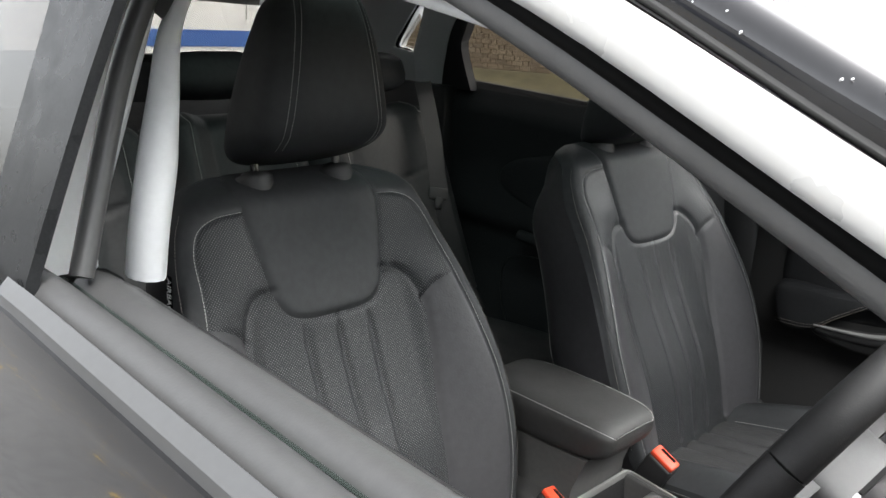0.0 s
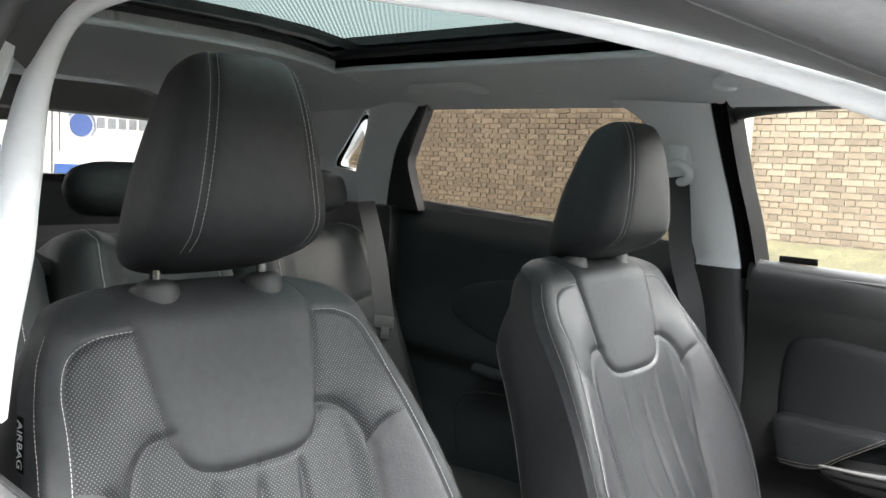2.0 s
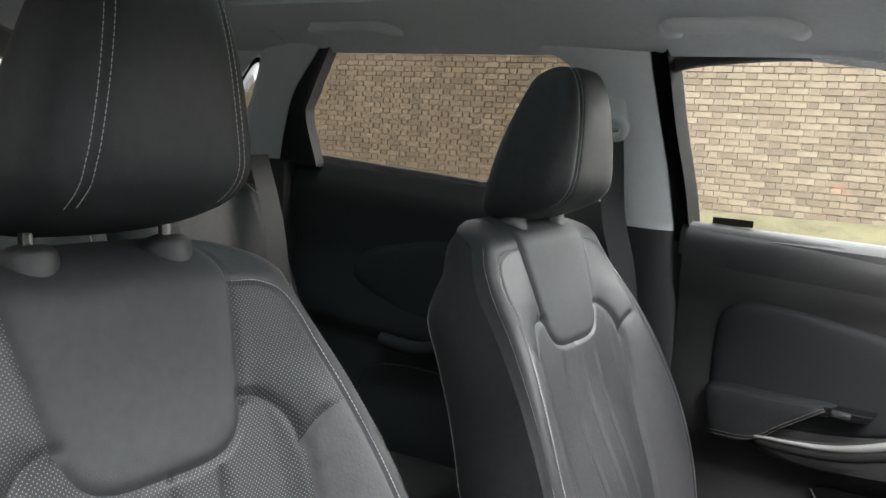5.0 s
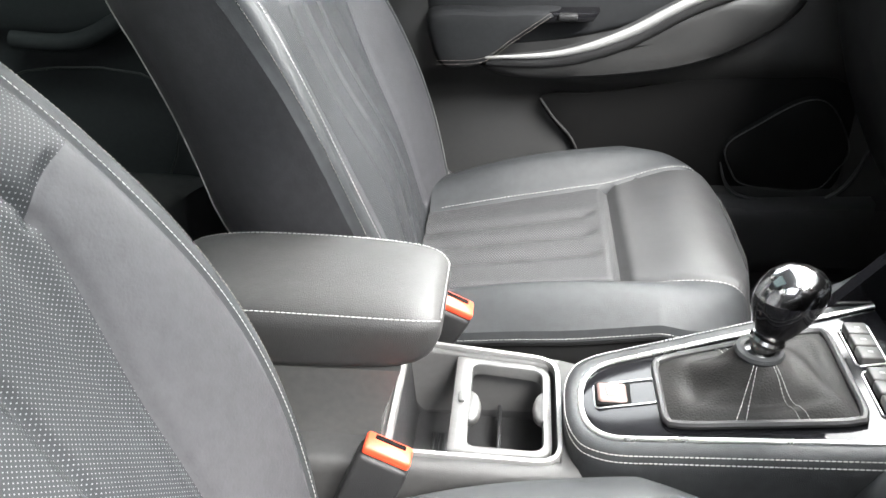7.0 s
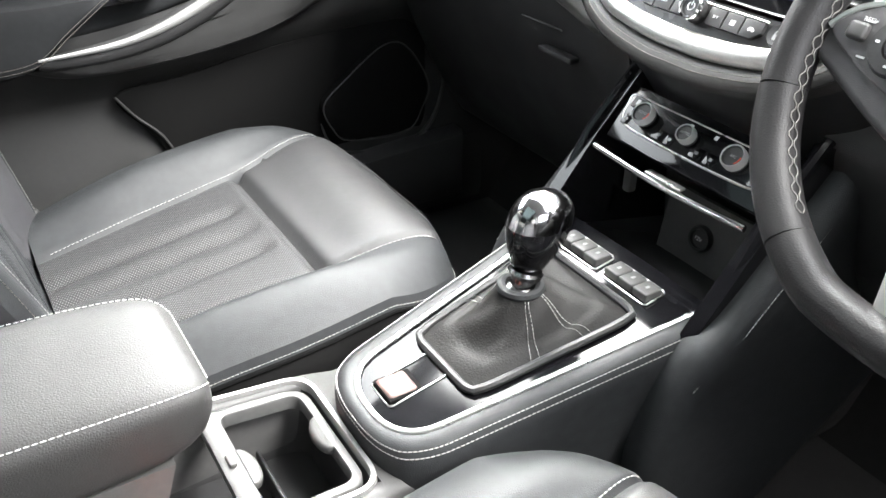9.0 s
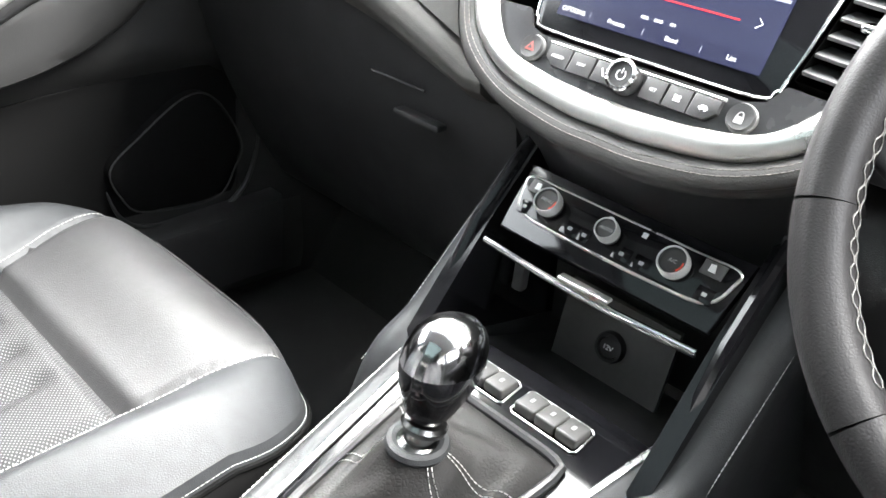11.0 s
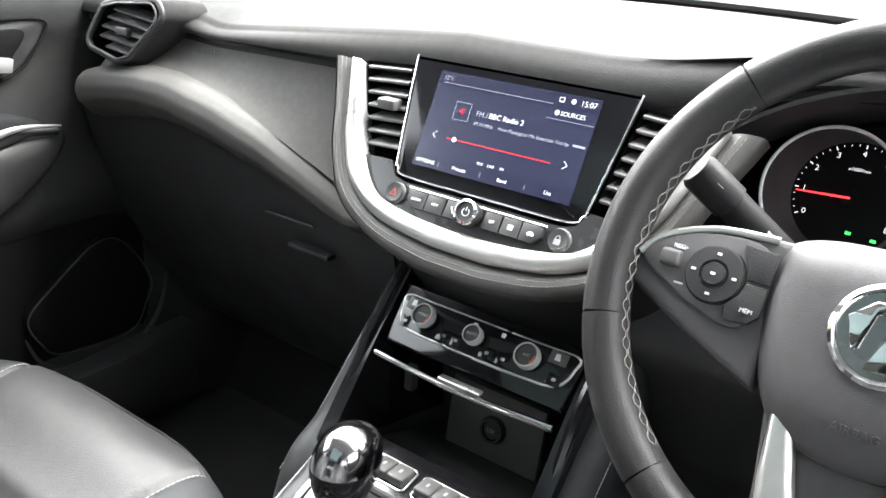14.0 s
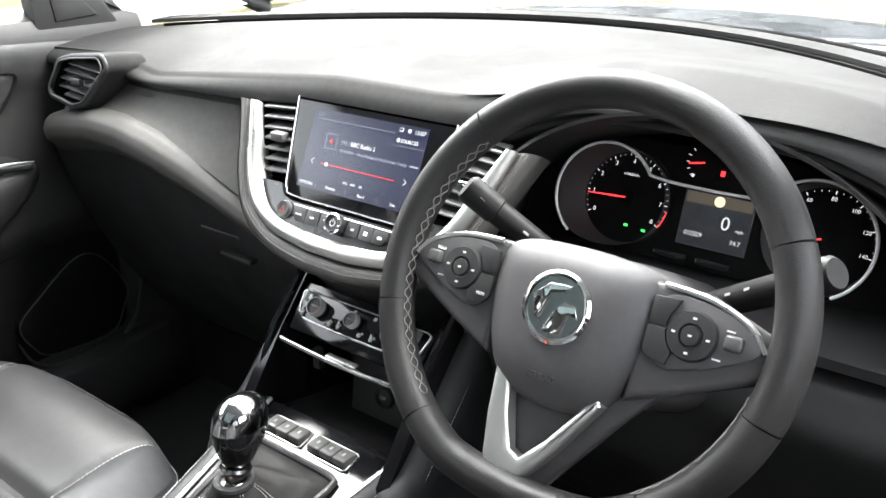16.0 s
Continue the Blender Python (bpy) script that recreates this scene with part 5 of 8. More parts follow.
part("stitching", stitches([Vector((-0.45 - 0.30 * k / 20, 0.20, 0.645)) for k in range(21)], 0.0065, 0.0048, 0.0009), THREAD, bench, "light grey thread")
part("base", rbox((-0.60, 0, 0.43), (0.46, 1.30, 0.16), 0.03, 3), PLASTIC, bench)


# ---- seat belts and buckles ----
def belt(name, pts, width, normal, label):
    b = thing(name, pts[0], label, "seat belt", "seat belts")
    L = smooth_line(pts, 10)
    part("webbing", sweep(L, [(-width / 2, -0.0008), (width / 2, -0.0008), (width / 2, 0.0008), (-width / 2, 0.0008)], up=normal), BELT, b, "black woven webbing")
    return b


rb = belt("rear_seat_belt", [(-1.02, 0.60, 1.19), (-0.93, 0.56, 1.06), (-0.864, 0.535, 0.90), (-0.80, 0.56, 0.70), (-0.76, 0.60, 0.58)], 0.046, (0.8, -0.5, 0.3), "black rear seat belt hanging by its buckle tongue")
part("tongue", rbox((0, 0, 0), (0.032, 0.052, 0.010), 0.004, 2, basis((-0.866, 0.527, 0.905), (-0.35, 0.1, -1), (0.8, -0.5, 0.3))), PLASTIC, rb)
part("tongue_blade", rbox((0, 0, 0), (0.030, 0.020, 0.003), 0.001, 2, basis((-0.855, 0.522, 0.882), (-0.35, 0.1, -1), (0.8, -0.5, 0.3))), PLASTIC, rb, "steel tongue")
fb = belt("front_seat_belt", [(-0.176, 0.622, 1.292), (-0.172, 0.628, 1.24), (-0.163, 0.642, 1.13), (-0.136, 0.655, 1.02), (-0.11, 0.665, 0.80), (-0.08, 0.67, 0.48)], 0.047, (0.75, -0.65, 0), "black front seat belt on the centre pillar")
part("anchor_loop", sweep(smooth_line([(-0.200, 0.624, 1.305), (-0.176, 0.611, 1.318), (-0.152, 0.616, 1.305), (-0.160, 0.626, 1.285), (-0.190, 0.628, 1.285)], 6, closed=True), ring(0.009, 10), closed=True), PILLAR, fb, "pale plastic belt guide")
part("anchor_cover", rbox((-0.178, 0.632, 1.328), (0.05, 0.03, 0.06), 0.012, 3), PILLAR, fb)


def buckle(at, lean, label):
    b = thing("belt_buckle", (at[0], at[1], at[2] - 0.1), label, "belt buckle", "front belt buckles")
    m = basis(at, (1, 0, 0), lean)
    part("body", rbox((0, 0, 0), (0.050, 0.030, 0.075), 0.006, 3, m @ pose(0, 0, -0.042)), PLASTIC, b)
    part("release_key", rbox((0, 0, 0), (0.046, 0.026, 0.010), 0.003, 3, m), RED, b, "red release key")
    part("slot", rbox((0, 0, 0), (0.030, 0.006, 0.002), 0.0005, 1, m @ pose(0, 0.006, 0.0050)), HOLE, b)
    part("stalk", sweep([m @ Vector((0, 0, -0.075)), m @ Vector((-0.01, 0, -0.13)), m @ Vector((-0.02, 0, -0.20))], ring(0.010, 10)), PLASTIC, b)


buckle((0.112, 0.118, 0.672), (0.55, -0.10, 1), "black belt buckle with red key beside the console")
buckle((0.070, -0.122, 0.672), (0.45, 0.15, 1), "black belt buckle with red key beside the driver's seat")


# ---- grab handles ----
def grab_handle(x, y, z):
    h = thing("grab_handle", (x, y, z), "pale grey folding grab handle on the headlining", "grab handle", "grab handles")
    L = smooth_line([(x - 0.108, y + 0.020, z + 0.018), (x - 0.106, y - 0.012, z + 0.010), (x - 0.085, y - 0.034, z + 0.002), (x - 0.05, y - 0.038, z), (x + 0.05, y - 0.038, z), (x + 0.085, y - 0.034, z - 0.004), (x + 0.106, y - 0.012, z - 0.008), (x + 0.108, y + 0.020, z)], 6)
    part("bar", sweep(L, ring(0.0125, 12, 0.75, 1.15)), PILLAR, h)
    for dx in (-0.098, 0.098):
        part("mount", rbox((x + dx, y - 0.004, z + 0.002), (0.036, 0.046, 0.034), 0.010, 3), PILLAR, h)
    part("recess", rbox((x, y + 0.022, z + 0.012), (0.25, 0.012, 0.050), 0.005, 3), LINING, h, "shallow recess behind the bar")


grab_handle(0.035, 0.552, 1.462)
grab_handle(-0.71, 0.552, 1.470)
visor = thing("sun_visor", (0.36, 0.33, 1.47), "pale grey sun visor folded against the headlining", "sun visor")
part("flap", rbox((0.335, 0.34, 1.475), (0.15, 0.36, 0.016), 0.007, 3, None), LINING, visor)
part("pivot", rbox((0.385, 0.50, 1.466), (0.02, 0.05, 0.016), 0.006, 3), PILLAR, visor)


# ---- dashboard ----
CY = -0.003          # middle of the dashboard


def ws_x(y):
    return max(0.78, ws_edge(y))


def hood(y):
    """The swelling of the dashboard over the instruments."""
    return math.exp(-(((y + 0.365) / 0.205) ** 4))


def top_z(x, y):
    s = (x - 0.68) / (ws_x(y) - 0.68)
    return 1.092 + 0.012 * math.sin(math.pi * max(0.0, min(1.0, s))) - 0.02 * s + 0.040 * hood(y) * max(0.0, 1 - abs(s - 0.16) / 0.42) ** 1.2 - 0.012 * (abs(y) / 0.7) ** 3


dash = thing("dashboard", (0.95, 0, 0.6), "black soft-touch dashboard with stitched leather edging", "dashboard")


def fall(y):
    """How far the front edge of the top sinks towards the passenger's door."""
    return max(0.0, min(1.0, (y - 0.08) / 0.34)) * (1 - 0.62 * max(0.0, min(1.0, (y - 0.44) / 0.10)))


def top_fn(s, t):
    y = 0.735 - 1.47 * s
    k = t
    lip = [(0.0, 0.700, 1.040), (0.03, 0.684, 1.043), (0.055, 0.675, 1.052), (0.075, 0.675, 1.064), (0.095, 0.681, 1.077), (0.125, 0.694, 1.088)]
    if k <= 0.125:
        x = float(np.interp(k, [p[0] for p in lip], [p[1] for p in lip]))
        z = float(np.interp(k, [p[0] for p in lip], [p[2] for p in lip]))
        h = hood(y)
        z = 1.040 + (z - 1.040) * (1 - 0.70 * fall(y))
        z += (top_z(0.69, y) - 1.090) * max(0.0, k - 0.03) / 0.095 * (1 - h) + h * (top_z(0.69, y) - 1.090 + (1.090 - z) * 0.62)
        x += 0.016 * h
        return (x, y, z)
    q = (k - 0.125) / 0.875
    x = 0.69 + (ws_x(y) - 0.69) * q
    return (x, y, top_z(x, y) - 0.0336 * fall(y) * max(0.0, 1 - (x - 0.69) / 0.26) ** 2)


part("top_pad", sheet(top_fn, 110, 90, (0.01, 0, -0.012)), SOFT, dash, "grained soft black top", sharp=50)


def crease(y):
    return float(np.interp(y, [0.17, 0.227, 0.30, 0.376, 0.46, 0.52, 0.60, 0.67], [0.905, 0.928, 0.956, 0.977, 0.990, 0.991, 0.981, 0.964]))


def trim_fn(s, t):
    y = 0.195 + (0.635 - 0.195) * s
    c = crease(y)
    z0 = 1.05 - 0.008 * fall(y)
    z = z0 + (c - z0) * t
    x = 0.688 - 0.050 * t + 0.012 * math.sin(math.pi * t)
    y = y - 0.03 * t * (1 - s)
    return (x, y, z)


# strip laid on the pad, black for the shade of a groove
part("rear_groove", sheet(lambda s, t: (1.288 - 1.05 * (0.64 - 1.28 * s) ** 2 + 0.018 * t, 0.64 - 1.28 * s, top_z(1.288 - 1.05 * (0.64 - 1.28 * s) ** 2 + 0.018 * t, 0.64 - 1.28 * s) + 0.0035 - 0.002 * math.sin(math.pi * t)), 60, 6, (0, 0, -0.004)), HOLE, dash, "black strip under the windscreen, a slot's shade put in its colour", sharp=60)


def ridge_fn(s, t):
    y = 0.66 - 1.32 * s
    a, b = 1.306 - 1.05 * y * y, max(1.335 - 1.02 * y * y, ws_x(y) - 0.006)
    x = a + (b - a) * t
    return (x, y, top_z(min(x, ws_x(y)), y) + 0.002 + 0.013 * math.sin(math.pi * min(1.0, 0.16 + t)) ** 0.6)


part("demister_ridge", sheet(ridge_fn, 60, 10, (0, 0, -0.006)), SOFT, dash, "raised grey ridge at the foot of the windscreen", sharp=60)
part("rear_rim", sweep([(ws_x(y) + 0.004, y, top_z(ws_x(y), y) + 0.008) for y in np.linspace(0.64, -0.64, 50)], ring(0.006, 10, 1.0, 0.8)), HOLE, dash, "black seal at the foot of the windscreen")
part("rim_line", sweep([(ws_x(y) + 0.022, y, top_z(ws_x(y), y) + 0.004) for y in np.linspace(0.64, -0.64, 50)], ring(0.0035, 8)), BRIGHT, dash, "thin pale line beside the seal")
part("passenger_pad", sheet(trim_fn, 50, 24, (0.012, 0, -0.004)), DASHPAD, dash, "grey-green leather passenger pad", sharp=60)


def roll_fn(s, t):
    """The broad rounded band under the passenger pad."""
    y = 0.150 + (0.675 - 0.150) * s
    prof = [(0.0, 0.646, 0.010), (0.15, 0.634, 0.008), (0.30, 0.622, 0.000), (0.45, 0.6165, -0.013), (0.58, 0.619, -0.029), (0.80, 0.638, -0.050), (1.0, 0.668, -0.064)]
    k = 0.55 + 0.45 * min(1.0, (y - 0.15) / 0.20)
    return (0.655 + (float(np.interp(t, [p[0] for p in prof], [p[1] for p in prof])) - 0.655) * (0.6 + 0.4 * k) + 0.03 * max(0.0, (y - 0.64) / 0.035) ** 2, y, crease(y) + k * float(np.interp(t, [p[0] for p in prof], [p[2] for p in prof])))


def low_fn(s, t):
    y = 0.13 + (0.70 - 0.13) * s
    z = (crease(y) - 0.030) * (1 - t) + 0.56 * t
    return (0.655 + 0.06 * t + 0.10 * t * t, y, z)


part("pad_roll", sheet(roll_fn, 50, 24, (0.012, 0, 0)), DASHPAD, dash, "rounded leather band under the pad", sharp=80)
part("lower_panel", sheet(low_fn, 40, 50, (0.012, 0, 0)), PLASTIC, dash, "black glovebox front", sharp=60)
part("glovebox_handle", rbox((0.664, 0.258, 0.822), (0.016, 0.066, 0.008), 0.003, 2, None), PLASTIC, dash)
part("glovebox_line", sweep([(0.664, 0.335, 0.851), (0.664, 0.255, 0.852)], ring(0.0018, 8)), PLASTIC, dash)
# driver's side
def drv_fn(s, t):
    y = -0.13 - 0.60 * s
    prof = [(0.0, 0.72, 0.93), (0.2, 0.665, 0.90), (0.35, 0.645, 0.86), (0.6, 0.68, 0.74), (1.0, 0.80, 0.56)]
    return (float(np.interp(t, [p[0] for p in prof], [p[1] for p in prof])), y, float(np.interp(t, [p[0] for p in prof], [p[2] for p in prof])))


part("knee_panel", sheet(drv_fn, 20, 30, (0.012, 0, 0)), PLASTIC, dash, "black knee panel under the wheel", sharp=60)

part("driver_pad", sheet(lambda s, t: (0.70 - 0.045 * t + 0.010 * math.sin(math.pi * t), -0.575 - 0.165 * s, 1.085 - (0.135 - 0.02 * s) * t), 16, 16, (0.012, 0, -0.004)), DASHPAD, dash, "grey-green leather pad beside the dials", sharp=60)
# stitched leather rim and silver band round the centre stack
U_OUT = [(0.198, 1.053), (0.183, 1.015), (0.168, 0.982), (0.143, 0.949), (0.100, 0.927), (0.040, 0.918), (0.0, 0.917)]
U_IN = [(0.184, 1.053), (0.162, 1.012), (0.144, 0.978), (0.112, 0.947), (0.066, 0.937), (0.020, 0.934), (0.0, 0.934)]
U_LE = [(0.224, 1.054), (0.203, 1.012), (0.182, 0.968), (0.150, 0.931), (0.098, 0.908), (0.040, 0.898), (0.0, 0.897)]


def both(U):
    return [(y, z) for y, z in U] + [(-y, z) for y, z in U[:-1][::-1]]


def stack_x(z):
    return 0.605 + 0.60 * (z - 0.95)


def u_line(U, off=0.0, n=10):
    return [p + Vector((0, CY, 0)) for p in smooth_line([(stack_x(z) - off, y, z) for y, z in both(U)], n)]


def band(A, B, bulge, off, n=8):
    """A rounded band between two lines."""
    rows = []
    for a, b in zip(A, B):
        r = []
        for k in range(n + 1):
            t = k / n
            p = a.lerp(b, t)
            r.append(p + Vector((-0.86, 0, 0.5)) * (off + bulge * math.sin(math.pi * t) ** 0.7))
        r += [b + Vector((0.86, 0, -0.5)) * 0.02, a + Vector((0.86, 0, -0.5)) * 0.02]
        rows.append(r)
    return loft(rows)


part("silver_band", band(u_line(U_OUT), u_line(U_IN), 0.005, 0.004), SILVER, dash, "broad satin silver band", sharp=60)
part("leather_rim", band(u_line(U_LE), u_line(U_OUT), 0.0055, -0.002), RIMLEATHER, dash, "stitched grey-green leather rim", sharp=70)
for q, off in ((0.45, 0.0040), (0.66, 0.0036)):
    part("stitching", stitches([a.lerp(b, q) + Vector((-0.86, 0, 0.5)) * (off - 0.0005) for a, b in zip(u_line(U_LE), u_line(U_OUT))], 0.0045, 0.0034, 0.0005), DARKTHREAD, dash)
# filler from the rim back to the panels
skirt = [q for q in u_line(U_LE) if q.y > -0.12 or q.z < 0.945]
part("rim_skirt", loft([skirt, [p + Vector((0.03, 0, -0.012)) for p in skirt], [Vector((p.x + 0.085, p.y * 1.06, p.z - 0.075)) for p in skirt], [Vector((0.70, p.y * 1.0, p.z - 0.13)) for p in skirt]], caps=False, closed=False), PLASTIC, dash)

# centre stack
stack = thing("centre_stack", (0.62, CY, 0.93), "dark centre stack with touch screen, air vents and buttons", "infotainment unit")
inner = u_line(U_IN)
half = [(p.y, p.z) for p in inner]
SN = Vector((-1, 0, 0.60)).normalized()
SM = basis((0.605, CY, 0.95), (0, -1, 0), SN)      # local x to the driver, y up the panel
face = [(p - Vector((0.605, CY, 0.95))) for p in inner]
fp = [((SM.to_3x3().transposed() @ p).x, (SM.to_3x3().transposed() @ p).y) for p in face]
fp = [p for p in fp if p[1] < 0.031] + [(0.108, 0.030), (0.099, 0.0165), (0.086, 0.0125), (-0.086, 0.0125), (-0.099, 0.0165), (-0.108, 0.030)]
part("button_fascia", prism(fp, 0.010, 0.0, SM @ pose(0, 0, -0.012)), FASCIA, stack, "dark satin lower fascia")
CN = Vector((-1, 0, 0.50)).normalized()
CM = basis((0.650, CY, 1.016), (0, -1, 0), CN)
bz = [(p.x, p.y) for p in smooth_line([(-0.118, 0.055, 0), (-0.117, 0.048, 0), (-0.104, -0.042, 0), (-0.100, -0.054, 0), (-0.088, -0.061, 0), (0.0, -0.0615, 0), (0.088, -0.061, 0), (0.100, -0.054, 0), (0.104, -0.042, 0), (0.117, 0.048, 0), (0.118, 0.055, 0)], 4)]
part("screen_glass", prism(bz, 0.006, 0.0015, CM @ pose(0, 0, -0.003)), PIANO, stack, "gloss black screen glass")
part("screen_trim", sweep([CM @ Vector((x * 1.005, y, 0.003)) for x, y in bz], ring(0.0012, 8)), CHROME, stack, "thin chrome outline")
SCREEN = glow("screen_blue", (0.019, 0.024, 0.078), 0.62)
SCRD = glow("screen_dark_blue", (0.010, 0.013, 0.060), 0.62)
SW = glow("screen_white", (0.85, 0.87, 0.9), 1.0)
SG = glow("screen_grey", (0.42, 0.45, 0.55), 0.8)
SR = glow("screen_red", (0.8, 0.03, 0.04), 1.0)
disp = part("display", prism([(-0.0855, -0.0475), (0.0855, -0.0475), (0.0855, 0.0465), (-0.0855, 0.0465)], 0.0012, 0, CM @ pose(0, 0, 0.0026)), SCREEN, stack, "lit blue radio display")
Z1 = 0.0042


def bar(x, y, w, h, material, name="bar", z=Z1, rot=0):
    return part(name, prism([(-w / 2, -h / 2), (w / 2, -h / 2), (w / 2, h / 2), (-w / 2, h / 2)], 0.0003, 0, CM @ pose(x, y, z, 0, 0, rot)), material, disp)


def scr(s, x, y, size, material):
    return words("screen_text", s, size, CM @ pose(x, y, Z1 + 0.0003), material, disp)


bar(0, 0.0400, 0.171, 0.012, SCRD, "top_bar", 0.0039)
bar(0, -0.0415, 0.171, 0.012, SCRD, "bottom_bar", 0.0039)
bar(-0.019, 0.0355, 0.120, 0.0005, SG, "rule")
scr("12°c", -0.0745, 0.0400, 0.0058, SG)
scr("15:07", 0.0745, 0.0400, 0.0070, SW)
scr("SOURCES", 0.0630, 0.0282, 0.0058, SW)
bar(0.062, 0.0225, 0.046, 0.0004, SG, "rule")
scr("FM /", -0.0262, 0.0122, 0.0072, SG)
scr("BBC Radio 2", 0.0002, 0.0126, 0.0072, SW)
scr("89.10 MHz", -0.0215, 0.0030, 0.0048, SG)
scr("Now Playing:", 0.0075, 0.0030, 0.0048, SG)
scr("Let Me Entertain You by", 0.0440, 0.0030, 0.0048, SG)
bar(0.0775, 0.0032, 0.012, 0.0022, SG, "unread_words")
bar(0.0, -0.0160, 0.112, 0.0011, SR, "tuning_line")
part("tuning_dot", revolve([(0.0003, 0), (0.0025, 0), (0.0025, 0.0004), (0.0003, 0.0005)], 16, CM @ pose(-0.047, -0.0160, Z1 + 0.0004)), SW, disp)
for sx in (-1, 1):
    for r_ in (40, -40):
        bar(sx * 0.0715 + sx * -0.0012, -0.0150 + (0.0018 if r_ * sx < 0 else -0.0018), 0.0054, 0.0006, SW, "arrow", Z1, r_)
for k in range(4):
    bx, by, bw, bh = ((0, 0.0085, 0.017, 0.0005), (0, -0.0085, 0.017, 0.0005), (0.0085, 0, 0.0005, 0.017), (-0.0085, 0, 0.0005, 0.017))[k]
    bar(-0.0485 + bx, 0.0115 + by, bw, bh, SG, "icon_box")
part("speaker_icon", prism([(-0.0025, -0.001), (-0.001, -0.001), (0.001, -0.003), (0.001, 0.003), (-0.001, 0.001), (-0.0025, 0.001)], 0.0003, 0, CM @ pose(-0.049, 0.0115, Z1)), SR, disp)
bar(-0.0465, 0.0115, 0.0005, 0.0045, SR, "speaker_icon")
for s, x in (("OPTIONS", -0.0712), ("Presets", -0.0318), ("Band", 0.0154), ("List", 0.0626)):
    scr(s, x, -0.0420, 0.0052, SW)
for x in (-0.0555, -0.0085, 0.0390):
    bar(x, -0.0420, 0.0004, 0.005, SG, "divider")
for s, x in (("RDS", -0.0118), ("DAB", -0.0002), ("FM", 0.0116)):
    scr(s, x, -0.0320, 0.0036, SW)
bar(0.0481, 0.0405, 0.0052, 0.0044, SW, "message_icon")
bar(0.0481, 0.0407, 0.0036, 0.0026, SCRD, "message_icon", Z1 + 0.0004)
part("gear_icon", revolve([(0.0011, 0), (0.0024, 0), (0.0024, 0.0004), (0.0011, 0.0004)], 8, CM @ pose(0.0596, 0.0405, Z1)), SW, disp)
part("globe_icon", revolve([(0.0003, 0), (0.0024, 0), (0.0024, 0.0004), (0.0003, 0.0005)], 14, CM @ pose(0.0472, 0.0285, Z1)), SW, disp)


# air vents beside the screen
def stack_vent(sg):
    yo, yi = 0.172, 0.1225
    bx = [CM @ Vector((sg * x, y, z)) for x, y, z in ((yi + 0.0, 0.047, 0), (yo + 0.010, 0.043, 0), (0.147, -0.045, 0), (0.107, -0.043, 0))]
    back = [p + Vector((0.05, 0, -0.025)) for p in bx]
    # darker than the plastic: shade behind the slats put into the colour
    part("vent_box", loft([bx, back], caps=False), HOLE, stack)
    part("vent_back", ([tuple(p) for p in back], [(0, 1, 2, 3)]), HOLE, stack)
    for k in range(7):
        t = (k + 0.5) / 7
        a, b = bx[0].lerp(bx[3], t), bx[1].lerp(bx[2], t)
        a, b = a.lerp(b, 0.03), b.lerp(a, 0.03)
        lean = Vector((0.022, 0, 0.0015))
        w = Vector((0, 0, 0.0016))
        rows = []
        for p in (a, b):
            rows.append([p + w * 0.6 - lean * 0.04, p + w, p + lean + w, p + lean - w * 0.4, p - w, p - w * 0.6 - lean * 0.04])
        part("slat", loft([[tuple(q) for q in r] for r in rows]), GREYPL, stack)
    mid = CM @ Vector((sg * (0.135 if sg < 0 else 0.143), 0.004 if sg < 0 else 0.0, 0.003))
    part("vent_tab", rbox((mid.x, mid.y, mid.z), (0.014, 0.022, 0.011 if sg < 0 else 0.0055), 0.0024, 3), GREYPL if sg < 0 else CHROME, stack, "air direction tab")


stack_vent(-1)
stack_vent(1)

# button row
BM_ = SM


def round_button(x, y, r, name, label=""):
    b = part(name, revolve([(0.0005, 0), (r, 0), (r, 0.004), (r * 0.92, 0.0062), (r * 0.5, 0.0055), (0.0005, 0.0052)], 28, BM_ @ pose(x, y, -0.002)), PLASTIC, stack, label)
    part("button_ring", revolve([(r, 0), (r * 1.08, 0), (r * 1.08, 0.0025), (r, 0.0032)], 28, BM_ @ pose(x, y, -0.002)), GREYPL, b)
    return b


hz = round_button(-0.0875, 0.0, 0.0098, "hazard_button", "hazard switch with red triangle")
part("triangle", prism([(-0.0045, -0.0035), (0.0045, -0.0035), (0, 0.0042)], 0.0004, 0, BM_ @ pose(-0.0875, 0, 0.0036)), mat("dull_red_print", (0.28, 0.06, 0.05), 0.5), hz)
part("triangle", prism([(-0.0020, -0.0020), (0.0020, -0.0020), (0, 0.0016)], 0.0004, 0, BM_ @ pose(-0.0875, 0, 0.0040)), PLASTIC, hz)
lk = round_button(0.0905, 0.001, 0.0098, "lock_button", "door lock switch")
part("padlock", prism([(-0.003, -0.004), (0.003, -0.004), (0.003, 0.001), (-0.003, 0.001)], 0.0004, 0, BM_ @ pose(0.0905, 0, 0.0038)), GREYPRINT, lk)
part("padlock", sweep([BM_ @ Vector((0.0905 + 0.0021 * math.cos(a), 0.001 + 0.003 * math.sin(a), 0.0042)) for a in np.linspace(0, math.pi, 9)], ring(0.0004, 6)), GREYPRINT, lk)
keys = ["AUDIO", "NAV", "", "SET", "", ""]
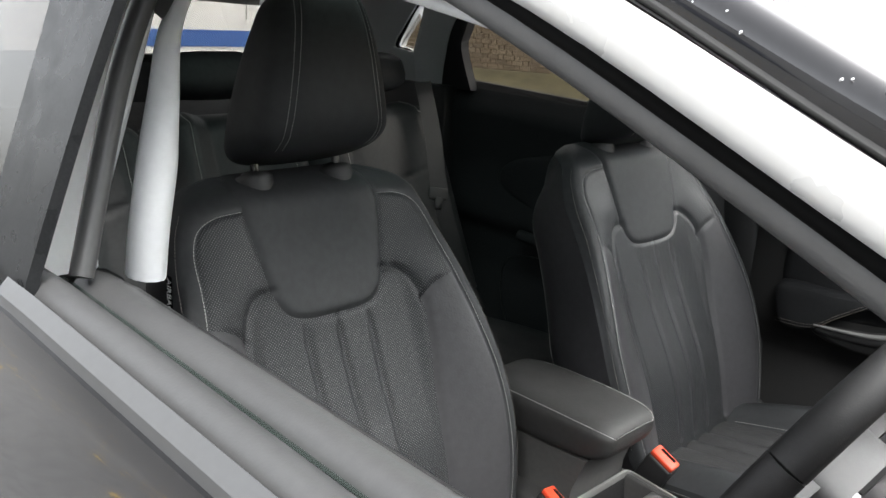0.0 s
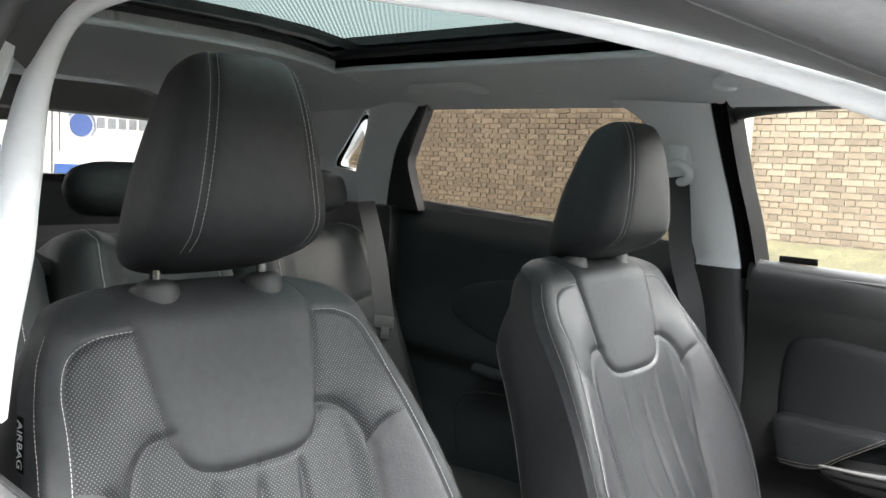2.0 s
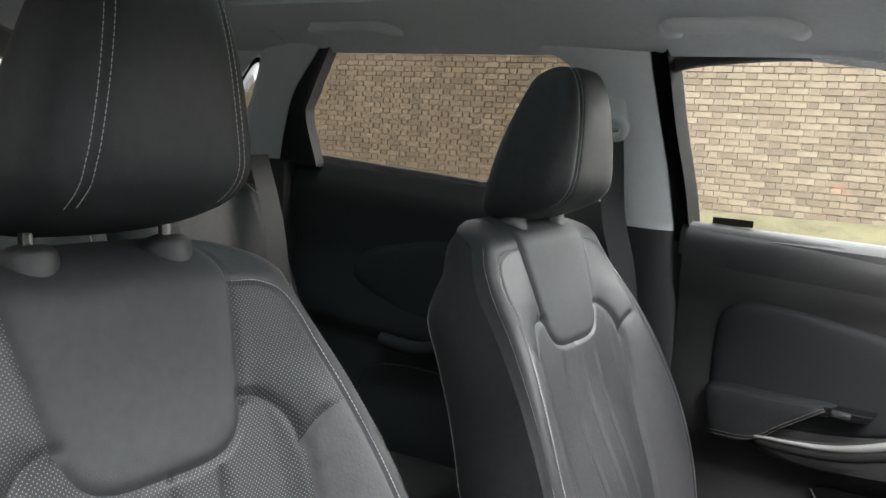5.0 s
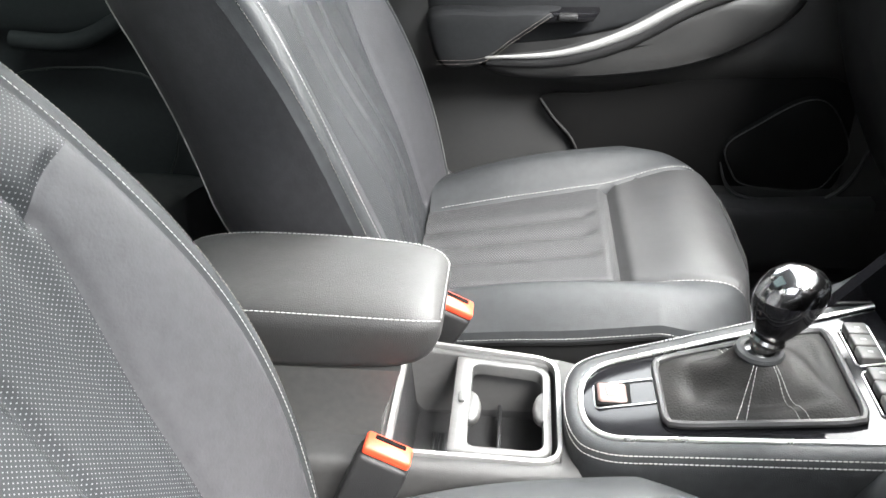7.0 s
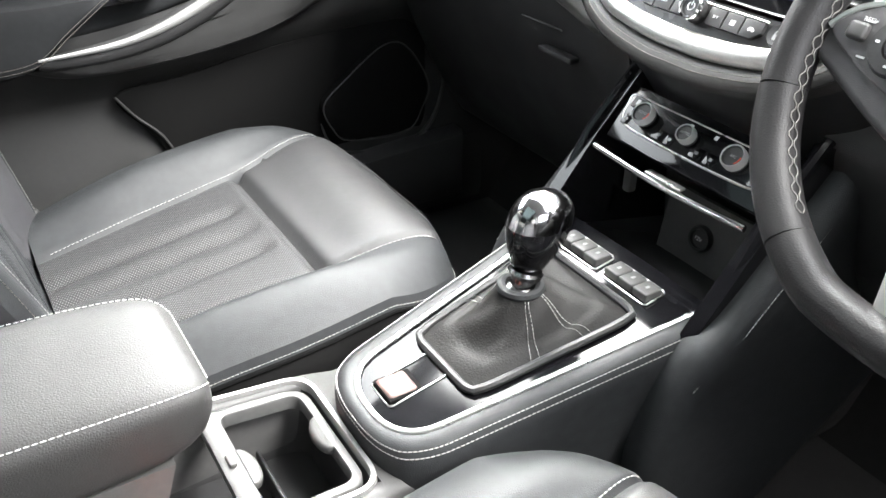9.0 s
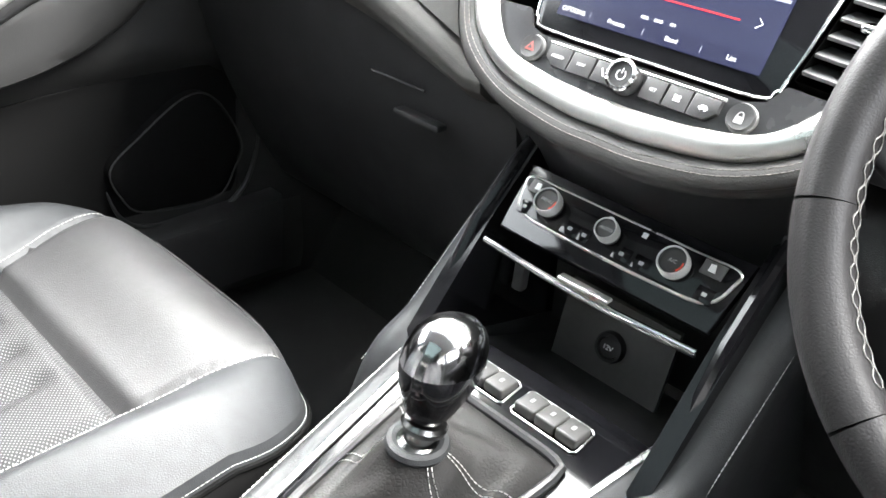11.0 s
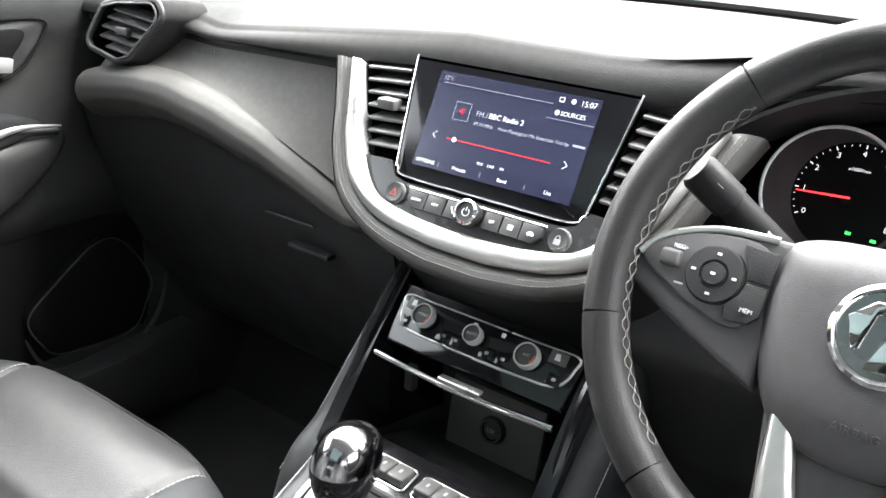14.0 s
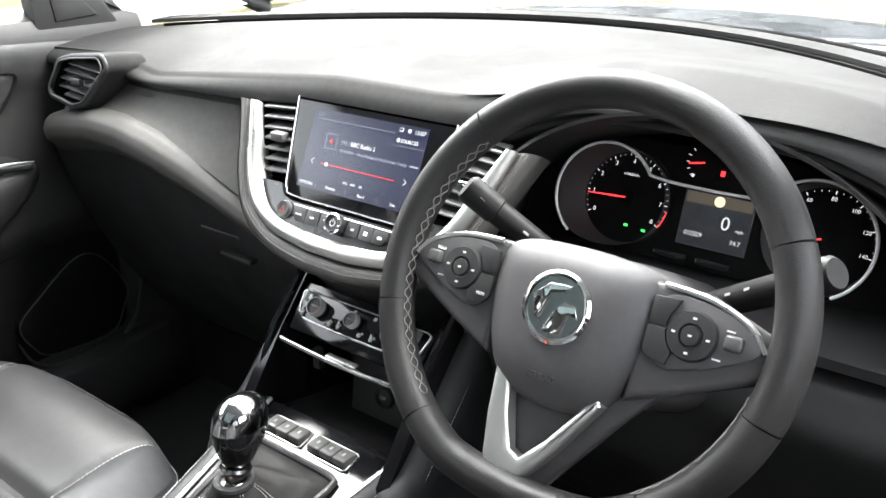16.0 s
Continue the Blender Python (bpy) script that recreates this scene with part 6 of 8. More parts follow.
for k, s in enumerate(keys):
    x = (-0.061, -0.039, -0.019, 0.024, 0.0435, 0.064)[k]
    w = (0.0215, 0.0205, 0.0165, 0.0175, 0.0185, 0.0205)[k]
    pl = [(-w / 2, 0.0072), (w / 2, 0.0072), (w / 2, -0.0088 if k != 5 else -0.002), (w / 2 - (0.008 if k == 5 else 0), -0.0088), (-w / 2 + (0.008 if k == 0 else 0), -0.0088), (-w / 2, -0.0088 if k != 0 else -0.002)]
    b = part("key", prism(pl, 0.0045, 0.001, BM_ @ pose(x, 0.0, -0.002)), PLASTIC, stack)
    if s:
        words("lettering", s, 0.0036, BM_ @ pose(x, -0.001, 0.0028), WHITE, b)
    else:
        for dx, dy, sw, sh, ro in {2: ((0, 0, 0.0052, 0.0013, -55), (-0.0014, 0.0022, 0.0020, 0.0016, -55), (0.0014, -0.0022, 0.0020, 0.0016, -55)), 4: ((-0.0017, 0.0015, 0.0024, 0.0020, 0), (0.0017, 0.0015, 0.0024, 0.0020, 0), (-0.0017, -0.0015, 0.0024, 0.0020, 0), (0.0017, -0.0015, 0.0024, 0.0020, 0)), 5: ((0, -0.0006, 0.0068, 0.0018, 0), (0, 0.0012, 0.0042, 0.0010, 0), (-0.0022, -0.0021, 0.0013, 0.0010, 0), (0.0022, -0.0021, 0.0013, 0.0010, 0))}[k]:
            part("symbol", prism([(-sw / 2, -sh / 2), (sw / 2, -sh / 2), (sw / 2, sh / 2), (-sw / 2, sh / 2)], 0.0003, 0, BM_ @ pose(x + dx * 0.85, -0.001 + dy * 0.85, 0.0026, 0, 0, ro)), WHITE, b)
part("key_strip", sweep([BM_ @ Vector((x, 0.0086, 0.001)) for x in np.linspace(-0.073, 0.076, 12)], ring(0.0011, 8)), SILVER, stack, "thin silver line over the keys")
knob = part("volume_knob", revolve([(0.0005, 0), (0.0114, 0), (0.0118, 0.006), (0.0114, 0.013), (0.0097, 0.0145), (0.0089, 0.0125), (0.0005, 0.0122)], 36, BM_ @ pose(0.0, 0.0, -0.002)), PLASTIC, stack, "volume knob with power mark")
part("knob_ring", revolve([(0.0095, 0.0143), (0.0113, 0.0132), (0.0117, 0.0115), (0.0120, 0.0115), (0.0117, 0.0136), (0.0098, 0.0150)], 36, BM_ @ pose(0, 0, -0.002)), CHROME, knob)
part("power_mark", sweep([BM_ @ Vector((0.0036 * math.sin(a), 0.0036 * math.cos(a), 0.0105)) for a in np.linspace(0.6, 2 * math.pi - 0.6, 20)], ring(0.0005, 6)), WHITE, knob)
part("power_mark", sweep([BM_ @ Vector((0, y, 0.0105)) for y in (0.001, 0.005)], ring(0.0005, 6)), WHITE, knob)


# round vent at the door end
def end_vent(sg):
    v = thing("air_vent", (0.66, sg * 0.565, 1.0), "round-cornered black air vent at the end of the dashboard", "air vent", "end vents")
    vm = basis((0.642, sg * 0.553, 1.040), (0, -1, 0), (-1, -sg * 0.12, 0.18))
    vp = rounded([(-0.074 * sg, -0.020), (-0.044 * sg, 0.030), (-0.012 * sg, 0.038), (0.064 * sg, 0.046), (0.080 * sg, 0.028), (0.020 * sg, -0.036), (-0.006 * sg, -0.044), (-0.066 * sg, -0.032)], [0.012, 0.020, 0.022, 0.016, 0.016, 0.018, 0.018, 0.014], 5)
    vp = [(x * 0.86, y * 0.90) for x, y in vp]
    part("vent_rim", sweep([vm @ Vector((x, y, 0.006)) for x, y in vp], ring(0.0040, 10), closed=True), PLASTIC, v)
    part("vent_trim", sweep([vm @ Vector((x * 0.92, y * 0.92, 0.011)) for x, y in vp], ring(0.0014, 8), closed=True), GREYPL, v, "thin grey ring")
    # back and sleeve near-black, depth shade painted in
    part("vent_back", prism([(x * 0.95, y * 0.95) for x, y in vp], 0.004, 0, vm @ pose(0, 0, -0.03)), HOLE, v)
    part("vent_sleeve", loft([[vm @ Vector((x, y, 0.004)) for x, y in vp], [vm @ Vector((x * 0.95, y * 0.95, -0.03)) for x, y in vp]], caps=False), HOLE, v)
    part("pod", loft([[vm @ Vector((x * 1.03, y * 1.04, 0.007)) for x, y in vp], [vm @ Vector((x * 1.08, y * 1.10, 0.002)) for x, y in vp], [vm @ Vector((x * 1.16, y * 1.18, -0.016)) for x, y in vp], [vm @ Vector((x * 1.30, y * 1.20, -0.05)) for x, y in vp]], caps=False), SOFT, v)
    for y, x0, x1 in ((-0.023, -0.034, 0.010), (-0.012, -0.046, 0.024), (0.0, -0.043, 0.036), (0.012, -0.034, 0.044), (0.023, -0.024, 0.050)):
        part("slat", rbox((0, 0, 0), (x1 - x0, 0.003, 0.020), 0.001, 2, vm @ pose(sg * (x0 + x1) / 2, y, -0.006, 25, 0, -sg * 6)), GREYPL, v)
    part("vent_tab", rbox((0, 0, 0), (0.022, 0.012, 0.010), 0.003, 3, vm @ pose(0.0, -0.002, 0.006)), PLASTIC, v)
    return v


end_vent(1)
words("embossed_word", "AIRBAG", 0.011, basis((0.6800, 0.445, 1.026), (0.05, -1, 0.02), (-1, 0, 0.45)), DASHPAD, dash, "", 0.0004)

# ---- climate panel ----
KN = Vector((-1, 0, 1.0)).normalized()
KY = -0.020
KM = basis((0.611, KY, 0.824), (0, -1, 0), KN)
clim = thing("climate_panel", (0.611, KY, 0.79), "gloss black climate panel with three ringed dials", "control panel")
part("panel", prism([(-0.106, 0.030), (0.106, 0.030), (0.100, -0.032), (-0.098, -0.032)], 0.008, 0.002, KM @ pose(0, 0, -0.008)), PIANO, clim, "gloss black fascia")
inner_p = [(p.x, p.y) for p in smooth_line([(-0.096, 0.019, 0), (-0.06, 0.019, 0), (0.06, 0.019, 0), (0.096, 0.019, 0), (0.098, 0.008, 0), (0.088, -0.012, 0), (0.05, -0.0165, 0), (-0.05, -0.0165, 0), (-0.088, -0.012, 0), (-0.098, 0.008, 0)], 4, closed=True)]
part("key_bed", prism(inner_p, 0.0022, 0.0008, KM), PIANO, clim, "black key panel")
part("key_bed_trim", sweep([KM @ Vector((x, y, 0.0008)) for x, y in inner_p], ring(0.0016, 8), closed=True), SILVER, clim)
for x, r, s in ((-0.065, 0.0110, "MENU"), (-0.006, 0.0090, "AUTO"), (0.054, 0.0114, "A/C")):
    k = part("dial", revolve([(0.0005, 0), (r, 0), (r, 0.010), (r * 0.9, 0.012), (r * 0.78, 0.0105), (0.0005, 0.0102)], 36, KM @ pose(x, 0.002, 0.002)), PLASTIC, clim)
    part("dial_ring", revolve([(r, 0.004), (r * 1.08, 0.004), (r * 1.07, 0.0115), (r * 0.99, 0.0130), (r * 0.91, 0.0122), (r * 0.93, 0.0118)], 36, KM @ pose(x, 0.002, 0.002)), BRIGHT, k, "satin silver dial ring")
    words("lettering", s, 0.0042, KM @ pose(x, 0.002, 0.0126), GREYPRINT, k)
    if s != "AUTO":
        part("warm_mark", sweep([KM @ Vector((x + 0.0082 * math.cos(a), 0.002 + 0.0082 * math.sin(a), 0.0128)) for a in np.linspace(-0.8, 0.2, 8)], ring(0.0006, 6)), RED, k)
for x, w in ((-0.038, 0.017), (-0.024, 0.010), (0.012, 0.015), (0.030, 0.014), (0.084, 0.014), (-0.086, 0.010)):
    kx = part("key", prism([(-w / 2, -0.006), (w / 2, -0.006), (w / 2, 0.006), (-w / 2, 0.006)], 0.0022, 0.0004, KM @ pose(x, -0.008, 0.0008)), PIANO, clim)
    part("symbol", prism([(-0.002, -0.0015), (0.002, -0.0015), (0.002, 0.0015), (-0.002, 0.0015)], 0.0003, 0, KM @ pose(x, -0.008, 0.0030)), GREYPRINT, kx)
for x in (-0.084, 0.080):
    kx = part("seat_heater_key", prism([(-0.009, -0.006), (0.009, -0.006), (0.009, 0.006), (-0.009, 0.006)], 0.003, 0.0006, KM @ pose(x, 0.012, 0.001)), GREYPL, clim)
    part("symbol", prism([(-0.003, -0.003), (0.003, -0.003), (0.001, 0.0035), (-0.003, 0.003)], 0.0004, 0, KM @ pose(x, 0.012, 0.0042)), WHITE, kx)
for x in (-0.012, 0.020):
    part("symbol", prism([(-0.0022, -0.0022), (0.0022, -0.0022), (0.0022, 0.0022), (-0.0022, 0.0022)], 0.0003, 0, KM @ pose(x, 0.0135, 0.0024)), WHITE, clim)
part("silver_strip", sweep(smooth_line([(0.580, KY + 0.104, 0.7875), (0.577, KY + 0.03, 0.786), (0.577, KY - 0.03, 0.786), (0.580, KY - 0.100, 0.7875)], 8), ring(0.0038, 10, 0.8, 1.0)), CHROME, clim, "polished silver strip over the tray")
part("strip_tab", rbox((0.577, KY - 0.002, 0.7935), (0.009, 0.048, 0.0035), 0.0015, 3), SILVER, clim)


# ---- centre console ----
GY = -0.018


def con_z(x):
    return 0.652 + 0.20 * (x - 0.265)


console = thing("centre_console", (0.3, GY, 0.40), "black centre console with silver trims and stitched sides", "console")
# tray under the climate panel
part("tray_floor", sheet(lambda s, t: (0.548 + 0.17 * s, KY - 0.10 + 0.20 * t, 0.700 - 0.062 * s), 4, 4, (0, 0, -0.006)), PLASTIC, console)
part("tray_back", sheet(lambda s, t: (0.705 - 0.02 * t, KY - 0.104 + 0.208 * s, 0.66 + 0.16 * t), 3, 3, (0.01, 0, 0)), PLASTIC, console)
for sg in (1, -1):
    wall = [(0.50, 0.69), (0.56, 0.695), (0.72, 0.66), (0.72, 0.85), (0.64, 0.86), (0.585, 0.80)]
    y = KY + sg * 0.108
    part("side_rail", loft([[(x, y, z) for x, z in wall], [(x, y + sg * 0.016, z) for x, z in wall]]), PIANO, console, "gloss black side rail")
    part("rail_edge", sweep([(0.535, y + sg * 0.010, 0.715), (0.585, y + sg * 0.010, 0.802), (0.645, y + sg * 0.010, 0.865)], ring(0.006, 8)), PIANO, console)
    out = [(p.x, p.z) for p in smooth_line([(0.455, 0, 0.60), (0.49, 0, 0.69), (0.54, 0, 0.725), (0.60, 0, 0.785), (0.66, 0, 0.845), (0.73, 0, 0.885)], 5)] + [(0.80, 0.62), (0.55, 0.45), (0.45, 0.45)]
    part("stack_cheek", loft([[(x - q * 0.7, KY + sg * w, z + q) for x, z in out] for w, q in ((0.112, -0.004), (0.124, 0.0), (0.134, 0.002), (0.144, -0.002), (0.151, -0.010), (0.154, -0.022))]), LEATHER, console, "leather covered side", sharp=60)
    part("stitching", stitches([Vector((x, KY + sg * 0.1505, z - 0.024)) for x, z in ((0.49, 0.698), (0.54, 0.733), (0.60, 0.793), (0.66, 0.853))], 0.0045, 0.0034), THREAD, console, "light grey thread")
    part("tray_catch", rbox((0.635, KY + sg * 0.100, 0.735), (0.012, 0.012, 0.03), 0.003), GREYPL, console)
part("socket_plate", sheet(lambda s, t: (0.655 + 0.012 * t, KY - 0.050 + 0.115 * s, 0.658 + 0.080 * t), 2, 2, (0.006, 0, 0)), GREYPL, console)
sk = part("power_socket", revolve([(0.0005, 0.004), (0.010, 0.004), (0.011, 0.007), (0.0135, 0.007), (0.015, 0.004), (0.015, 0.0), (0.0005, 0.0)], 24, basis((0.6605, KY + 0.007, 0.697), (0, -1, 0), (-1, 0, 0.2))), PLASTIC, console, "twelve volt socket with cap")
words("lettering", "12V", 0.0065, basis((0.6535, KY + 0.007, 0.6985), (0, -1, 0), (-1, 0, 0.2)), WHITE, sk)


# gear surround
def surround(x):
    """Half width of the upper console, rounded at its rear end."""
    w = 0.058 + 0.167 * (x - 0.285)
    return w if x >= 0.292 else w * max(0.0, 1 - ((0.292 - x) / 0.042) ** 2.6) ** (1 / 2.6)


xs_ = [0.2501 + 0.305 * (k / 47) ** 2.2 for k in range(48)]
lineL = [Vector((x, GY + surround(x), con_z(x))) for x in xs_]
lineR = [Vector((x, GY - surround(x), con_z(x))) for x in xs_]
ring_l = lineR[::-1] + lineL
top = loft([[Vector((x, GY - surround(x) + 2 * surround(x) * k / 10, con_z(x) + 0.001 + 0.0025 * (1 - (k / 5 - 1) ** 2))) for k in range(11)] for x in xs_], caps=False, closed=False)
part("gear_fascia", top, PIANO, console, "gloss black gear surround")
part("gear_trim", sweep([p + Vector((0, 0, 0.003)) for p in lineR[::-1] + lineL], ring(0.0032, 10, 1.0, 0.7)), SILVER, console, "satin silver edging")
outer = [Vector((p.x - 0.016 * max(0.0, (0.292 - p.x) / 0.042) ** 1.5, p.y + 0.020 * max(-1.0, min(1.0, (p.y - GY) / 0.04)), p.z - 0.001)) for p in ring_l]
part("padded_rim", loft([[p + Vector((0, 0, 0.001)) for p in ring_l], [a.lerp(b, 0.5) + Vector((0, 0, 0.006)) for a, b in zip(ring_l, outer)], outer, [p + Vector((0, (0.006 if p.y > GY else -0.006), -0.014)) for p in outer], [Vector((p.x, p.y + (0.004 if p.y > GY else -0.004), 0.50)) for p in outer]], caps=False, closed=False), LEATHER, console, "padded leather flank", sharp=70)
for off in (0.0, 0.006):
    part("stitching", stitches([p + Vector((0, (off if p.y > GY else -off) * 0.5, 0.0012 - off)) for p in outer], 0.0045, 0.0034), THREAD, console, "light grey thread")
# gaiter
GAITER = mat("brown_black_leather", (0.013, 0.0125, 0.012), 0.6, spec=0.22, bump=0.8, bscale=300, kind="voronoi", vscale=14)
cor = [(0.326, 0.050), (0.497, 0.070), (0.497, -0.070), (0.326, -0.050)]
bt = []
for (ax, ay), (bx, by) in zip(cor, cor[1:] + cor[:1]):
    for k in range(12):
        q = k / 12
        e = 0.004 * (1 - min(1.0, min(q, 1 - q) * 6)) ** 2
        x, y = ax + (bx - ax) * q, ay + (by - ay) * q
        bt.append((x + e * (1 if x < 0.41 else -1), y * (1 - e * 14)))
part("gaiter_rim", sweep([(x, GY + y, con_z(x) + 0.006) for x, y in bt], ring(0.0042, 8), closed=True), PLASTIC, console)
lev = Vector((0.415, GY + 0.004, 0))
rows = []
for t in np.linspace(0, 1, 16):
    r = []
    for i, (x, y) in enumerate(bt):
        p = Vector((x, GY + y, con_z(x) + 0.003))
        q = Vector((lev.x + 0.017 * math.cos(2 * math.pi * i / len(bt) + 0.6) * 1.0, lev.y, 0.722))
        dv = Vector((x - lev.x, GY + y - lev.y, 0)).normalized()
        q = Vector((lev.x + dv.x * 0.020, lev.y + dv.y * 0.020, 0.722))
        a = t ** 0.8
        m_ = p.lerp(q, a)
        m_.z = p.z + (q.z - p.z) * (0.55 * t + 0.45 * t ** 2) + 0.0035 * math.sin(t * 7 + i * 0.52) * math.sin(math.pi * t) + 0.004 * math.sin(math.pi * min(1, t * 3)) 
        r.append(m_)
    rows.append(r)
part("gaiter", loft(rows, caps=False), GAITER, console, "creased leather gear gaiter", sharp=80)
for i in (4, 9, 27, 31):
    for off in (-0.0016, 0.0016):
        part("stitching", stitches([r[i].lerp(r[i + 1], 0.5 + off * 200) + Vector((0, -0.0006 if i > 20 else 0.0006, 0.0010)) for r in rows], 0.0040, 0.003, 0.00045), THREAD, console, "light grey thread")

CAP = mat("dark_chrome", (0.50, 0.50, 0.51), 0.12, metal=1.0, var=0.02, rvar=0.03)
part("gaiter_collar", sweep([(lev.x + 0.0185 * math.cos(a), lev.y + 0.0185 * math.sin(a), 0.7225) for a in np.linspace(0, 2 * math.pi, 25)[:-1]], ring(0.0048, 8), closed=True), LEATHER, console)
gear = thing("gear_lever", (0.415, GY + 0.004, 0.70), "gear lever with gloss black and silver knob", "gear lever")
lm = basis((lev.x, lev.y, 0.712), (1, 0, 0), (0.20, 0.0, 1)) @ Matrix.Scale(1.0, 4)
part("collar", revolve([(0.012, 0.0), (0.020, 0.0), (0.021, 0.004), (0.018, 0.008), (0.012, 0.012), (0.0115, 0.020), (0.016, 0.022), (0.017, 0.026), (0.015, 0.029), (0.010, 0.030)], 28, lm), STEEL, gear, "ribbed steel collar")
prof = [(0.0100, 0.028), (0.0135, 0.032), (0.0172, 0.040), (0.0212, 0.050), (0.0245, 0.060), (0.0262, 0.069), (0.0266, 0.077), (0.0256, 0.086), (0.0226, 0.0945), (0.0172, 0.1015), (0.0095, 0.106), (0.0008, 0.1075)]
lean_ = [0.0, 0.02, 0.04, 0.08, 0.13, 0.18, 0.22, 0.22, 0.2, 0.18, 0.16, 0.15]
body = [[(r * math.cos(a) * (1.30 if math.cos(a) > 0 else 1.12), r * math.sin(a), h + q * r * math.cos(a)) for a in np.linspace(0, 2 * math.pi, 33)[:-1]] for (r, h), q in list(zip(prof, lean_))[:7]]
capr = [[(r * math.cos(a) * (1.30 if math.cos(a) > 0 else 1.12), r * math.sin(a), h + q * r * math.cos(a)) for a in np.linspace(0, 2 * math.pi, 33)[:-1]] for (r, h), q in list(zip(prof, lean_))[6:]]
part("knob", moved(loft(body), lm), PIANO, gear, "gloss black knob", sharp=70)
part("knob_cap", moved(loft(capr), lm), CAP, gear, "gloss cap with shift pattern", sharp=70)
# buttons in front of the gaiter
for y0, n in ((0.040, 3), (-0.032, 3)):
    for k in range(n):
        y = GY + y0 + 0.020 - k * 0.020
        b = part("key", rbox((0.524, y, con_z(0.524) + 0.006), (0.022, 0.0190, 0.010), 0.002, 3), GREYPL, console)
        part("symbol", rbox((0.524, y, con_z(0.524) + 0.0112), (0.005, 0.003, 0.0005), 0.0001, 1), GREYPRINT, b)
    part("key_frame", sweep([(0.524 + dx, GY + y0 + dy, con_z(0.524 + dx) + 0.004) for dx, dy in ((-0.0135, -0.028), (-0.0135, 0.028), (-0.011, 0.0315), (0.011, 0.0315), (0.0135, 0.028), (0.0135, -0.028), (0.011, -0.0315), (-0.011, -0.0315))], ring(0.0010, 8), closed=True), SILVER, console)
# parking brake switch
bz = con_z(0.294)
# slab proud of the fascia, black for the shade of a recess
part("brake_recess", rbox((0.294, GY + 0.004, bz + 0.0005), (0.060, 0.036, 0.008), 0.005), HOLE, console)
part("brake_frame", sweep([(0.294 + x, GY + 0.004 + y, con_z(0.294 + x) + 0.0045) for x, y in rounded([(-0.030, -0.018), (0.030, -0.018), (0.030, 0.018), (-0.030, 0.018)], [0.005] * 4, 4)], ring(0.0009, 8), closed=True), SILVER, console, "thin silver outline")
pb = part("brake_switch", rbox((0.281, GY + 0.004, con_z(0.281) + 0.0040), (0.030, 0.030, 0.010), 0.004, 3), mat("pinkish_switch", (0.15, 0.10, 0.09), 0.4), console, "pale pinkish parking brake switch")
part("brake_symbol", rbox((0.281, GY + 0.004, con_z(0.281) + 0.0092), (0.013, 0.014, 0.0008), 0.0003, 1), GREYPL, pb)
part("brake_symbol", rbox((0.281, GY + 0.004, con_z(0.281) + 0.0097), (0.009, 0.010, 0.0006), 0.0002, 1), WHITE, pb)

# rear part with the cup holders
def deck_z(x):
    return float(np.interp(x, [-0.20, 0.065, 0.235, 0.265, 0.30, 0.40, 0.56], [0.641, 0.637, 0.623, 0.620, 0.626, 0.636, 0.636]))


def deck_ring(x, w):
    z = deck_z(x)
    return [(x, y, h) for y, h in ((-w, 0.44), (-w, z - 0.018), (-w + 0.004, z - 0.007), (-w + 0.013, z), (w - 0.013, z), (w - 0.004, z - 0.007), (w, z - 0.018), (w, 0.44))]


part("deck", loft([deck_ring(x, w) for x, w in ((-0.20, 0.104), (0.0, 0.104), (0.062, 0.103))]), DECK, console, sharp=50)
part("deck", loft([deck_ring(x, w) for x, w in ((0.231, 0.098), (0.262, 0.092), (0.30, 0.085), (0.40, 0.085), (0.56, 0.095))]), DECK, console, sharp=50)
for sg in (1, -1):
    part("deck_side", loft([[(x, sg * y, z) for y, z in ((w - 0.026, deck_z(x) - 0.004), (w - 0.022, deck_z(x)), (w - 0.013, deck_z(x)), (w - 0.004, deck_z(x) - 0.007), (w, deck_z(x) - 0.018), (w, 0.44), (w - 0.026, 0.44))] for x, w in ((0.062, 0.103), (0.15, 0.101), (0.231, 0.098))]), DECK, console, sharp=50)


def flat_ring(outer_, inner_, z0, z1, slope=True):
    """A flat frame with a rounded upper edge between two outlines of as many points."""
    def at(q, h):
        return [(x, y, (deck_z(x) if slope else 0.0) + h) for x, y in q]
    mid = [((a[0] + b[0]) / 2, (a[1] + b[1]) / 2) for a, b in zip(outer_, inner_)]
    rows_ = [at(outer_, z0), at(outer_, z1 - 0.0015), at([((a[0] * 3 + b[0]) / 4, (a[1] * 3 + b[1]) / 4) for a, b in zip(outer_, mid)], z1), at([((a[0] * 3 + b[0]) / 4, (a[1] * 3 + b[1]) / 4) for a, b in zip(inner_, mid)], z1), at(inner_, z1 - 0.0015), at(inner_, z0)]
    return loft(rows_ + rows_[:1], caps=False)


cup_o = rounded([(0.058, 0.091), (0.233, 0.083), (0.233, -0.083), (0.058, -0.091)], [0.014, 0.030, 0.030, 0.014])
cup_i = rounded([(0.064, 0.085), (0.2275, 0.0775), (0.2275, -0.0775), (0.064, -0.085)], [0.010, 0.024, 0.024, 0.010])
part("cup_trim", flat_ring(cup_o, cup_i, -0.010, 0.0045), SATIN, console, "satin silver cup holder frame", sharp=50)
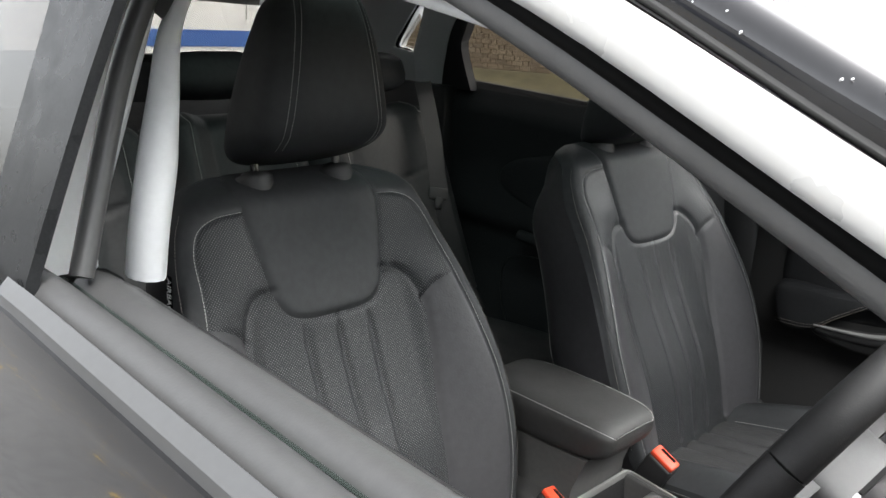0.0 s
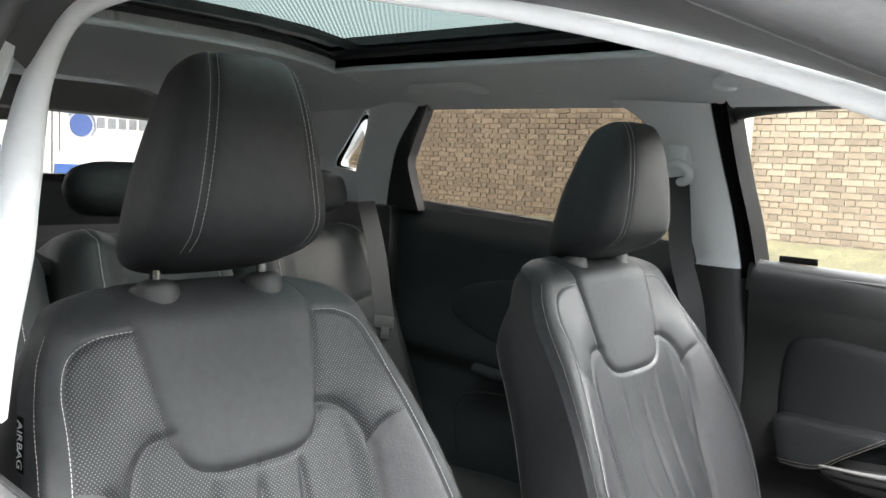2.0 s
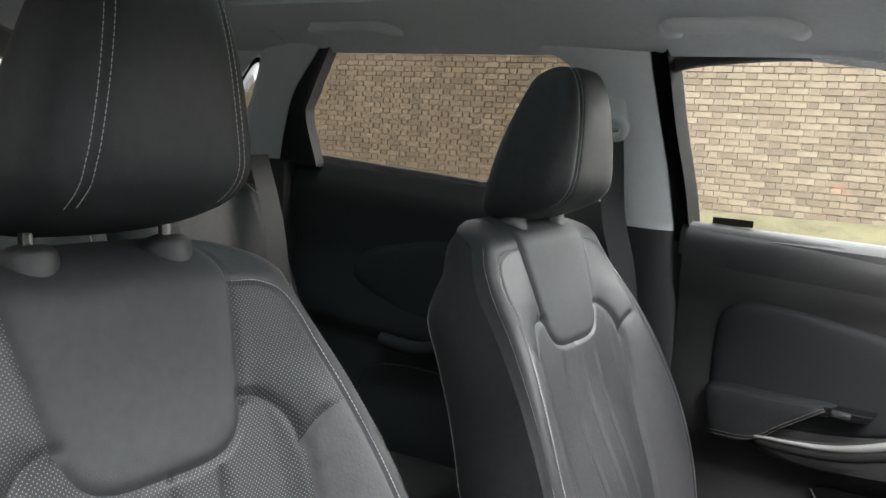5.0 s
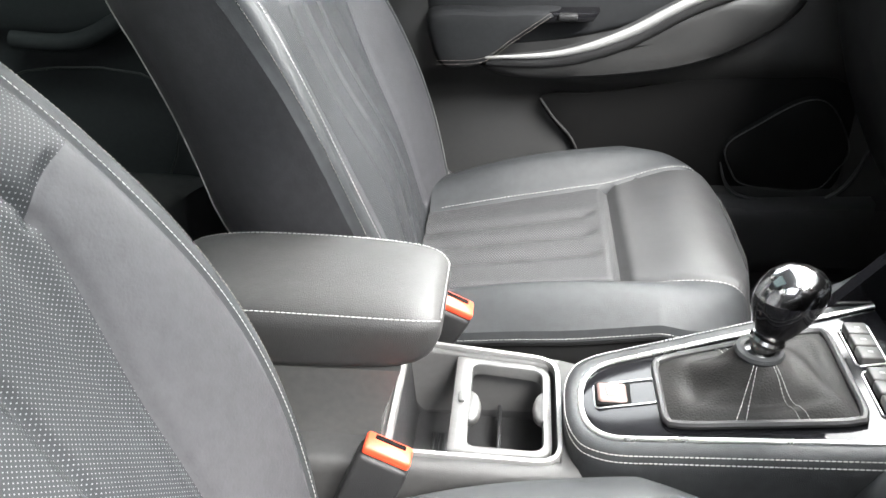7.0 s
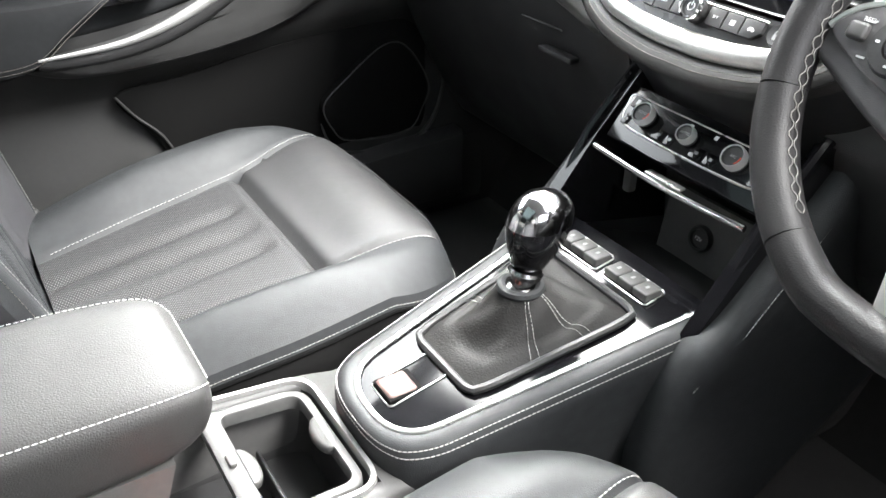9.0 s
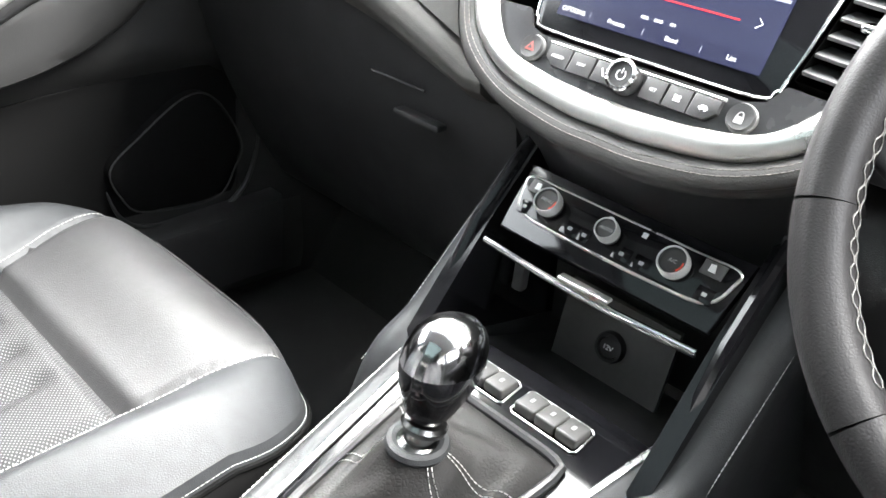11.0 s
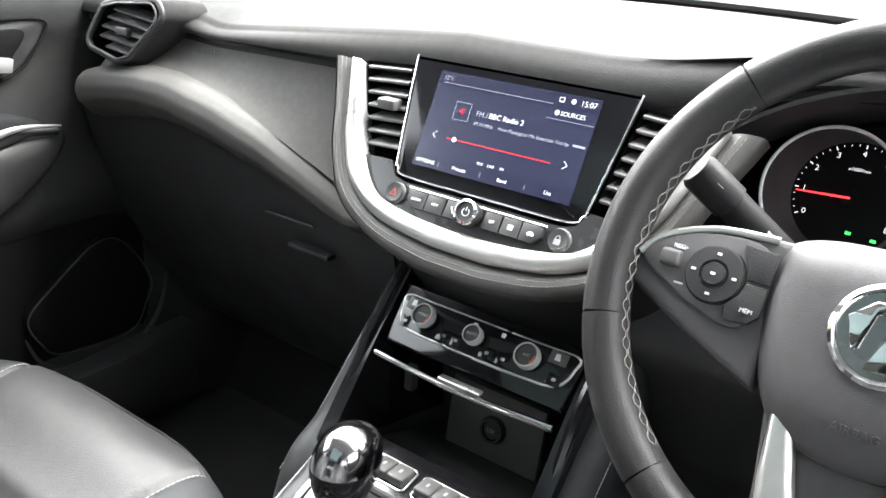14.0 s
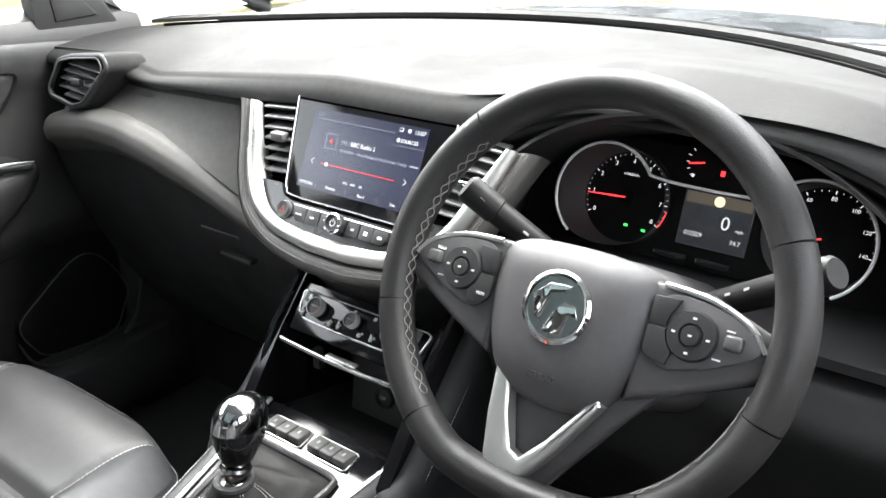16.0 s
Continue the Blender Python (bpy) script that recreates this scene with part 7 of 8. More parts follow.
part("cup_well", loft([[(x, y, deck_z(x) - 0.006) for x, y in cup_i], [(0.146 + (x - 0.146) * 0.95, y * 0.95, 0.560) for x, y in cup_i], [(0.146 + (x - 0.146) * 0.90, y * 0.90, 0.545) for x, y in cup_i], [(0.146 + (x - 0.146) * 0.02, y * 0.02, 0.543) for x, y in cup_i]], caps=False), PLASTIC, console, "deep black cup well", sharp=50)
for x in (0.094, 0.100, 0.106):
    part("well_rib", rbox((x, -0.010, 0.5455), (0.0025, 0.10, 0.004), 0.001, 1), PLASTIC, console)
part("well_step", rbox((0.168, 0.0, 0.556), (0.004, 0.13, 0.030), 0.0015, 1), PLASTIC, console)
fr_o = rounded([(0.119, 0.075), (0.2225, 0.071), (0.2225, -0.071), (0.119, -0.075)], [0.004, 0.022, 0.022, 0.004])
fr_i = rounded([(0.137, 0.065), (0.2135, 0.062), (0.2135, -0.062), (0.137, -0.065)], [0.010, 0.014, 0.014, 0.010])
part("cup_insert", flat_ring(fr_o, fr_i, -0.016, -0.001), PALE, console, "grey cup holder insert", sharp=50)
part("insert_button", rbox((0.1285, 0.004, deck_z(0.128) + 0.0005), (0.007, 0.016, 0.005), 0.002, 2), PALE, console)


def cup_grip(x, y, sg):
    """A sprung tongue that bulges into the cup well; sg: along x."""
    rows = []
    for z, d, w in ((-0.001, 0.008, 0.022), (-0.003, 0.011, 0.023), (-0.007, 0.0125, 0.022), (-0.011, 0.012, 0.021), (-0.015, 0.007, 0.018), (-0.017, 0.002, 0.014)):
        rows.append([(x + sg * d * math.sin(math.pi * k / 12) ** 0.8, y - w * math.cos(math.pi * k / 12), deck_z(x) + z) for k in range(13)])
    part("cup_grip", loft(rows), PALE, console, "sprung pale grey cup grip", sharp=60)


cup_grip(0.137, -0.006, 1)
cup_grip(0.2155, 0.004, -1)

armrest = thing("armrest", (-0.03, 0.01, 0.60), "dark grey leather centre armrest with stitched lid", "armrest")
rows = []
for x, h, zt, zb in ((-0.165, 0.060, 0.770, 0.716), (-0.155, 0.072, 0.782, 0.710), (-0.10, 0.078, 0.788, 0.708), (0.0, 0.079, 0.786, 0.708), (0.07, 0.076, 0.781, 0.712), (0.098, 0.070, 0.775, 0.722), (0.110, 0.060, 0.766, 0.738), (0.113, 0.050, 0.758, 0.748)):
    r = []
    for k in range(40):
        a = 2 * math.pi * k / 40
        c, s = math.cos(a), math.sin(a)
        r.append((x, 0.010 + h * abs(c) ** 0.45 * (1 if c >= 0 else -1), (zt + zb) / 2 + (zt - zb) / 2 * abs(s) ** 0.5 * (1 if s >= 0 else -1)))
    rows.append(r)
rows = [[tuple(sm[i]) for sm in [smooth_line([r[i] for r in rows], 6) for i in range(0)]] for _ in range(0)] or rows
cols = [smooth_line([r[i] for r in rows], 6) for i in range(40)]
rows = [[c[j] for c in cols] for j in range(len(cols[0]))]
part("lid", loft(rows), ARML, armrest, "dark grey leather lid", sharp=80)
for k0 in (4, 16):
    part("stitching", stitches([r[k0] + Vector((0, 0.0006 if k0 < 10 else -0.0006, 0.0008)) for r in rows[3:-3]], 0.005, 0.0037), THREAD, armrest, "light grey thread")
part("stitching", stitches([p + Vector((0.0008, 0, 0.0006)) for p in rows[-5][4:17]], 0.005, 0.0037), THREAD, armrest, "light grey thread")
part("box", loft([[(x, 0.008 + y, z) for x, y in ((x0, -w), (x1, -w), (x1, w), (x0, w))] for z, x0, x1, w in ((0.600, -0.17, 0.05, 0.078), (0.66, -0.17, 0.055, 0.073), (0.715, -0.165, 0.075, 0.069))]), GREYPL, armrest, "grey plastic storage box", sharp=50)


# ---- steering wheel ----
WC = Vector((0.508, -0.358, 1.002))
WM = basis(WC, (0, -1, 0), (-1, 0, 0.53))       # local x to the right hand, y up the wheel, z to the driver
wheel = thing("steering_wheel", WC, "black leather steering wheel with silver spokes and round badge", "steering wheel")
RW = 0.1645


def rim(a):
    """The rim's middle line, flattened at the foot."""
    x, y = RW * math.cos(a), RW * math.sin(a)
    if y < -0.150:
        y = -0.150 - (-0.150 - y) * 0.5
    return WM @ Vector((x, y, 0.012))


tilt = lambda i: WM.to_3x3() @ Vector((0, 0, 1))


def rim_piece(a0, a1, r=0.0160):
    return sweep([rim(radians(a)) for a in np.linspace(a0, a1, int((a1 - a0) / 3) + 2)], ring(r, 14, 0.95, 1.08), up=tilt)


for a0, a1 in ((27, 134), (134, 196), (196, 232), (232, 308), (308, 344), (344, 387)):
    part("rim_leather", rim_piece(a0 + 0.2, a1 - 0.2), RIML, wheel, "black leather rim", sharp=80)
for a in (27, 134, 196, 232, 308, 344):
    p = rim(radians(a))
    t = (rim(radians(a + 1)) - rim(radians(a - 1))).normalized()
    m_ = basis(p, WM.to_3x3() @ Vector((0, 0, 1)), t)
    part("rim_joint", revolve([(0.0130, -0.0010), (0.0149, -0.0010), (0.0149, 0.0010), (0.0130, 0.0010)], 20, m_), HOLE, wheel)
RIMTHREAD = mat("dark_grey_thread", (0.17, 0.165, 0.155), 0.7)
# crossed stitching on the inner side, a chain of small hexagons
WN = WM.to_3x3() @ Vector((0, 0, 1))
for a0, a1 in ((136, 230), (306, 350)):
    for side_ in (-1, 1):
        pts = []
        for k in range(int((a1 - a0) / 1.15)):
            c = rim(radians(a0 + 1.15 * k))
            off = side_ * (0.0008, 0.0008, 0.0034, 0.0034)[k % 4]
            q = (off + 0.0045) / 0.016
            pts.append(c + ((WM @ Vector((0, 0, 0.012)) - c).normalized() * math.cos(q) * 0.0155 + WN * math.sin(q) * 0.0172))
        part("rim_stitching", sweep(pts, ring(0.00042, 6)), RIMTHREAD, wheel, "grey crossed stitching")
# hub
hub = [(p.x, p.y) for p in smooth_line([(-0.068, 0.020, 0), (-0.050, 0.036, 0), (0.0, 0.040, 0), (0.050, 0.036, 0), (0.068, 0.020, 0), (0.066, -0.030, 0), (0.045, -0.075, 0), (0.0, -0.088, 0), (-0.045, -0.075, 0), (-0.066, -0.030, 0)], 6, closed=True)]
rows = []
for t in np.linspace(0, 1, 14):
    e = math.sin(t * math.pi / 2)
    q = math.cos(t * math.pi / 2) ** 0.55 if t < 1 else 0.0
    rows.append([WM @ Vector((x * max(q, 0.02), -0.012 + (y + 0.012) * max(q, 0.02), 0.004 + 0.026 * e ** 1.2)) for x, y in hub])
rows = [[WM @ Vector((x, y, -0.03)) for x, y in hub]] + rows
part("airbag_cover", loft(rows), COVER, wheel, "grained black airbag cover", sharp=70)
badge = part("badge", revolve([(0.0005, 0), (0.0285, 0), (0.0285, 0.003), (0.026, 0.0045), (0.0240, 0.0035), (0.0005, 0.0035)], 40, WM @ pose(0, -0.010, 0.0288)), CHROME, wheel, "round chrome badge")
part("badge_field", revolve([(0.0005, 0), (0.0235, 0), (0.0235, 0.0006), (0.0005, 0.0006)], 36, WM @ pose(0, -0.010, 0.0322)), STEEL, badge)
for pl in ([(-0.020, 0.006), (-0.008, 0.017), (0.010, 0.018), (0.004, 0.011), (-0.006, 0.010), (-0.010, -0.010), (-0.014, -0.012)], [(-0.006, -0.020), (0.000, -0.004), (0.006, 0.006), (0.016, 0.004), (0.020, -0.004), (0.012, -0.004), (0.010, -0.020)]):
    part("badge_shape", prism(pl, 0.0016, 0.0004, WM @ pose(0, -0.010, 0.0326)), CHROME, badge)
words("embossed_word", "AIRBAG", 0.0075, WM @ pose(0, -0.064, 0.0262, 19), GREYPL, wheel, "", 0.0006)
for sg in (-1, 1):
    sp = [(sg * 0.060, 0.030), (sg * 0.100, 0.030), (sg * 0.150, 0.012), (sg * 0.160, -0.006), (sg * 0.150, -0.020), (sg * 0.10, -0.045), (sg * 0.060, -0.062)]
    part("spoke", prism(sp, 0.022, 0.006, WM @ pose(0, 0, -0.010), 3), COVER, wheel)
    part("spoke_trim", sweep(smooth_line([WM @ Vector((sg * 0.070, 0.0285, 0.012)), WM @ Vector((sg * 0.105, 0.026, 0.0135)), WM @ Vector((sg * 0.135, 0.015, 0.014)), WM @ Vector((sg * 0.149, 0.000, 0.014))], 6), ring(0.0024, 8)), SILVER, wheel, "silver spoke trim")
    pad = [(p.x, p.y) for p in smooth_line([(sg * 0.146, -0.002, 0), (sg * 0.130, 0.016, 0), (sg * 0.095, 0.024, 0), (sg * 0.072, 0.018, 0), (sg * 0.072, -0.020, 0), (sg * 0.085, -0.030, 0), (sg * 0.115, -0.020, 0)], 5, closed=True)]
    part("switch_pad", prism(pad, 0.004, 0.0015, WM @ pose(0, 0, 0.0115)), COVER, wheel, "satin black switch pad")
    dial = part("switch_dial", revolve([(0.0005, 0.003), (0.008, 0.003), (0.009, 0.0045), (0.017, 0.004), (0.0185, 0.0), (0.0005, 0.0)], 32, WM @ pose(sg * 0.099, -0.002, 0.0155)), PLASTIC, wheel)
    part("dial_centre", revolve([(0.0005, 0.0), (0.0072, 0.0), (0.0066, 0.0025), (0.0005, 0.0028)], 24, WM @ pose(sg * 0.099, -0.002, 0.0190)), PLASTIC, dial)
    for dx, dy in ((0.0125, 0), (-0.0125, 0), (0, 0.0125), (0, -0.0125), (0, 0)):
        part("symbol", rbox((0, 0, 0), (0.0028, 0.0016, 0.0005), 0.0001, 1, WM @ pose(sg * 0.099 + dx, -0.002 + dy, 0.0202 if dx or dy else 0.0219)), WHITE, dial)
    part("toggle", rbox((0, 0, 0), (0.013, 0.011, 0.008), 0.0025, 3, WM @ pose(sg * 0.128, 0.001, 0.0165)), GREYPL, wheel, "ridged toggle")
    for dy in (0.0085, -0.013):
        part("symbol", rbox((0, 0, 0), (0.006, 0.0013, 0.0005), 0.0001, 1, WM @ pose(sg * (0.124 if dy > 0 else 0.119), dy, 0.0158)), WHITE, wheel)
    for dy in (0.010, -0.016):
        hi = dy > 0
        kp = [(sg * x, y) for x, y in (((0.0665, 0.0195), (0.086, 0.0205), (0.0845, 0.0155), (0.0805, 0.0075), (0.0795, 0.0), (0.0665, 0.0)) if hi else ((0.0665, -0.002), (0.0795, -0.002), (0.082, -0.010), (0.088, -0.0175), (0.086, -0.027), (0.072, -0.025), (0.0665, -0.019)))]
        part("switch_key", prism(kp, 0.0035, 0.0010, WM @ pose(0, 0, 0.0150)), PLASTIC, wheel)
words("lettering", "MEM", 0.0038, WM @ pose(-0.0745, -0.018, 0.0193), WHITE, wheel)
words("lettering", "RES/+", 0.0040, WM @ pose(-0.124, 0.0090, 0.0162), WHITE, wheel)
# lower spoke
vee = [(-0.048, -0.058), (-0.044, -0.105), (-0.036, -0.150), (-0.004, -0.150), (0.020, -0.118), (0.047, -0.072), (0.043, -0.066), (0.034, -0.074), (0.010, -0.110), (-0.007, -0.130), (-0.017, -0.126), (-0.025, -0.100), (-0.033, -0.072)]
part("lower_spoke", prism(vee, 0.014, 0.005, WM @ pose(0.002, 0, 0.002), 3), SILVER, wheel, "polished silver lower spoke")
part("spoke_back", prism([(-0.056, -0.045), (-0.046, -0.105), (-0.040, -0.152), (0.012, -0.152), (0.040, -0.110), (0.064, -0.075), (0.088, -0.045)], 0.010, 0.004, WM @ pose(0, 0, -0.012), 3), COVER, wheel)

# column, stalks
column = thing("steering_column", (0.6, -0.365, 0.9), "black steering column shroud", "steering column")
rows = []
for d, w, h in ((0.035, 0.055, 0.05), (0.05, 0.066, 0.058), (0.12, 0.07, 0.064), (0.20, 0.072, 0.066), (0.28, 0.075, 0.066)):
    rows.append([WM @ Vector((w * math.copysign(abs(math.cos(a)) ** 0.7, math.cos(a)), -0.02 + h * math.copysign(abs(math.sin(a)) ** 0.7, math.sin(a)), -d)) for a in np.linspace(0, 2 * math.pi, 25)[:-1]])
part("shroud", loft(rows), COVER, column, sharp=60)


STALK = mat("matt_black_stalk", (0.010, 0.010, 0.0105), 0.5, spec=0.2, bump=0.2, bscale=600)


def stalk(sg, label):
    s = thing("stalk", WM @ Vector((sg * 0.07, 0, -0.07)), label, "control stalk", "column stalks")
    a, b = WM @ Vector((sg * 0.060, 0.018, -0.110)), WM @ Vector((-0.142 if sg < 0 else 0.168, 0.066, -0.026))
    part("arm", sweep([a, a.lerp(b, 0.45), a.lerp(b, 0.75)], ring(0.0105, 14, 1.0, 1.15)), STALK, s)
    part("twist_grip", sweep([a.lerp(b, 0.76), a.lerp(b, 0.85), b, b + (b - a).normalized() * 0.004], ring(0.0125, 18, 1.0, 1.1), scale=lambda t: 1.0 if t < 0.9 else 0.8), STALK, s)
    d = (b - a).normalized()
    nrm = (WM.to_3x3() @ Vector((0, 0.25, 1)))
    nrm = (nrm - d * nrm.dot(d)).normalized()
    for t in (0.35, 0.5, 0.9):
        c = a.lerp(b, t) + nrm * 0.0122
        part("symbol", rbox((0, 0, 0), (0.006, 0.0022, 0.0006), 0.0001, 1, basis(c, d, nrm)), GREYPRINT, s)
    return s


stalk(-1, "light control stalk with white symbols")
stalk(1, "wiper stalk with white symbols")

# ---- instruments ----
cluster = thing("instrument_cluster", (0.77, -0.365, 0.94), "instrument cluster with two round dials and lit display", "instrument cluster")
QN = Vector((-1, 0, 0.35)).normalized()
QM = basis((0.752, -0.376, 0.998), (0, -1, 0), QN)
GW = glow("dial_white", (0.75, 0.75, 0.78), 0.7)
GR = glow("needle_red", (0.95, 0.04, 0.05), 1.3)
GG = glow("lamp_green", (0.05, 0.8, 0.12), 1.2)
GO = glow("lamp_orange", (1.0, 0.72, 0.45), 1.0)
part("backing", prism([(-0.21, -0.055), (0.21, -0.055), (0.21, 0.04), (0.15, 0.062), (-0.15, 0.062), (-0.21, 0.04)], 0.004, 0, QM @ pose(0, 0, -0.006)), HOLE, cluster)


def dial_face(x, xb, marks, a_first, a_last, needle, name):
    """A recessed round dial: face at x, its bright rim nearer to the driver at xb."""
    r = 0.050
    d = part(name, revolve([(0.0005, 0.001), (r * 0.98, 0.001), (r, 0.0), (r * 0.98, -0.002), (0.0005, -0.002)], 48, QM @ pose(x, 0, 0.0)), HOLE, cluster)
    part("dial_cone", loft([[QM @ Vector((c + q * math.cos(a), q * math.sin(a), 0.002 + (h - 0.002) * max(0.0, min(1.0, 0.5 - math.cos(a) * (1 if x < 0 else -1))))) for a in np.linspace(0, 2 * math.pi, 49)[:-1]] for c, q, h in ((xb, 0.0525, 0.034), (0.5 * (x + xb), 0.050, 0.014), (x, 0.047, 0.002))], caps=False), PLASTIC, d)
    n = len(marks)
    for k, s in enumerate(marks):
        a = radians(a_first + (a_last - a_first) * k / (n - 1))
        words("figure", s, 0.0066 if x < 0 else 0.0052, QM @ pose(x + 0.0375 * math.cos(a), 0.0375 * math.sin(a), 0.0022), GW, d)
        p, q = (QM @ Vector((x + f * math.cos(a), f * math.sin(a), 0.0022)) for f in (0.0420, 0.0450))
        part("mark", sweep([p, q], ring(0.0005, 6)), GW, d)
    for k in range(4 * (n - 1)):
        a = radians(a_first + (a_last - a_first) * k / (4 * (n - 1)))
        if k % 4:
            p, q = (QM @ Vector((x + f * math.cos(a), f * math.sin(a), 0.0022)) for f in (0.0435, 0.0450))
            part("mark", sweep([p, q], ring(0.00025, 5)), GW, d)
    a = radians(needle)
    part("needle", sweep([QM @ Vector((x, 0, 0.005)), QM @ Vector((x + 0.043 * math.cos(a), 0.043 * math.sin(a), 0.005))], ring(0.0010, 6), scale=lambda t: 1.2 - 0.6 * t), GR, d, "lit red needle")
    part("needle_cap", revolve([(0.0005, 0.004), (0.007, 0.004), (0.0075, 0.0), (0.0005, 0.0)], 24, QM @ pose(x, 0, 0.0015)), HOLE, d)
    return d


tacho = dial_face(-0.0945, -0.106, [str(k) for k in range(9)], 209, -31, 183, "rev_counter")
dial_face(0.100, 0.098, [str(20 * k) for k in range(8)], 219, -12, 196, "speedometer")
arc_l = [(-0.106 + 0.053 * math.cos(a), -0.001 + 0.053 * math.sin(a)) for a in np.radians(np.linspace(235, 32, 40))]
arc_r = [(0.098 + 0.053 * math.cos(a), -0.002 + 0.053 * math.sin(a)) for a in np.radians(np.linspace(150, -60, 40))]
part("bezel", sweep([QM @ Vector((x, y, 0.035)) for x, y in arc_l + spline2([arc_l[-1], (-0.040, 0.0245), (0.0, 0.0235), (0.034, 0.0240), arc_r[0]], 6)[1:-1] + arc_r], ring(0.0016, 8)), BRIGHT, cluster, "thin bright rim round the dials")
words("lettering", "x1000/min", 0.0040, QM @ pose(-0.094, 0.024, 0.0022), GW, tacho)
part("red_zone", sweep([QM @ Vector((-0.0945 + 0.0462 * math.cos(a), 0.0462 * math.sin(a), 0.0022)) for a in np.radians(np.linspace(-8, -31, 8))], ring(0.0006, 6)), GR, tacho)
for x, y in ((-0.0889, -0.0281), (-0.0690, -0.0300)):
    part("tell_tale", rbox((0, 0, 0), (0.0045, 0.0026, 0.0006), 0.0001, 1, QM @ pose(x, y, 0.0022)), GG, tacho, "green lamp")
for x, y in ((-0.021, 0.049), (0.034, 0.046)):
    d = part("small_gauge", revolve([(0.0005, 0.001), (0.020, 0.001), (0.021, 0.0), (0.0005, -0.001)], 32, QM @ pose(x, y, 0.0)), HOLE, cluster)
    for k in range(5):
        a = radians(140 + 22 * k) if x < 0 else radians(40 - 22 * k)
        p, q = (QM @ Vector((x + 0.019 * f * math.cos(a), y + 0.019 * f * math.sin(a), 0.002)) for f in (0.85, 1.0))
        part("mark", sweep([p, q], ring(0.0004, 5)), GW, d)
    part("needle", sweep([QM @ Vector((x, y, 0.004)), QM @ Vector((x - 0.016, y - 0.003, 0.004))], ring(0.0009, 6)), GR, d, "lit red needle")
    part("symbol", rbox((0, 0, 0), (0.003, 0.003, 0.0006), 0.0002, 1, QM @ pose(x - 0.010, y - 0.014, 0.0015)), GW, d)
part("red_lamp", rbox((0, 0, 0), (0.0045, 0.0055, 0.0006), 0.0002, 1, QM @ pose(-0.0018, 0.0415, 0.002)), GR, cluster)
dsp = part("trip_display", prism([(-0.034, -0.034), (0.036, -0.034), (0.036, 0.021), (-0.034, 0.021)], 0.002, 0.0004, QM @ pose(0, 0, -0.001)), glow("display_dark", (0.012, 0.013, 0.016), 1.0), cluster, "dark trip display")
part("display_top", rbox((0, 0, 0), (0.066, 0.011, 0.0006), 0.0001, 1, QM @ pose(0.001, 0.0145, 0.0014)), glow("display_brown", (0.055, 0.045, 0.033), 1.0), dsp)
part("lamp_dot", revolve([(0.0005, 0), (0.0052, 0), (0.0052, 0.0006), (0.0005, 0.0007)], 20, QM @ pose(0.0016, 0.0143, 0.002)), GO, dsp)
words("lettering", "0", 0.019, QM @ pose(0.0115, -0.0060, 0.0018), GW, dsp)
words("lettering", "mph", 0.0045, QM @ pose(0.026, -0.0105, 0.0018), GW, dsp)
words("lettering", "012329", 0.0062, QM @ pose(-0.0180, -0.0215, 0.0018), GW, dsp)
words("lettering", "74.7", 0.0062, QM @ pose(0.0245, -0.0225, 0.0018), GW, dsp)
for x in (-0.032, 0.012):
    part("trip_key", rbox((0, 0, 0), (0.036, 0.007, 0.006), 0.002, 2, QM @ pose(x, -0.046, 0.012)), PIANO, cluster)
# hood over the dials
part("hood", sheet(lambda s, t: (0.676 + 0.10 * t, -0.365 + (-0.225 + 0.45 * s) * (1 - 0.06 * t), 0.945 + 0.165 * math.sin(math.pi * s) ** 0.45 - 0.04 * t * math.sin(math.pi * s) ** 0.45), 40, 6, (0, 0, 0.004)), PLASTIC, cluster, "deep black hood lining", sharp=60)
part("lower_shelf", sheet(lambda s, t: (0.66 + 0.10 * t, -0.365 - 0.225 + 0.45 * s, 0.93 + 0.012 * t), 10, 4, (0, 0, -0.01)), PLASTIC, cluster)


# ---- outside ----
tagged(part("ground", rbox((0, 0, -0.03), (400, 400, 0.06), 0), mat("wet_asphalt", (0.10, 0.10, 0.098), 0.6, bump=0.6, bscale=60, var=0.35, vscale=0.8)), "grey wet asphalt yard", "ground", kind="structure")
tagged(part("grass_strip", sheet(lambda s, t: (-26 + 40 * s, 7.2 + 2.0 * t, 0.02 + 0.60 * t ** 1.4 + 0.03 * math.sin(40 * s)), 60, 8, (0, 0, -0.06)), mat("thin_grass", (0.125, 0.112, 0.064), 0.95, bump=1.0, bscale=50, var=0.45, vscale=3)), "bank of worn yellow-green grass along the wall", "grass", kind="stuff")

tagged(part("grass_verge", sheet(lambda s, t: (5.5 + 13 * s, -14 + 22 * t, 0.012 + 0.03 * math.sin(23 * s) * math.sin(31 * t)), 30, 40, (0, 0, -0.05)), mat("dry_verge", (0.105, 0.09, 0.062), 0.95, bump=1.0, bscale=40, var=0.5, vscale=5)), "verge of pale dry grass in front of the car", "grass", kind="stuff")


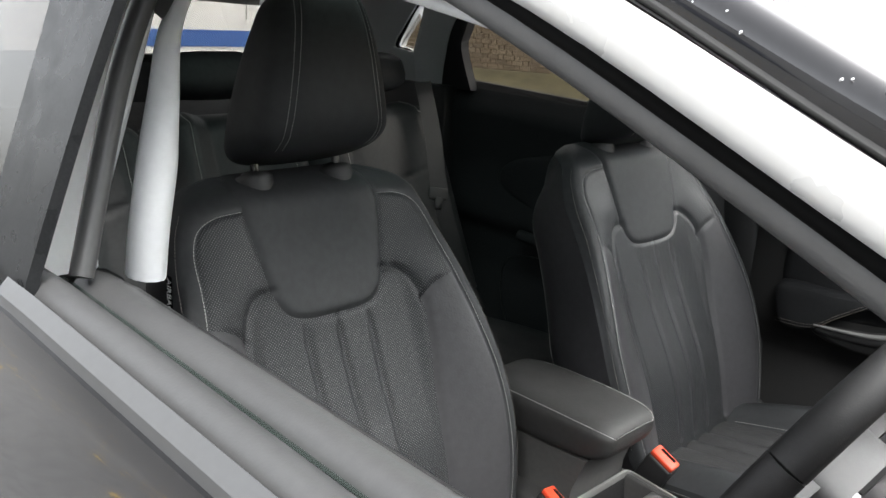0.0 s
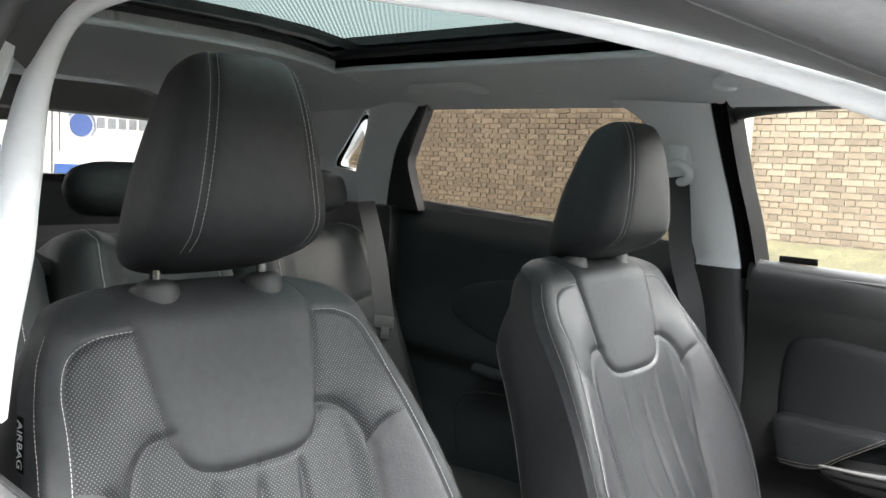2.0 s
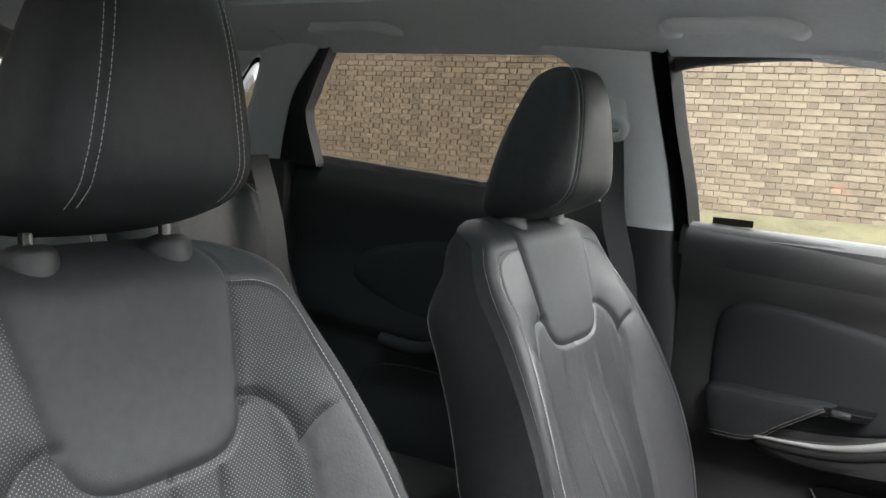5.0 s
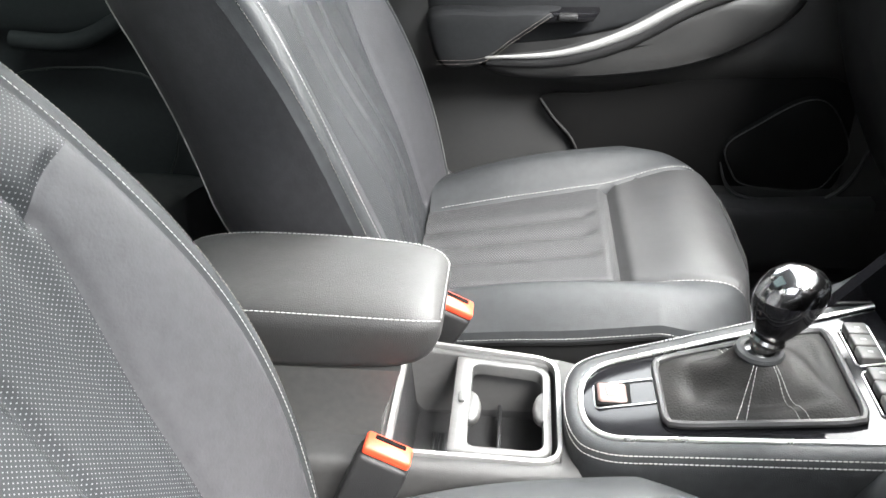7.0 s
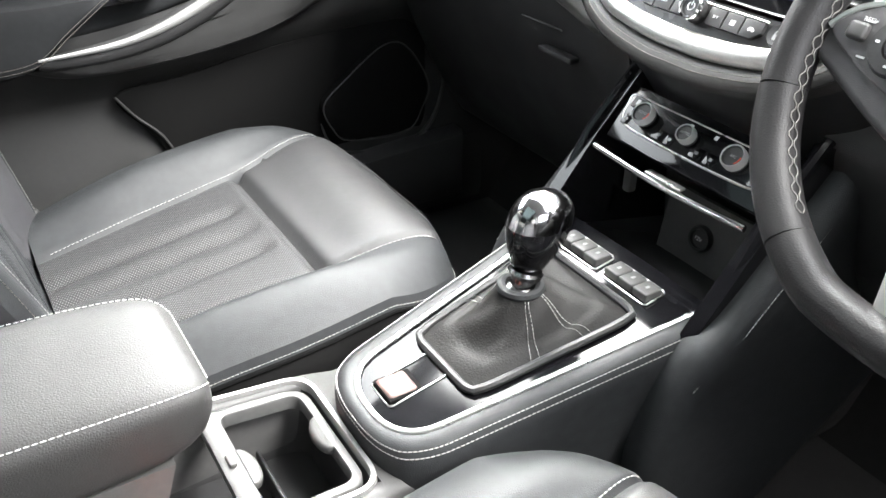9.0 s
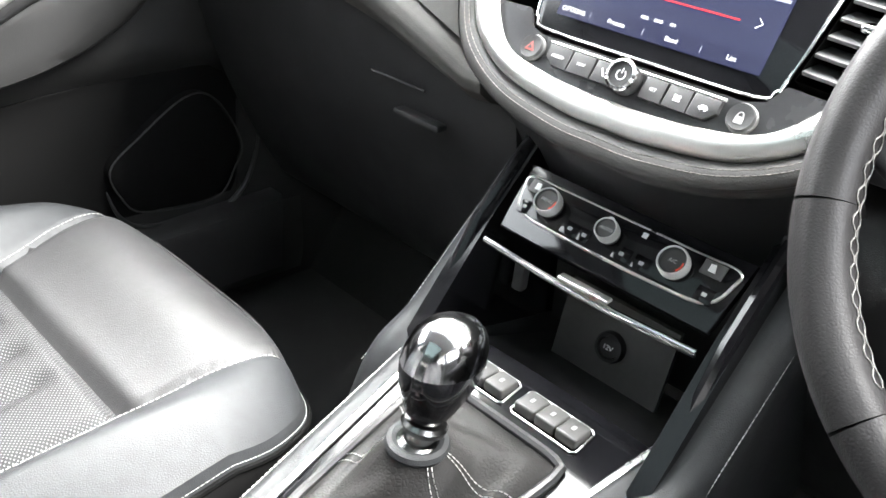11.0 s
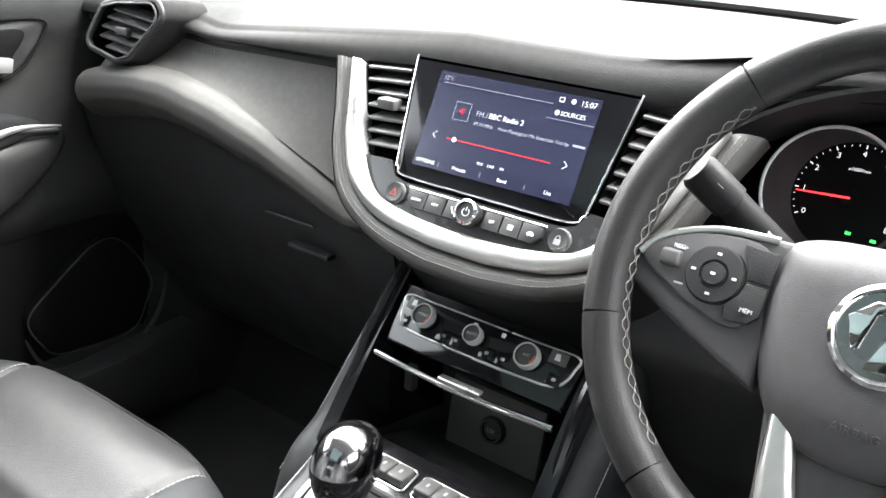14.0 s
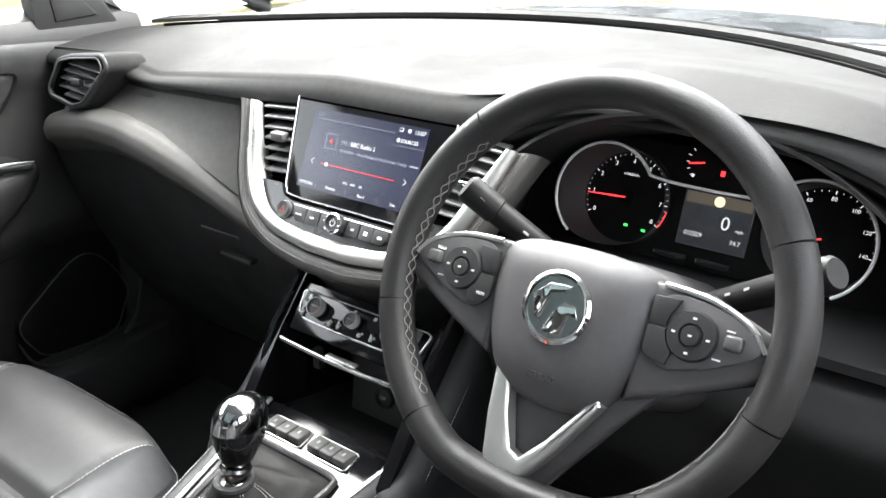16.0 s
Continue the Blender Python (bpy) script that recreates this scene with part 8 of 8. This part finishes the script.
def brick_mat(name, source):
    """Buff brick that varies from piece to piece; source: the node and socket of the random number."""
    m = mat(name, (0.30, 0.30, 0.30), 0.85, bump=0.6, bscale=90, var=0.22, vscale=9)
    nt = m.node_tree
    b = nt.nodes["Principled BSDF"]
    rnd = nt.nodes.new(source[0])
    ramp = nt.nodes.new("ShaderNodeValToRGB")
    cr = ramp.color_ramp
    cr.elements[0].position, cr.elements[0].color = 0.0, (0.50, 0.385, 0.27, 1)
    cr.elements[1].position, cr.elements[1].color = 1.0, (0.72, 0.56, 0.385, 1)
    for p, c in ((0.18, (0.56, 0.43, 0.30)), (0.40, (0.64, 0.49, 0.335)), (0.75, (0.80, 0.635, 0.45))):
        cr.elements.new(p).color = (*c, 1)
    mx = nt.nodes.new("ShaderNodeVectorMath")
    mx.operation = 'MULTIPLY'
    nt.links.new(rnd.outputs[source[1]], ramp.inputs[0])
    nt.links.new(b.inputs["Base Color"].links[0].from_socket, mx.inputs[0])
    nt.links.new(ramp.outputs[0], mx.inputs[1])
    nt.links.new(mx.outputs[0], b.inputs["Base Color"])
    return m


BRICK = brick_mat("buff_brick", ("ShaderNodeNewGeometry", "Random Per Island"))
BRICK1 = brick_mat("single_buff_brick", ("ShaderNodeObjectInfo", "Random"))
MORTAR = mat("pale_mortar", (0.45, 0.405, 0.325), 0.95, bump=0.5, bscale=80)
WY = 9.20
wall = tagged(part("wall_brick", rbox((-6, WY + 0.21, 1.5), (44, 0.4, 3.0), 0), MORTAR), "buff brick boundary wall with pale mortar", "wall", kind="structure")
tagged(part("pier", rbox((-3.49, WY - 0.045, 1.5), (0.20, 0.10, 3.0), 0.012), mat("pale_render", (0.55, 0.50, 0.38), 0.9, bump=0.4, bscale=40)), "pale concrete pier against the brick wall", "pier", kind="structure")
tagged(part("window_sticker", rbox((0.024, 0.7455, 1.1440), (0.072, 0.0012, 0.013), 0.0004, 1), HOLE), "slim black sticker at the foot of the window glass", "sticker")

VANW = mat("white_van_paint", (0.72, 0.73, 0.73), 0.35, coat=0.3)
van = thing("van", (-8.0, 3.4, 0), "white panel van with a blue disc and side stripe, parked", "van")
side = [(-2.4, 0.35), (-2.4, 2.2), (-2.1, 2.45), (1.3, 2.45), (1.75, 2.1), (2.1, 1.45), (2.8, 1.2), (2.9, 0.9), (2.9, 0.35)]
vm = pose(-8.0, 3.4, 0, 0, 0, -90)


def vloc(x, y, z):
    return vm @ Vector((x, y, z))


part("body", loft([[vloc(x, y, z) for x, z in side] for y in (-0.95, 0.95)]), VANW, van, "white body", sharp=30)
for sgn in (-1, 1):
    part("side_stripe", loft([[vloc(x, sgn * d, z) for x, z in ((-2.3, 0.98), (0.9, 0.98), (0.9, 1.14), (-2.3, 1.14))] for d in (0.95, 0.958)]), mat("blue_vinyl", (0.05, 0.12, 0.35), 0.4), van, "blue side stripe")
    part("logo_disc", revolve([(0.001, 0), (0.105, 0), (0.105, 0.01), (0.001, 0.01)], 32, vm @ basis((0.66, sgn * 0.95, 1.5), (1, 0, 0), (0, sgn, 0))), mat("blue_disc", (0.06, 0.11, 0.30), 0.4), van, "dark blue round mark")
    part("logo_arc", sweep([vm @ Vector((0.66 + 0.135 * math.cos(q), sgn * 0.955, 1.5 + 0.135 * math.sin(q))) for q in np.linspace(0.6, 3.9, 24)], ring(0.012, 6)), bpy.data.materials["dark_vinyl_grey"] if "dark_vinyl_grey" in bpy.data.materials else mat("dark_vinyl_grey", (0.25, 0.29, 0.36), 0.5), van, "grey arc round the mark")
    for k in range(5):
        part("unread_letter", rbox((0, 0, 0), (0.075, 0.008, 0.10), 0, 1, vm @ pose(0.47 - k * 0.105, sgn * 0.953, 1.53)), bpy.data.materials["dark_vinyl"] if "dark_vinyl" in bpy.data.materials else mat("dark_vinyl", (0.20, 0.22, 0.25), 0.5), van)
    part("panel_line", sweep([vloc(x, sgn * 0.951, z) for x, z in ((0.92, 0.5), (0.92, 2.2))], ring(0.006, 6)), GREYPL, van)
    part("panel_line", sweep(smooth_line([vloc(x, sgn * 0.951, z) for x, z in ((0.85, 1.25), (0.85, 1.95), (0.75, 2.05), (-0.3, 2.05), (-0.4, 1.95), (-0.4, 1.25))], 4), ring(0.006, 6)), GREYPL, van)
    part("side_window", loft([[vloc(x, sgn * d, z) for x, z in ((1.0, 1.5), (1.85, 1.5), (1.55, 2.05), (1.0, 2.05))] for d in (0.95, 0.957)]), HOLE, van)
    for wx in (-1.5, 1.9):
        part("wheel", revolve([(0.001, 0), (0.33, 0), (0.33, 0.2), (0.001, 0.2)], 28, vm @ basis((wx, sgn * 0.8, 0.33), (1, 0, 0), (0, sgn, 0))), RUBBER, van)


# ---- low clad building on the driver's side, mirrored in the paint ----
CLAD = mat("grey_cladding", (0.20, 0.205, 0.21), 0.5, var=0.2, vscale=0.8)
shed = thing("shed", (-8.0, -13.0, 0), "long grey clad industrial shed across the yard", "building")
prof_ = []
for k in range(121):
    x = -30 + 40 * k / 120
    prof_ += [(x, -13.0, 0), (x + 0.10, -13.0, 0), (x + 0.13, -12.94, 0), (x + 0.22, -12.94, 0)]
part("wall", loft([prof_, [(x, y, 5.4) for x, y, z in prof_]], caps=False, closed=False), CLAD, shed, "ribbed grey wall cladding", sharp=20)
part("roof", loft([[(x, y, z) for y, z in ((-12.8, 5.35), (-12.8, 5.55), (-20, 7.4), (-20, 7.2))] for x in (-30, 10)]), CLAD, shed, "shallow grey roof")
part("roller_door", rbox((-9.0, -12.92, 1.5), (3.2, 0.08, 3.0), 0.01), mat("dark_blue_door", (0.05, 0.06, 0.08), 0.5), shed, "dark roller door")
part("roller_door", rbox((-17.0, -12.92, 1.5), (3.2, 0.08, 3.0), 0.01), bpy.data.materials["dark_blue_door"], shed, "dark roller door")

# unseen trees added ahead of the car to darken the bonnet and paint
rng = random.Random(9)
V, F = [], []
for k in range(10000):
    y = rng.uniform(-16, 12)
    top = 7.4 + 0.7 * math.sin(y * 0.9) + 0.4 * math.sin(y * 2.3 + 1)
    c = Vector((21.0 + rng.uniform(-1.6, 1.6), 1.8 * y, top * rng.random() ** 0.8))
    a, b = Vector((rng.gauss(0, 1), rng.gauss(0, 1), rng.gauss(0, 1))).normalized(), Vector((rng.gauss(0, 1), rng.gauss(0, 1), rng.gauss(0, 1))).normalized()
    r = rng.uniform(0.12, 0.30)
    n = len(V)
    V += [tuple(c + a * r), tuple(c + b * r * 0.6), tuple(c - a * r), tuple(c - b * r * 0.6)]
    F.append((n, n + 1, n + 2, n + 3))
core = sheet(lambda s, t: (22.2 + 0.5 * math.sin(17 * s + 5 * t), -32 + 60 * s, (6.9 + 0.5 * math.sin(s * 29) + 0.25 * math.sin(s * 71 + 1)) * t), 80, 10, (0.8, 0, 0))
V, F = join((V, F), core)
tagged(part("hedge_trees", (V, F), mat("autumn_foliage", (0.07, 0.075, 0.03), 0.7, var=0.4, vscale=2.0)), "unseen row of trees added to darken the reflections", "trees", kind="stuff")

# fallen leaves on the yard beside the driver's door, seen in the paint
rng = random.Random(21)
V, F = [], []
for k in range(420):
    c = Vector((rng.uniform(-7, 2.5), rng.uniform(-8, -1.3), 0.004 + 0.01 * rng.random()))
    a, r = rng.uniform(0, 6.28), rng.uniform(0.025, 0.055)
    u, w = Vector((math.cos(a), math.sin(a), rng.uniform(-0.1, 0.1))), Vector((-math.sin(a), math.cos(a), rng.uniform(-0.1, 0.1)))
    n = len(V)
    V += [tuple(c + u * r), tuple(c + w * r * 0.55 + Vector((0, 0, 0.004))), tuple(c - u * r), tuple(c - w * r * 0.55 + Vector((0, 0, 0.004)))]
    F.append((n, n + 1, n + 2, n + 3))
tagged(part("fallen_leaves", (V, F), mat("yellow_leaf", (0.42, 0.27, 0.06), 0.6, var=0.4, vscale=3)), "yellow fallen leaves scattered on the wet yard", "leaves", kind="stuff")

# bricks of the boundary wall in Flemish bond: the stretch seen through the front window singly, the rest joined
rng = random.Random(4)
V, F = [], []
ONE = {}
for row in range(39):
    z = 0.01 + row * 0.075
    x = -16.0 - (0.164 if row % 2 else 0.0)
    long_ = True
    while x < 2.5:
        w = 0.215 if long_ else 0.1025
        g, h = 0.003, 0.065
        d = -0.010 - rng.random() * 0.005
        near = -3.35 < x < -1.0 and 0.60 < z < 2.0
        Q = [(0, 0.012, 0), (w, 0.012, 0), (w, 0.012, h), (0, 0.012, h), (g, d, g), (w - g, d, g), (w - g, d, h - g), (g, d, h - g)]
        T = [(4, 5, 6, 7), (0, 1, 5, 4), (1, 2, 6, 5), (2, 3, 7, 6), (3, 0, 4, 7)]
        if near:
            if long_ not in ONE:
                me = bpy.data.meshes.new("brick")
                me.from_pydata(Q, [], T)
                me.materials.append(BRICK1)
                ONE[long_] = me
            ob = new("brick", ONE[long_])
            ob.parent = wall
            ob.location = (x, WY + 0.004 * rng.random(), z)
        else:
            n = len(V)
            V += [(x + a, WY + b, z + c) for a, b, c in Q]
            F += [tuple(n + i for i in q) for q in T]
        x += w + 0.010
        long_ = not long_
bricks = part("bricks", (V, F), BRICK, wall, "", sharp=20)
bricks["kind"] = "stuff"
